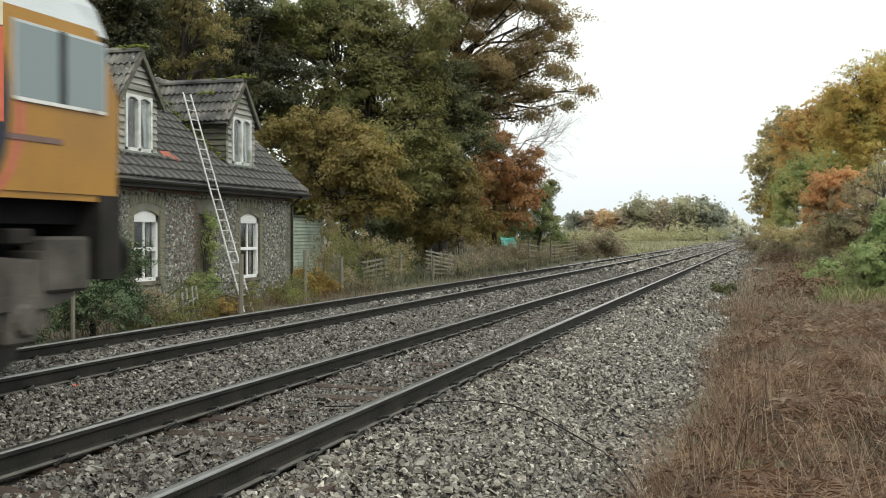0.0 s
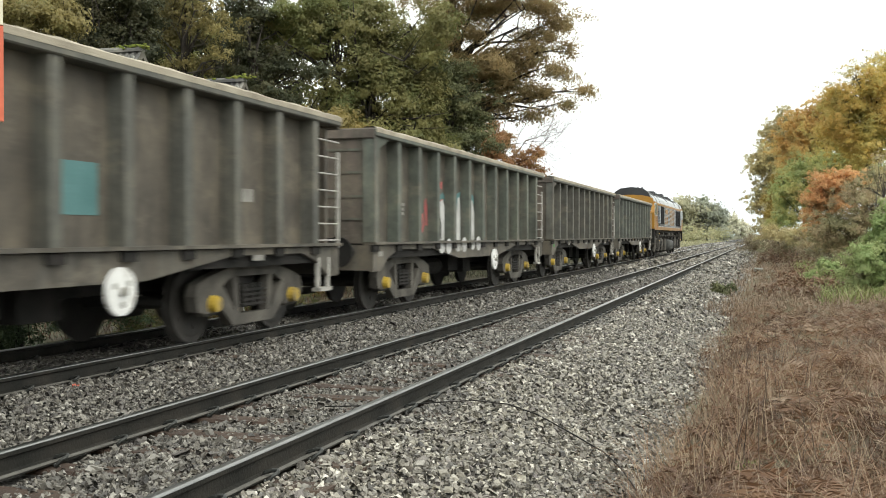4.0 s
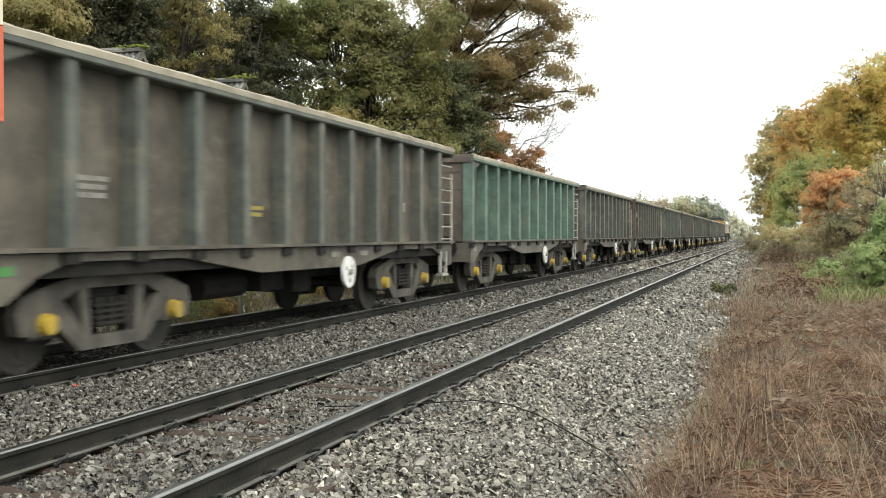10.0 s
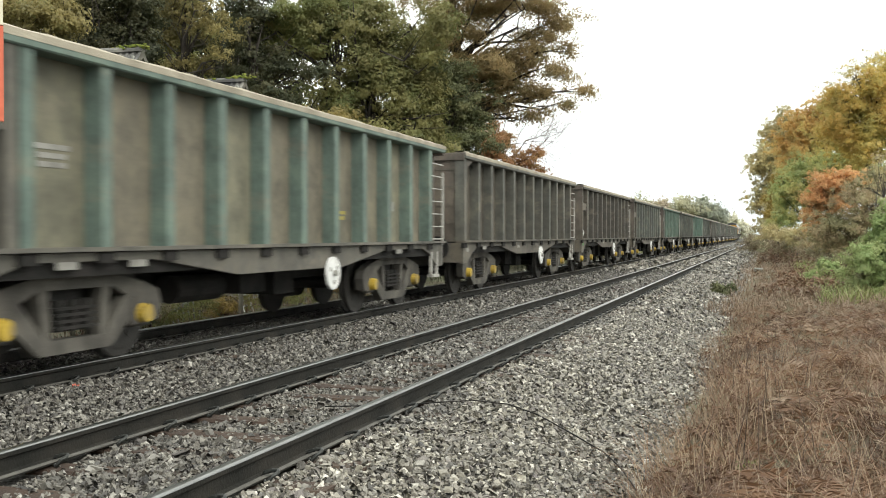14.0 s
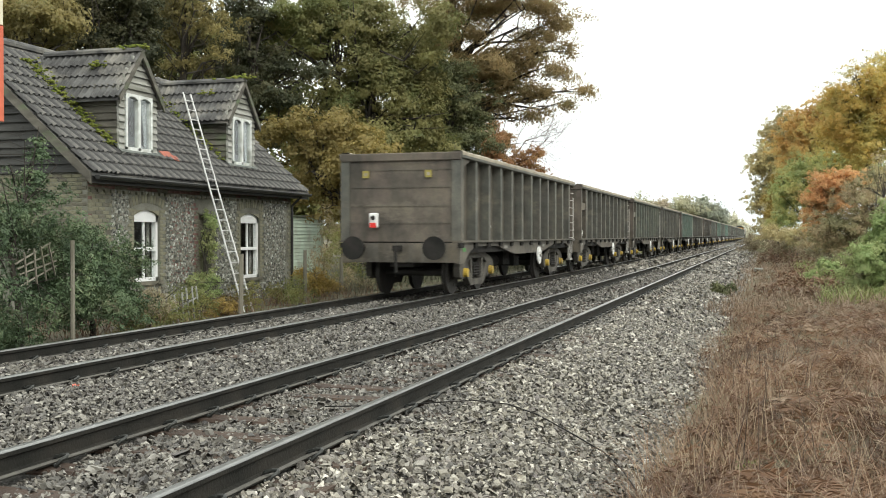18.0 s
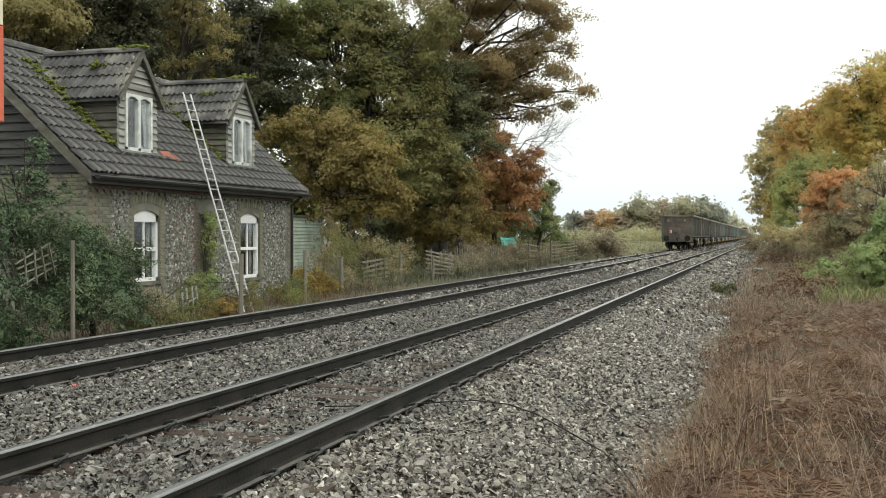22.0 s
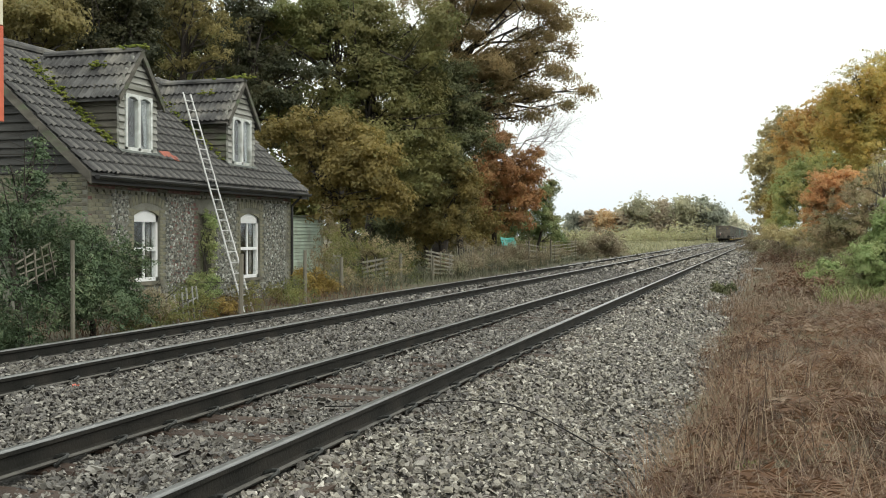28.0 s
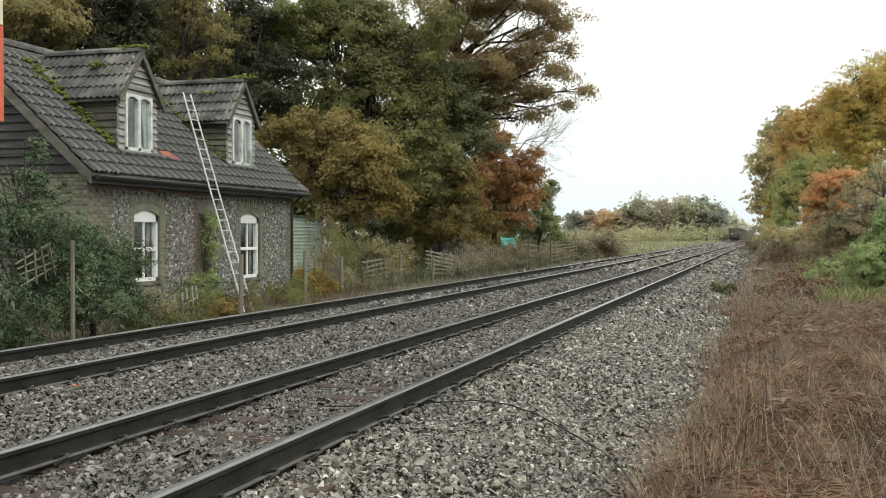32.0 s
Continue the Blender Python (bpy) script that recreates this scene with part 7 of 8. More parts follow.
        disc = bmesh.new()
        rod(disc, (xo - s * 0.02, 1.1, 0.72), (xo + s * 0.02, 1.1, 0.72), 0.235, n=26)
        hw = part("brake_wheel", disc, M["disc_white"], w, "white brake handwheel disc")
        part("wheel_boss", rodded((xo + s * 0.02, 1.1, 0.72), (xo + s * 0.07, 1.1, 0.72), 0.045, n=10), M["mark_pale"], hw)
        for a in (0.6, 2.7, 4.8):
            part("wheel_hole", rodded((xo + s * 0.018, 1.1 + 0.13 * math.cos(a), 0.72 + 0.13 * math.sin(a)), (xo + s * 0.024, 1.1 + 0.13 * math.cos(a), 0.72 + 0.13 * math.sin(a)), 0.035, n=8), M["mark_pale"], hw)
    for e in (-1, 1):
        ye = e * HL
        part("end_wall", boxed(-HW + 0.12, HW - 0.12 - (0.2 if e > 0 else 0), min(ye - e * 0.06, ye - e * 0.02), max(ye - e * 0.06, ye - e * 0.02), FLOOR, TOP - 0.05), P, w)
        part("end_rail", boxed(-HW, HW, min(ye - e * 0.1, ye + e * 0.03), max(ye - e * 0.1, ye + e * 0.03), TOP - 0.17, TOP - 0.002, bevel=0.015), P, w)
        for z in (1.5, 1.86, 2.24, 2.6):
            part("end_ridge", boxed(-HW + 0.15, HW - 0.2, min(ye - e * 0.021, ye - e * 0.008), max(ye - e * 0.021, ye - e * 0.008), z, z + 0.04), P, w)
        if e < 0:
            for s in (-1, 1):
                part("corner_post", boxed(min(s * HW, s * (HW - 0.14)), max(s * HW, s * (HW - 0.14)), -HL, -HL + 0.1, FLOOR, TOP - 0.17), P, w)
        part("headstock", boxed(-HW + 0.03, HW - 0.03, min(ye - e * 0.2, ye), max(ye - e * 0.2, ye), 0.7, FLOOR - 0.03), P, w)
        for s in (-1, 1):
            bf = bmesh.new()
            rod(bf, (s * 0.87, ye, 1.0), (s * 0.87, ye + e * 0.4, 1.0), 0.11, n=12)
            rod(bf, (s * 0.87, ye + e * 0.4, 1.0), (s * 0.87, ye + e * 0.45, 1.0), 0.24, n=18)
            part("buffer", bf, M["under"], w)
        hk = bmesh.new()
        box(hk, -0.05, 0.05, min(ye, ye + e * 0.35), max(ye, ye + e * 0.35), 0.93, 1.05)
        rod(hk, (0.0, ye + e * 0.3, 0.98), (0.05, ye + e * 0.36, 0.5), 0.035)
        part("coupling", hk, M["under"], w)
    part("floor", boxed(-HW + 0.1, HW - 0.1, -HL + 0.05, HL - 0.05, FLOOR - 0.25, FLOOR), M["under"], w)
    part("centre_sill", boxed(-0.25, 0.25, -HL + 0.1, HL - 0.1, 0.6, FLOOR - 0.25), M["under"], w)
    tank = bmesh.new()
    rod(tank, (0.5, -1.9, 0.62), (0.5, -0.8, 0.62), 0.17, n=12)
    box(tank, 0.2, 0.8, 0.3, 0.9, 0.45, 0.9)
    box(tank, -0.7, 0.7, -0.5, 0.2, 0.5, 0.85)
    part("brake_gear", tank, M["under"], w)
    n1, n2 = 22, 7
    ly, lx = np.meshgrid(np.linspace(-HL + 0.15, HL - 0.15, n1), np.linspace(-HW + 0.235, HW - 0.235, n2), indexing="ij")
    lz = 2.72 + 0.25 * (1 - (lx / 1.25) ** 2) * (1 - (ly / HL) ** 4) + 0.06 * np.sin(ly * 2.1 + lx * 3)
    idx = np.arange(n1 * n2).reshape(n1, n2)
    q = np.stack([idx[:-1, :-1], idx[1:, :-1], idx[1:, 1:], idx[:-1, 1:]], -1).reshape(-1, 4)
    child("stone_load", data_from("stone_load", np.stack([lx, ly, lz], -1).reshape(-1, 3), q, M["load"], True), w, "buff crushed stone load")
    if kind:
        y0, x = -HL, HW
        part("recess_back", boxed(HW - 0.45, HW - 0.42, y0 + 0.06, y0 + 0.95, FLOOR, TOP - 0.15), M["wagon"], w)
        part("recess_top", boxed(HW - 0.42, HW - 0.02, y0 + 0.1, y0 + 0.95, 2.12, 2.35), M["wagon"], w, "pale cross member above the recess")
        part("recess_post", boxed(HW - 0.42, HW, y0 + 0.9, y0 + 1.05, FLOOR + 0.02, TOP - 0.12), M["wagon"], w)
        part("brake_box", boxed(HW - 0.4, HW - 0.12, y0 + 0.25, y0 + 0.75, 1.5, 1.95), M["under"], w)
        hb = bmesh.new()
        for k in range(8):
            a0, a1 = math.pi * 2 * k / 8, math.pi * 2 * (k + 1) / 8
            rod(hb, (HW - 0.08, y0 + 0.5 + 0.2 * math.cos(a0), 1.35 + 0.1 * math.sin(a0)), (HW - 0.08, y0 + 0.5 + 0.2 * math.cos(a1), 1.35 + 0.1 * math.sin(a1)), 0.018, n=5)
        part("brake_handle", hb, M["disc_white"], w, "white painted brake handle")
    for y in (-HL + 2.17, HL - 2.17):
        bogie(w, y)
        for k in (-1.05, 1.05):
            wheelset(w, WHEEL, 0.46, y + k)
    return w


def panel_y(k):
    """The middle of a side bay, counted from the rear."""
    return -HL + 0.09 + (2 * HL - 0.93) * (k + 0.5) / 11


def marking(w, bay, z, wide, high, material, dy=0.0, rows=1):
    """Painted panel or lines of small lettering, as plain bars on the bay."""
    x = HW - INSET + 0.002
    for k in range(rows):
        zz = z - k * high * 1.6
        wd = wide * (1.0 if k == 0 else 0.8)
        part("marking", boxed(x, x + 0.004, panel_y(bay) + dy - wd / 2, panel_y(bay) + dy + wd / 2, zz - high / 2, zz + high / 2), M[material], w)


def scrawl(w, bay, z, wide, high, material, seed):
    """Sprayed strokes over a bay, drawn as rounded bars."""
    r = np.random.default_rng(seed)
    x = HW - INSET + 0.002
    for k in range(7):
        yy, zz = panel_y(bay) + r.uniform(-0.4, 0.4) * wide, z + r.uniform(-0.4, 0.4) * high
        a = r.uniform(0, 3.14)
        ln = r.uniform(0.25, 0.5) * min(wide, high)
        bm = rodded((x + 0.002, yy - ln * math.cos(a), zz - ln * math.sin(a)), (x + 0.002, yy + ln * math.cos(a), zz + ln * math.sin(a)), 0.05 * min(1.5, wide), n=6)
        for vtx in bm.verts:
            vtx.co.x = x + (vtx.co.x - x) * 0.06 - 0.0002 * k
        part("spray_mark", bm, M[material], w, "faded sprayed paint")


BROWN, DARK, GREEN, GREY, OLIVE, BUFF, TEAL = (0.1, 0.085, 0.067), (0.072, 0.063, 0.053), (0.07, 0.145, 0.11), (0.105, 0.1, 0.085), (0.085, 0.105, 0.082), (0.18, 0.18, 0.122), (0.045, 0.088, 0.068)
RIBS = {BROWN: (0.095, 0.1, 0.088), DARK: (0.07, 0.068, 0.06), GREEN: (0.115, 0.19, 0.155), GREY: (0.11, 0.128, 0.115), OLIVE: (0.1, 0.12, 0.1), BUFF: (0.115, 0.165, 0.14), TEAL: (0.1, 0.11, 0.096)}
BAYS = {BROWN: (0.11, 0.095, 0.074), DARK: (0.08, 0.068, 0.056), GREEN: (0.08, 0.13, 0.095), GREY: (0.1, 0.088, 0.072), OLIVE: (0.115, 0.1, 0.08), BUFF: (0.17, 0.15, 0.11), TEAL: (0.1, 0.085, 0.068)}
# kind and paint of each wagon, from the locomotive back
CONSIST = [(0, TEAL), (0, BROWN), (0, OLIVE), (0, BROWN), (1, OLIVE), (0, BROWN), (0, GREY), (1, BROWN), (0, GREY), (0, GREEN),
           (0, GREY), (1, GREEN), (1, GREY), (1, DARK), (0, BROWN), (1, BUFF), (0, BROWN), (1, OLIVE), (1, BROWN), (0, BROWN)]
proto = [wagon(0), wagon(1)]
used = [False, False]
WAGONS = []
LABEL = {BROWN: "dusty brown bogie box wagon with ribbed steel sides", DARK: "dark brown grimy bogie box wagon with ribbed sides",
         GREEN: "faded green bogie box wagon with ribbed steel sides", GREY: "grey-brown bogie box wagon with streaked ribbed sides", OLIVE: "dull olive bogie box wagon under brown dust", BUFF: "buff and olive bogie box wagon with faded teal ribs", TEAL: "dark green and brown bogie box wagon with worn ribs"}
bases = {0: [o for o in proto[0].children_recursive if o.name.startswith("wheelset")], 1: [o for o in proto[1].children_recursive if o.name.startswith("wheelset")]}
hue = np.random.default_rng(17)
for i, (k, paint) in enumerate(CONSIST):
    if not used[k]:
        w, used[k] = proto[k], True
    else:
        w = copy_thing(proto[k], pose(0, 0, 0))
        SPIN[0.46] += [o for o in w.children if o.data == WHEEL]
    tagged(w, LABEL[paint])
    for o in w.children_recursive:
        tone = paint
        if o.name.startswith("side_panel"):
            tone = np.array(paint) + (np.array(BAYS[paint]) - np.array(paint)) * hue.random() * (0.6 if paint == TEAL else 1.0)
            tone = tone * hue.uniform(0.82, 1.15)
        elif o.name.startswith(("end_wall", "end_rail", "corner_post")):
            tone = np.array((0.115, 0.088, 0.074))
        elif o.name.startswith(("rib", "top_rail")):
            tone = RIBS[paint]
        elif o.name.startswith(("sole_bar", "headstock", "bottom_lip")):
            tone = np.array(GREY) * 1.05
        elif paint in (BUFF, TEAL, GREEN):
            tone = GREY
        o.color = (*tone, 0.4 if paint in (BUFF, TEAL) or i == 9 else 0.85 if paint in (GREEN, TEAL) else 1.0)
    WAGONS.append(w)
for i, w in enumerate(WAGONS):
    q = np.random.default_rng(200 + i)
    marking(w, 9, 1.75, 0.34, 0.16, "mark_pale")
    marking(w, 1, 2.05 if i % 2 else 1.8, 0.5, 0.05, "mark_pale", rows=3)
    bay = int(q.integers(3, 8))
    if i != 2:
        marking(w, bay, 1.6, 0.45, 0.05, "mark_yellow", rows=2)
    if i % 3 == 0 and i not in (9, 15):
        marking(w, int(q.integers(4, 7)), 1.7, 0.6, 0.5, "mark_teal")
    for k in range(3):
        yk = panel_y(int(q.integers(1, 10)))
        part("sole_mark", boxed(HW - 0.038, HW - 0.034, yk - 0.15, yk + 0.15, 0.95, 1.02), M["mark_pale"], w)
    tagged(part("sole_mark", boxed(HW - 0.038, HW - 0.034, -HL + 0.25, -HL + 0.45, 0.92, 1.0), M["mark_green" if i % 3 == 1 else "mark_pale"], w))
# sprayed marks on a few wagons
for i, bay, z, wide, high, mt, sd in ((2, 3, 1.9, 0.5, 0.5, "mark_red", 6),
                                    (8, 8, 1.5, 0.55, 0.5, "mark_green", 7), (0, 7, 2.45, 0.9, 0.3, "mark_red", 8), (18, 5, 1.5, 0.7, 0.5, "mark_green", 9), (19, 2, 1.6, 0.6, 0.4, "disc_white", 10), (19, 4, 1.5, 0.5, 0.5, "mark_green", 11), (13, 6, 1.8, 0.9, 0.8, "mark_pale", 12)):
    scrawl(WAGONS[i], bay, z, wide, high, mt, sd)


def sprayed(w, bay, shape, material, layer=0, z0=FLOOR + 0.03, high=0.95, x=HW - INSET):
    """A flat sprayed shape on a bay; points run across the bay and up it."""
    wide, y = 0.92, panel_y(bay - 1) - 0.46
    pts = [(y + wide * a, z0 + high * b) for a, b in shape]
    part("sprayed_shape", prismed(pts, "x", x + 0.001, x + 0.003 + 0.001 * layer), M[material], w, "sprayed paint on the side")


for bay, shapes in {
        3: [("spray_red", [(0.55, 0.2), (0.5, 0.45), (0.7, 0.55), (0.8, 0.35), (0.7, 0.15)]), ("spray_red", [(0.8, 0.3), (0.78, 0.8), (0.95, 0.85), (1.0, 0.3)])],
        4: [("spray_red", [(0.0, 0.15), (0.0, 0.82), (0.2, 0.98), (0.24, 0.1)]), ("spray_white", [(0.2, 0), (0.2, 0.85), (0.33, 1.0), (0.5, 0.95), (0.6, 0.78), (0.85, 0.85), (0.98, 0.7), (0.98, 0)]),
            ("mark_teal", [(0.2, 0.98), (0.3, 1.12), (0.5, 1.1), (0.62, 0.92), (0.85, 1.0), (0.98, 0.92), (0.98, 0.82), (0.85, 0.87), (0.6, 0.8), (0.46, 1.0)]), ("under", [(0.55, 0.02), (0.55, 0.4), (0.66, 0.5), (0.74, 0.36), (0.74, 0.02)]), ("spray_red", [(0.52, 1.06), (0.52, 1.2), (0.8, 1.22), (0.8, 1.06)])],
        5: [("spray_white", [(0, 0), (0, 0.7), (0.15, 0.95), (0.35, 0.9), (0.46, 0.55), (0.6, 0.5), (0.7, 0.9), (0.95, 0.95), (1.0, 0.6), (1.0, 0)]), ("mark_teal", [(0.1, 0.97), (0.3, 1.04), (0.48, 0.72), (0.6, 0.68), (0.72, 1.0), (1.0, 1.06), (1.0, 0.97), (0.78, 0.9), (0.66, 0.48), (0.46, 0.44), (0.35, 0.85)]),
            ("spray_red", [(0.36, 1.06), (0.5, 0.9), (0.62, 1.1), (0.5, 1.16)])],
        6: [("spray_white", [(0, 0), (0, 0.6), (0.15, 0.85), (0.5, 0.98), (0.85, 0.88), (1.0, 0.6), (1.0, 0)]), ("mark_teal", [(0.1, 0.86), (0.25, 1.02), (0.55, 1.1), (0.9, 1.0), (1.0, 0.8), (0.85, 0.88), (0.5, 0.98), (0.25, 0.92)]),
            ("under", [(0.35, 0.2), (0.3, 0.5), (0.45, 0.68), (0.62, 0.62), (0.68, 0.4), (0.6, 0.2), (0.48, 0.14)])],
        7: [("spray_white", [(0, 0), (0, 0.5), (0.14, 0.55), (0.14, 0)]), ("mark_teal", [(0.28, 0.1), (0.3, 0.88), (0.75, 0.92), (0.8, 0.05), (0.5, 0.0)]), ("spray_red", [(0.0, 0.62), (0.02, 0.86), (0.2, 0.62)])],
        8: [("load", [(0.1, 0.05), (0.15, 0.5), (0.5, 0.6), (0.6, 0.1)])],
        9: [("mark_green", [(0.1, 0.05), (0.15, 0.4), (0.3, 0.5), (0.5, 0.38), (0.7, 0.52), (0.85, 0.3), (0.8, 0.05), (0.5, 0.12)]), ("broken_tile", [(0.05, 1.05), (0.05, 1.35), (0.45, 1.3), (0.85, 1.38), (0.85, 1.1), (0.45, 1.12)]), ("mark_green", [(0.4, 0.55), (0.42, 0.66), (0.65, 0.66), (0.65, 0.55)])]}.items():
    for layer, (mt, shape) in enumerate(shapes):
        sprayed(WAGONS[2], bay, shape, mt, layer)
    if bay in (4, 5, 6):
        for a in (0.25, 0.75):
            round_off = [(a + 0.2 * math.cos(t), 0.5 + 0.5 * math.sin(t)) for t in np.linspace(0, 2 * math.pi, 13)[:-1]]
            sprayed(WAGONS[2], bay, round_off, "spray_white", 0, 0.84 + 0.02 * bay - 0.04 * a, 0.16 + 0.2 * a, HW - 0.04)
# tail lamp on the last wagon
last = WAGONS[-1]
lamp = bmesh.new()
box(lamp, -0.64, -0.46, -HL - 0.12, -HL - 0.01, 1.42, 1.72, bevel=0.02)
tl = part("tail_lamp", lamp, M["disc_white"], last, "white tail lamp with a red reflector")
part("red_lens", boxed(-0.62, -0.48, -HL - 0.126, -HL - 0.12, 1.42, 1.52), M["tail_red"], tl)
part("dark_lens", rodded((-0.55, -HL - 0.13, 1.62), (-0.55, -HL - 0.12, 1.62), 0.05, n=12), M["under"], tl)
for x in (-0.75, 0.62):
    part("end_marking", boxed(x - 0.07, x + 0.07, -HL - 0.016, -HL - 0.002, 2.45, 2.6), M["mark_yellow"], last)
    part("end_marking", boxed(x - 0.035, x + 0.035, -HL - 0.02, -HL - 0.016, 2.49, 2.555), M["rim_dust"], last)

# ---- the locomotive ----
loco = thing("diesel_locomotive", "blue and orange six-axle diesel locomotive with silver roof edges", "locomotive")
LH, LW = 10.15, 1.32
ZB, ZC = 1.63, 3.1


def skin(name, y0, y1, z0, z1, material, label="", proud=0.0, sides=(-1, 1), parent=None):
    for s in sides:
        a, b = s * (LW - 0.04), s * (LW + proud)
        part(name, boxed(min(a, b), max(a, b), y0, y1, z0, z1), M[material], parent or loco, label)


CAB = 1.5
part("body_core", boxed(-LW + 0.04, LW - 0.04, -LH + CAB, LH - 1.9, ZB, ZC), M["loco_blue"], loco)
skin("body_side", -LH + CAB, LH - 1.9, ZB + 0.16, ZC - 0.12, "loco_blue")
skin("lower_stripe", -LH + CAB, LH - 1.9, ZB, ZB + 0.12, "loco_orange", "", 0.004)
skin("silver_line", -LH + CAB + 1.1, LH - 1.9, ZB + 0.125, ZB + 0.16, "loco_silver", "", 0.006)
skin("upper_stripe", -LH + CAB, LH - 1.9, ZC - 0.12, ZC, "loco_orange", "", 0.004)
# roof: silver shoulders and a dark top
for s in (-1, 1):
    pts = [(s * LW, ZC), (s * (LW - 0.12), ZC + 0.27), (s * (LW - 0.29), ZC + 0.44), (s * (LW - 0.36), ZC + 0.38), (s * (LW - 0.1), ZC)]
    part("roof_shoulder", prismed(pts, "y", -LH + 0.35, LH - 0.45), M["loco_silver"], loco, "silver sloping roof shoulder")
pts = [(-LW + 0.295, ZC + 0.435), (-LW + 0.42, ZC + 0.57), (-0.6, ZC + 0.7), (0.0, ZC + 0.74), (0.6, ZC + 0.7), (LW - 0.42, ZC + 0.57), (LW - 0.295, ZC + 0.435), (LW - 0.34, ZC + 0.3), (-LW + 0.34, ZC + 0.3)]
part("roof_top", prismed(pts, "y", -LH + 0.3, LH - 0.4), M["loco_roof"], loco)
for y in (-6.6, -1.3, 4.3, 7.9):
    pts = [(LW + 0.005, ZC), (LW - 0.11, ZC + 0.29), (LW - 0.41, ZC + 0.59), (LW - 0.44, ZC + 0.56), (LW - 0.1, ZC)]
    for s in (-1, 1):
        part("roof_joint", prismed([(s * a, b) for a, b in pts], "y", y - 0.04, y + 0.04), M["loco_roof"], loco)
for y, h, w in ((-3.0, 0.16, 1.2), (-1.0, 0.1, 1.6), (2.5, 0.2, 1.0), (5.5, 0.12, 1.4)):
    part("roof_hatch", boxed(-0.6, 0.6, y - w / 2, y + w / 2, ZC + 0.68, ZC + 0.72 + h, bevel=0.03), M["loco_roof"], loco)
part("exhaust_stack", boxed(-0.25, 0.25, 0.6, 1.3, ZC + 0.7, ZC + 0.92, bevel=0.02), M["under"], loco)


def louvres(y0, y1):
    for s in (-1, 1):
        panel = part("louvre_panel", boxed(min(s * LW, s * (LW + 0.003)), max(s * LW, s * (LW + 0.003)), y0, y1, ZB + 0.17, ZC - 0.13), M["loco_blue"], loco, "dark blue panel behind bright horizontal slats")
        z = ZB + 0.2
        while z < ZC - 0.16:
            pts = [(s * (LW + 0.003), z), (s * (LW + 0.035), z + 0.012), (s * (LW + 0.035), z + 0.03), (s * (LW + 0.003), z + 0.042)]
            part("slat", prismed(pts, "y", y0, y1), M["loco_silver"], panel)
            z += 0.083


louvres(-4.4, -1.7)
louvres(-1.55, 3.65)
skin("vent_grille", -7.15, -4.5, ZB + 0.3, ZC - 0.14, "loco_grille", "black air intake grille", 0.012)
skin("vent_grille", 4.3, 6.2, ZB + 0.25, ZC - 0.2, "loco_grille", "black air intake grille", 0.012)
skin("vent_grille", 6.4, 8.1, ZB + 0.25, ZC - 0.2, "loco_grille", "black air intake grille", 0.012)


def block(y0, y1, z0, z1, thick, holes=()):
    """One orange letter-like block with its gaps, without lettering."""
    bm = bmesh.new()
    t = thick
    box(bm, LW + 0.004, LW + 0.026, y0, y0 + t, z0, z1)
    box(bm, LW + 0.004, LW + 0.026, y1 - t, y1, z0, z1)
    for a, b in ((z1 - t * 0.8, z1),) + holes:
        box(bm, LW + 0.0045, LW + 0.0265, y0 + t, y1 - t, a, b)
    part("emblem_block", bm, M["loco_orange"], loco, "orange block of the painted emblem")


z0, z1 = ZB + 0.25, ZC - 0.22
for k, hs in enumerate((((z0, z0 + 0.15),), ((z0, z0 + 0.15), (2.2, 2.32)), ((2.2, 2.32),), ((2.15, 2.27),))):
    ya = -0.62 + 0.92 * k
    block(ya, ya + (0.78 if k < 3 else 0.6), z0, z1, 0.2, hs)
for k in range(5):
    ya = -4.05 + 0.43 * k
    block(ya, ya + 0.34, ZB + 0.28, ZB + 0.78, 0.09, ((ZB + 0.28, ZB + 0.36), (ZB + 0.5, ZB + 0.57)))
skin("name_board", -3.7, -2.25, ZB + 0.92, ZB + 1.2, "loco_orange", "plain orange name board", 0.045, (1,))

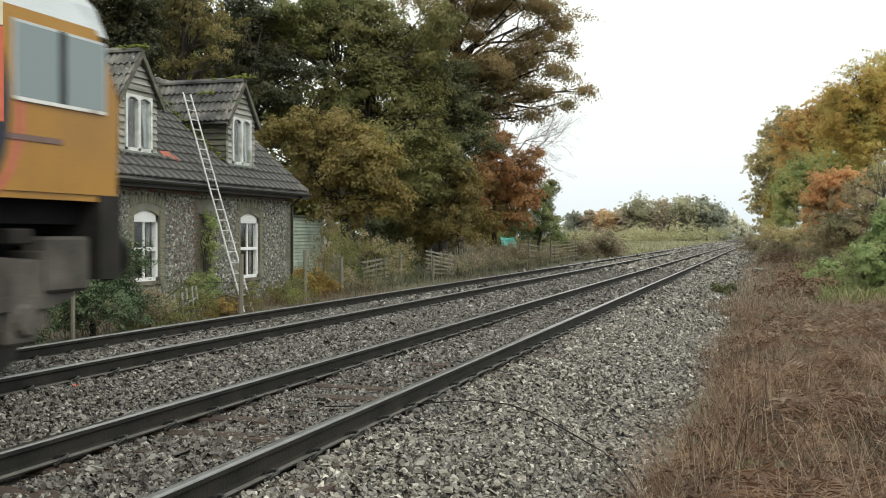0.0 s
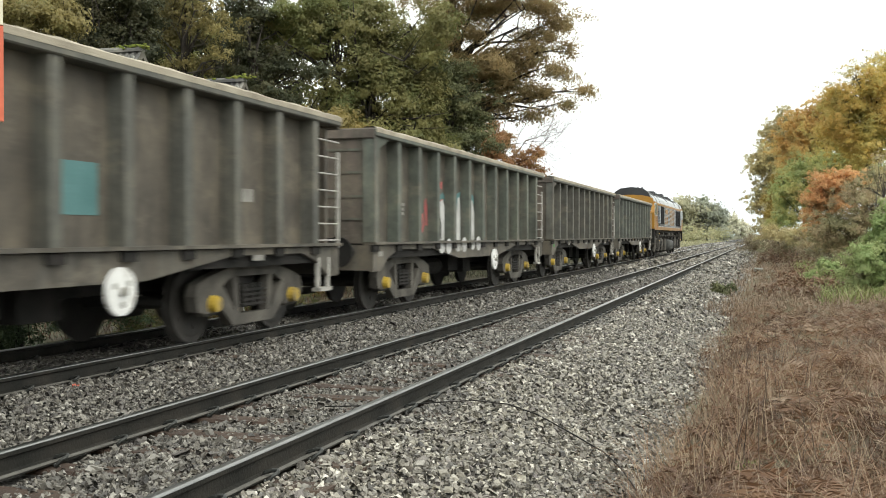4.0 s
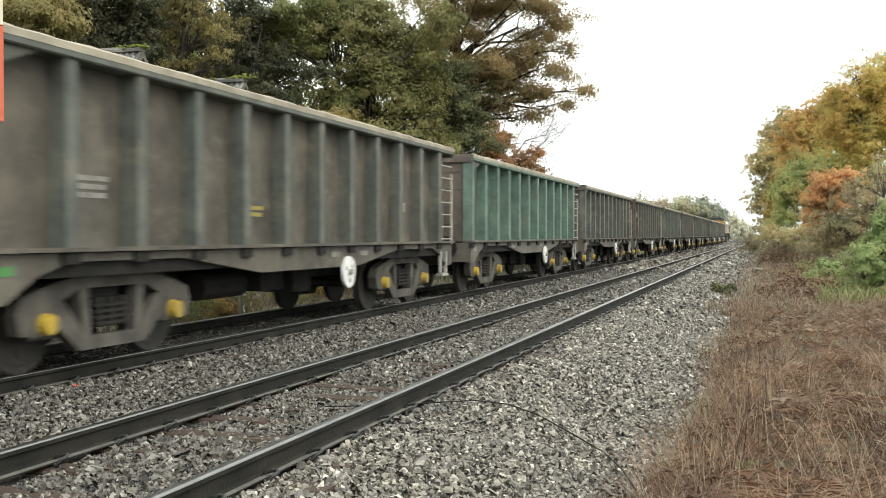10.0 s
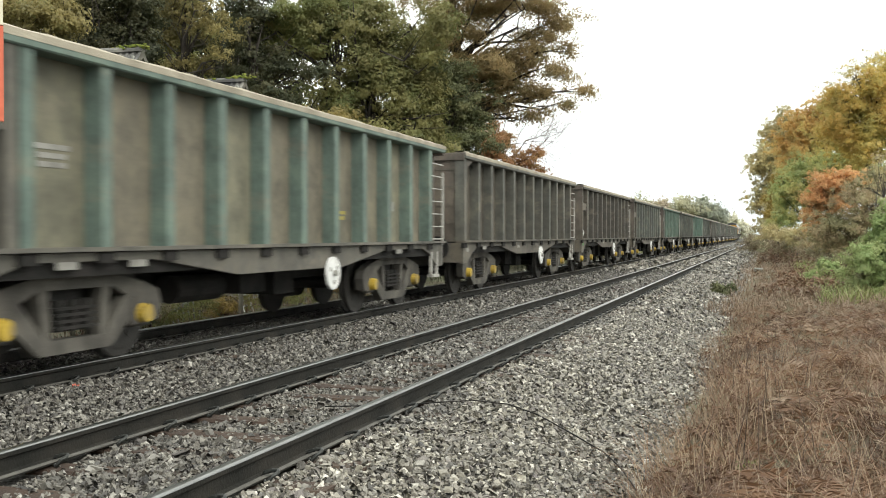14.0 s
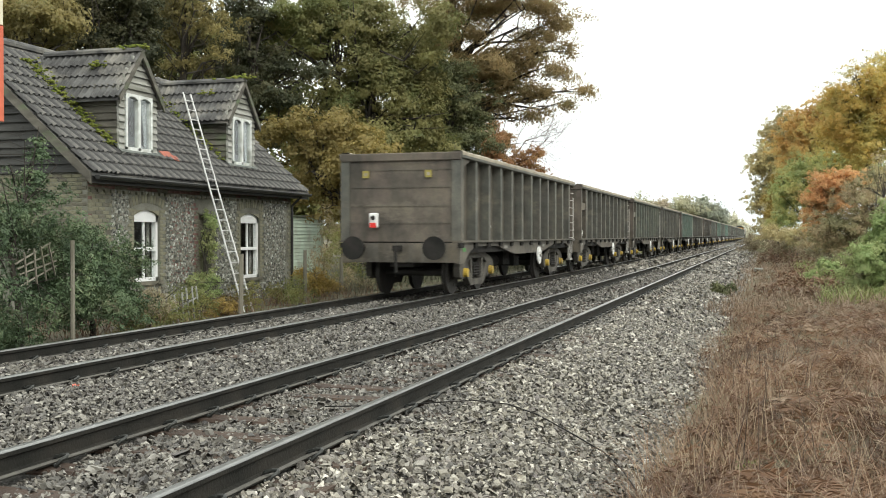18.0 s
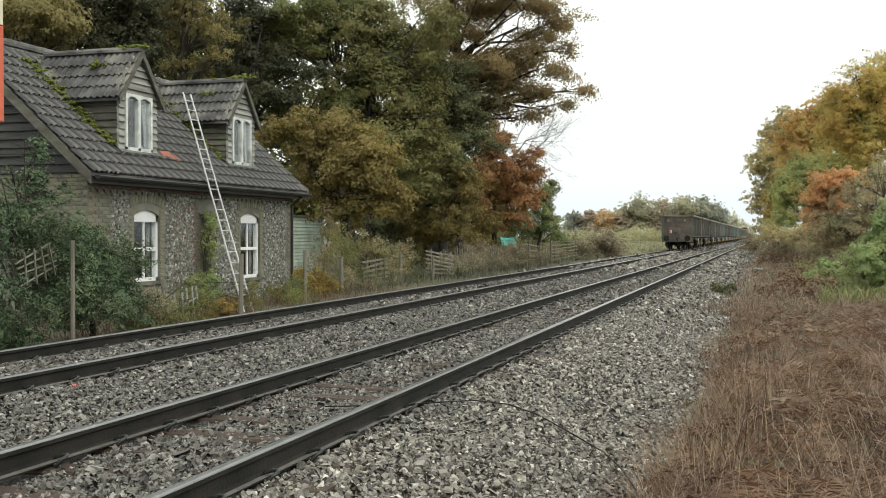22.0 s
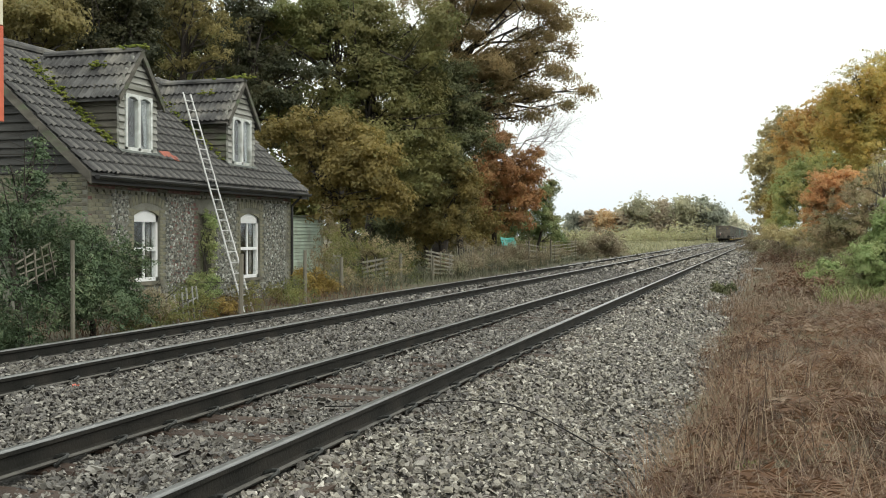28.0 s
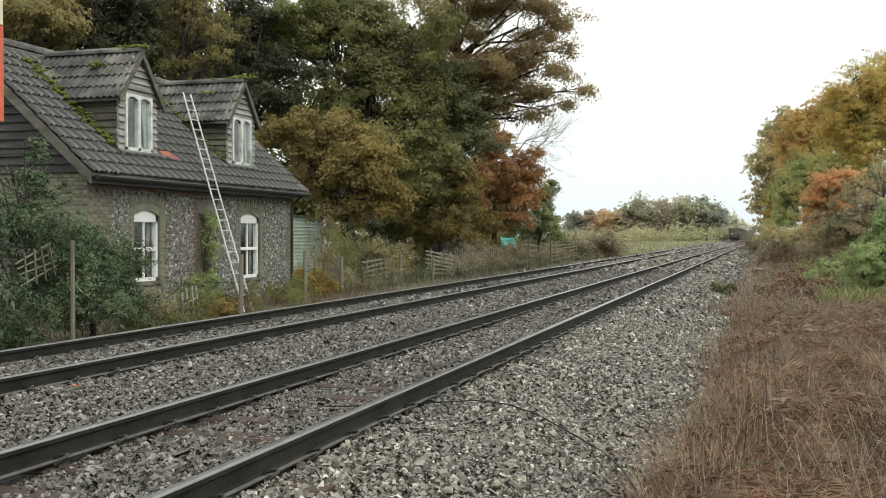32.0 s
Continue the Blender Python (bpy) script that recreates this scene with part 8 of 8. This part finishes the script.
# cabs
for e in (-1, 1):
    ya, yb = e * (LH - (CAB if e < 0 else 1.9)), e * LH
    cab = child("cab", None, loco, "orange driving cab with large side windows")
    nose = [(ya, ZB), (e * (LH - 0.05), ZB), (yb, ZB + 0.9), (e * (LH - 0.35), ZC + 0.05), (ya, ZC + 0.05)]
    part("cab_shell", prismed(nose, "x", -LW, LW), M["loco_orange"], cab)
    roof = [(-LW + 0.1, ZC), (-LW + 0.31, ZC + 0.41), (-LW + 0.42, ZC + 0.6), (-0.6, ZC + 0.79), (0, ZC + 0.87), (0.6, ZC + 0.79), (LW - 0.42, ZC + 0.6), (LW - 0.31, ZC + 0.41), (LW - 0.1, ZC)] if e < 0 else [(-LW, ZC), (-LW + 0.12, ZC + 0.28), (-LW + 0.42, ZC + 0.57), (0, ZC + 0.72), (LW - 0.42, ZC + 0.57), (LW - 0.12, ZC + 0.28), (LW, ZC)]
    if e < 0:
        brow = [(-LW + 0.05, ZC - 0.02), (-LW + 0.13, ZC + 0.22), (-LW + 0.32, ZC + 0.31), (-0.6, ZC + 0.4), (0, ZC + 0.43), (0.6, ZC + 0.4), (LW - 0.32, ZC + 0.31), (LW - 0.13, ZC + 0.22), (LW - 0.05, ZC - 0.02)]
        part("cab_brow", prismed(brow, "y", -LH + 0.25, -LH + 0.4), M["loco_orange"], cab)
    ye = e * (LH - (0.31 if e < 0 else 0.2))
    part("cab_roof", prismed(roof, "y", min(ya, ye), max(ya, ye)), M["loco_roof"] if e < 0 else M["loco_silver"], cab)
    wl0, wl1 = sorted((e * (LH - 0.25), e * (LH - 1.45)))
    skin("window_frame", wl0 - 0.025, wl1 + 0.025, 2.385, 3.045, "loco_silver", "", 0.012, parent=cab)
    mid = (wl0 + wl1) / 2
    skin("window_pillar", mid - 0.045, mid + 0.045, 2.39, 3.04, "under", "", 0.02, parent=cab)
    skin("window_sill", wl0, wl1, 2.375, 2.405, "disc_white", "", 0.024, parent=cab)
    skin("side_window", wl0, mid - 0.03, 2.41, 3.02, "loco_glass", "", 0.016, parent=cab)
    skin("side_window", mid + 0.03, wl1, 2.41, 3.02, "loco_glass", "", 0.016, parent=cab)
    # windscreen, yellow nose and lamps
    ang = math.atan2(0.35, ZC + 0.05 - (ZB + 0.9))
    for s in (-1, 1):
        bm = bmesh.new()
        vs = [bm.verts.new((s * x, e * (LH + 0.012 - (z - ZB - 0.9) * 0.35 / (ZC + 0.05 - ZB - 0.9)), z)) for x, z in ((0.08, ZB + 0.95), (1.12, ZB + 0.95), (1.12, ZC - 0.01), (0.08, ZC - 0.01))]
        vs2 = [bm.verts.new(v.co - Vector((0, e * 0.03, 0))) for v in vs]
        bm.faces.new(vs)
        for i in range(4):
            bm.faces.new((vs[i], vs2[i], vs2[(i + 1) % 4], vs[(i + 1) % 4]))
        bmesh.ops.recalc_face_normals(bm, faces=bm.faces)
        part("windscreen", bm, M["cab_dark"], cab)
        lb = boxed(min(s * 0.6, s * 1.05), max(s * 0.6, s * 1.05), min(yb - e * 0.1, yb + e * 0.02), max(yb - e * 0.1, yb + e * 0.02), ZB + 0.05, ZB + 0.35)
        part("lamp_cluster", lb, M["under"], cab)
        part("headlamp", rodded((s * 0.82, yb + e * 0.02, ZB + 0.2), (s * 0.82, yb + e * 0.05, ZB + 0.2), 0.1, n=12), M["loco_glass"], cab)
    part("nose_panel", boxed(-1.1, 1.1, min(yb - e * 0.06, yb + e * 0.015), max(yb - e * 0.06, yb + e * 0.015), ZB + 0.36, ZB + 0.9), M["loco_yellow"], cab, "yellow warning panel on the cab end")
    part("headstock", boxed(-LW, LW, min(e * (LH - 0.3), e * (LH + 0.02)), max(e * (LH - 0.3), e * (LH + 0.02)), 0.85, ZB), M["under"], cab)
    for s in (-1, 1):
        bf = bmesh.new()
        rod(bf, (s * 0.87, yb, 1.05), (s * 0.87, yb + e * 0.4, 1.05), 0.12, n=12)
        rod(bf, (s * 0.87, yb + e * 0.4, 1.05), (s * 0.87, yb + e * 0.46, 1.05), 0.25, n=18)
        part("buffer", bf, M["under"], loco)
    # door bay with grab rails
    yd = e * (LH - (2.45 if e < 0 else 2.2))
    for dy in (-0.38, 0.38):
        for s in (-1, 1):
            hr = bmesh.new()
            rod(hr, (s * (LW + 0.05), yd + dy, ZB + 0.32), (s * (LW + 0.05), yd + dy, ZC - 0.15), 0.022, n=6)
            for z in (ZB + 0.36, ZC - 0.2):
                rod(hr, (s * LW, yd + dy, z), (s * (LW + 0.05), yd + dy, z), 0.02, n=5)
            part("grab_rail", hr, M["loco_silver"], loco)
    steps = bmesh.new()
    for z in (0.55, 0.95, 1.35):
        for s in (-1, 1):
            box(steps, min(s * (LW - 0.2), s * (LW + 0.03)), max(s * (LW - 0.2), s * (LW + 0.03)), yd - 0.32, yd + 0.32, z - 0.02, z + 0.02)
    part("cab_steps", steps, M["bogie"], loco)
    for s in (-1, 1):
        for dy in (-0.36, 0.36):
            part("step_hanger", rodded((s * (LW - 0.04), yd + dy, 0.55), (s * (LW - 0.04), yd + dy, ZB), 0.022, n=6), M["bogie"], loco)
        for z in (0.95, 1.35):
            a, b = sorted((s * (LW + 0.032), s * (LW + 0.04)))
            part("step_edge", boxed(a, b, yd - 0.3, yd + 0.3, z - 0.015, z + 0.022), M["loco_yellow"], loco, "yellow painted step edge")
        a, b = sorted((s * (LW - 0.03), s * (LW + 0.011)))
        for dy in (-0.33, 0.33):
            part("door_gap", boxed(a, b, yd + dy - 0.008, yd + dy + 0.008, ZB + 0.16, ZC - 0.13), M["loco_grille"], loco)
        for z in (1.95, 2.55):
            part("door_handle", boxed(min(s * LW, s * (LW + 0.03)), max(s * LW, s * (LW + 0.03)), yd - 0.26, yd - 0.1, z, z + 0.1), M["loco_grille"], loco, "black recessed door handle")
        a, b = sorted((s * (LW - 0.03), s * (LW + 0.006)))
        part("warning_label", boxed(a, b, yd - 0.26, yd - 0.06, ZB + 0.18, ZB + 0.42), M["mark_yellow"], loco, "small yellow warning label")
# curved edge of the orange livery behind the rear cab
for s in (-1, 1):
    x0, x1 = sorted((s * (LW - 0.02), s * (LW + 0.008)))
    pts = [(-LH + CAB - 0.02, ZB + 0.12), (-LH + CAB + 0.75, ZB + 0.12)] + [(-LH + CAB + 0.75 - 0.6 * math.cos(a), 2.36 + 0.68 * math.sin(a)) for a in np.linspace(-1.45, 1.45, 11)] + [(-LH + CAB + 0.75, ZC), (-LH + CAB - 0.02, ZC)]
    part("livery_curve", prismed(pts, "x", x0, x1), M["loco_orange"], loco)

# blue door bay running into the front cab, with its curved edge and red line
for s in (-1, 1):
    bow = [(LH - 1.93 + 0.42 * math.cos(a), 2.3 + 0.72 * math.sin(a)) for a in np.linspace(-1.45, 1.45, 11)]
    x0, x1 = sorted((s * (LW - 0.02), s * (LW + 0.006)))
    part("livery_curve", prismed([(LH - 1.95, ZB + 0.13)] + bow + [(LH - 1.95, ZC - 0.02)], "x", x0, x1), M["loco_blue"], loco, "dark blue curved edge of the front door bay")
    rim = [(LH - 1.93 + 0.5 * math.cos(a), 2.3 + 0.74 * math.sin(a)) for a in np.linspace(-1.3, 0.1, 8)]
    rim += [(LH - 1.93 + 0.6 * math.cos(a), 2.3 + 0.78 * math.sin(a)) for a in np.linspace(0.1, -1.3, 8)]
    part("livery_line", prismed(rim, "x", x0, x1), M["mark_red"], loco, "red line along the front livery curve")
    brace = [(s * (LW + 0.01), ZC), (s * (LW - 0.11), ZC + 0.28), (s * (LW - 0.29), ZC + 0.455), (s * (LW - 0.33), ZC + 0.43), (s * (LW - 0.1), ZC)]
    for y in (-LH + 1.6, LH - 1.95):
        part("roof_pillar", prismed(brace, "y", y - 0.06, y + 0.06), M["loco_roof"], loco, "dark pillar over the cab joint")

# red line inside the livery curve, a dull swoosh on the cab and horns on the roof
for s in (-1, 1):
    ring = [(-LH + CAB + 0.62 - 0.72 * math.cos(a), 2.36 + 0.78 * math.sin(a)) for a in np.linspace(-1.35, -0.2, 8)]
    inner = [(-LH + CAB + 0.62 - 0.64 * math.cos(a), 2.36 + 0.72 * math.sin(a)) for a in np.linspace(-0.2, -1.35, 8)]
    x0, x1 = sorted((s * (LW + 0.004), s * (LW + 0.012)))
    outer = [(-LH + CAB + 0.62 - 1.0 * math.cos(a), 2.36 + 0.74 * math.sin(a)) for a in np.linspace(0.15, 1.2, 8)]
    outer += [(-LH + CAB + 0.62 - 0.86 * math.cos(a), 2.36 + 0.74 * math.sin(a)) for a in np.linspace(1.2, 0.15, 8)]
    part("livery_line", prismed(outer, "x", x0, x1), M["loco_blue"], loco, "dark blue outer line of the livery curve")
    part("livery_line", prismed(ring + inner, "x", x0, x1), M["mark_red"], loco, "red line along the livery curve")
    for y0, y1, z in ((-9.35, -8.55, 2.05), (-9.2, -8.9, 2.2), (8.6, 9.3, 2.05)):
        part("cab_emblem", boxed(x0, x1, y0, y1, z, z + 0.05), M["emblem"], loco, "small dull mauve emblem bar")
for y in (-7.75, 8.1):
    hb = bmesh.new()
    for k in (-0.12, 0.12):
        rod(hb, (0.3 + k, y, ZC + 0.86), (0.3 + k, y - 0.45, ZC + 0.86), 0.03, 0.07, n=8)
        rod(hb, (0.3 + k, y, ZC + 0.62), (0.3 + k, y, ZC + 0.88), 0.03, n=6)
    part("horn", hb, M["under"], loco)
for y in np.arange(-6.0, 6.6, 1.15):
    part("roof_fitting", boxed(0.5, 0.82, y, y + 0.5, ZC + 0.58, ZC + 0.72, bevel=0.02), M["loco_roof"], loco)

# underframe
part("solebar", boxed(-LW + 0.22, LW - 0.22, -LH + 0.3, LH - 0.3, 1.36, ZB), M["loco_grille"], loco)
for s in (-1, 1):
    part("frame_edge", boxed(min(s * (LW - 0.1), s * (LW - 0.02)), max(s * (LW - 0.1), s * (LW - 0.02)), -LH + 0.05, LH - 0.05, ZB - 0.06, ZB - 0.001), M["loco_orange"], loco)
part("underframe", boxed(-0.85, 0.85, -LH + 0.5, LH - 0.5, 0.62, 1.36), M["loco_grille"], loco, "black equipment under the body")
tank_edge = [(1.3 * math.copysign(abs(math.cos(a)) ** 0.45, math.cos(a)), 0.62 + 0.43 * math.copysign(abs(math.sin(a)) ** 0.6, math.sin(a))) for a in np.linspace(0, 2 * math.pi, 25)[:-1]]
part("fuel_tank", prismed(tank_edge, "y", -1.8, 2.95), M["tank"], loco, "grey underslung fuel tank with oil stains", True)
for y in (-1.75, 2.85):
    part("tank_band", prismed([(a * 1.012, 0.62 + (b - 0.62) * 1.02) for a, b in tank_edge], "y", y, y + 0.06), M["under"], loco)
part("equipment_box", boxed(-1.22, 1.22, -2.9, -1.95, 0.32, 1.05, bevel=0.02), M["bogie"], loco)
for y in (-0.5, 2.0):
    for s in (-1, 1):
        part("air_reservoir", rodded((s * 1.1, y, 1.32), (s * 1.1, y + 1.1, 1.32), 0.14, n=14), M["bogie"], loco)
pp = bmesh.new()
for s in (-1, 1):
    rod(pp, (s * 1.25, -6.5, 1.22), (s * 1.25, 5.5, 1.2), 0.03)
    rod(pp, (s * 1.22, -3.0, 1.42), (s * 1.22, 4.5, 1.42), 0.025)
    rod(pp, (s * 1.18, -8.6, 1.52), (s * 1.18, 8.4, 1.5), 0.02)
    for y in np.arange(-8.5, 8.6, 0.62):
        rod(pp, (s * 1.16, y, 1.62), (s * 1.16, y + 0.12 * math.sin(y * 3), 1.0), 0.022, n=6)
        box(pp, s * 1.13 - 0.06, s * 1.13 + 0.06, y + 0.15, y + 0.27, 1.42, 1.56)
part("pipework", pp, M["under"], loco)
gear = np.random.default_rng(44)
for k in range(34):
    y = -9.4 + 18.8 * k / 33 + gear.uniform(-0.15, 0.15)
    z, h, wd = gear.uniform(0.95, 1.2), gear.uniform(0.1, 0.3), gear.uniform(0.12, 0.4)
    for s in (-1, 1):
        part("equipment_box" if k % 3 else "air_valve", boxed(min(s * 0.85, s * 1.2), max(s * 0.85, s * 1.2), y - wd / 2, y + wd / 2, z, z + h, bevel=0.015), M["bogie" if k % 2 else "under"], loco)
for yc in (-6.5, 6.9):
    bg = child("bogie", None, loco, "grey fabricated six-wheel bogie frame")
    for s in (-1, 1):
        x0, x1 = sorted((s * 1.02, s * 1.2))
        fr = bmesh.new()
        prism(fr, [(yc - 2.75, 0.72), (yc - 2.6, 1.02), (yc - 1.2, 1.12), (yc - 0.9, 0.95), (yc + 0.9, 0.95), (yc + 1.2, 1.12), (yc + 2.6, 1.02), (yc + 2.75, 0.72),
                   (yc + 2.4, 0.62), (yc + 1.4, 0.62), (yc + 1.25, 0.74), (yc + 0.6, 0.74), (yc + 0.45, 0.6), (yc - 0.45, 0.6), (yc - 0.6, 0.74), (yc - 1.25, 0.74), (yc - 1.4, 0.62), (yc - 2.4, 0.62)], "x", x0, x1)
        part("side_frame", fr, M["bogie"], bg)
        for k in (-2.05, 0.0, 2.05):
            ab = bmesh.new()
            box(ab, x0, x1 + 0.0, yc + k - 0.2, yc + k + 0.2, 0.32, 0.74, bevel=0.03)
            xo = s * 1.2
            rod(ab, (xo, yc + k, 0.53), (xo + s * 0.06, yc + k, 0.53), 0.15, 0.12, n=12)
            for d in (-0.3, 0.3):
                rod(ab, (s * 1.1, yc + k + d, 0.45), (s * 1.1, yc + k + d, 0.8), 0.08, n=8)
            part("axle_box", ab, M["bogie"], bg)
        for k in (-1.05, 1.05):
            part("damper", rodded((s * 1.22, yc + k - 0.25, 0.5), (s * 1.22, yc + k + 0.2, 0.9), 0.06, n=8), M["under"], bg)
        part("sandbox", boxed(min(s * 0.95, s * 1.25), max(s * 0.95, s * 1.25), yc - 2.9 if yc < 0 else yc + 2.3, yc - 2.3 if yc < 0 else yc + 2.9, 0.75, 1.25, bevel=0.03), M["bogie"], bg)
    for k in (-2.05, 0.0, 2.05):
        wheelset(loco, LOCO_WHEEL, 0.53, yc + k)
    part("bogie_beam", boxed(-1.0, 1.0, yc - 2.4, yc + 2.4, 0.6, 0.9), M["under"], bg)


# ---- what moves ----
GAIT = [(0, -13.1), (2, 21.95), (6, 92.64), (9, 145.94), (13, 217.2), (18, 306.9), (25, 429.1), (32, 545.7)]
PITCH_WAGON = 14.4


def motions():
    for i, w in enumerate(WAGONS):
        walk(w, [(t, pose(TX, s - HL - PITCH_WAGON * i, TZ)) for t, s in GAIT])
    walk(loco, [(t, pose(TX, s + 1.4 + LH, TZ)) for t, s in GAIT])
    # wheels turn with the distance run; alike wheels share one set of keys
    n = 32 * FPS
    tt = np.arange(n + 1) / FPS
    run = np.interp(tt, [g[0] for g in GAIT], [g[1] for g in GAIT])
    for r, sets in SPIN.items():
        first = sets[0]
        walk(first, [(float(t), pose(0, 0, 0, -math.degrees(s / r) % 360)) for t, s in zip(tt, run)])
        for ob in sets[1:]:
            ob.rotation_mode = "QUATERNION"
            keys = ob.animation_data_create()
            keys.action = first.animation_data.action
            keys.action_slot = first.animation_data.action_slot


motions()
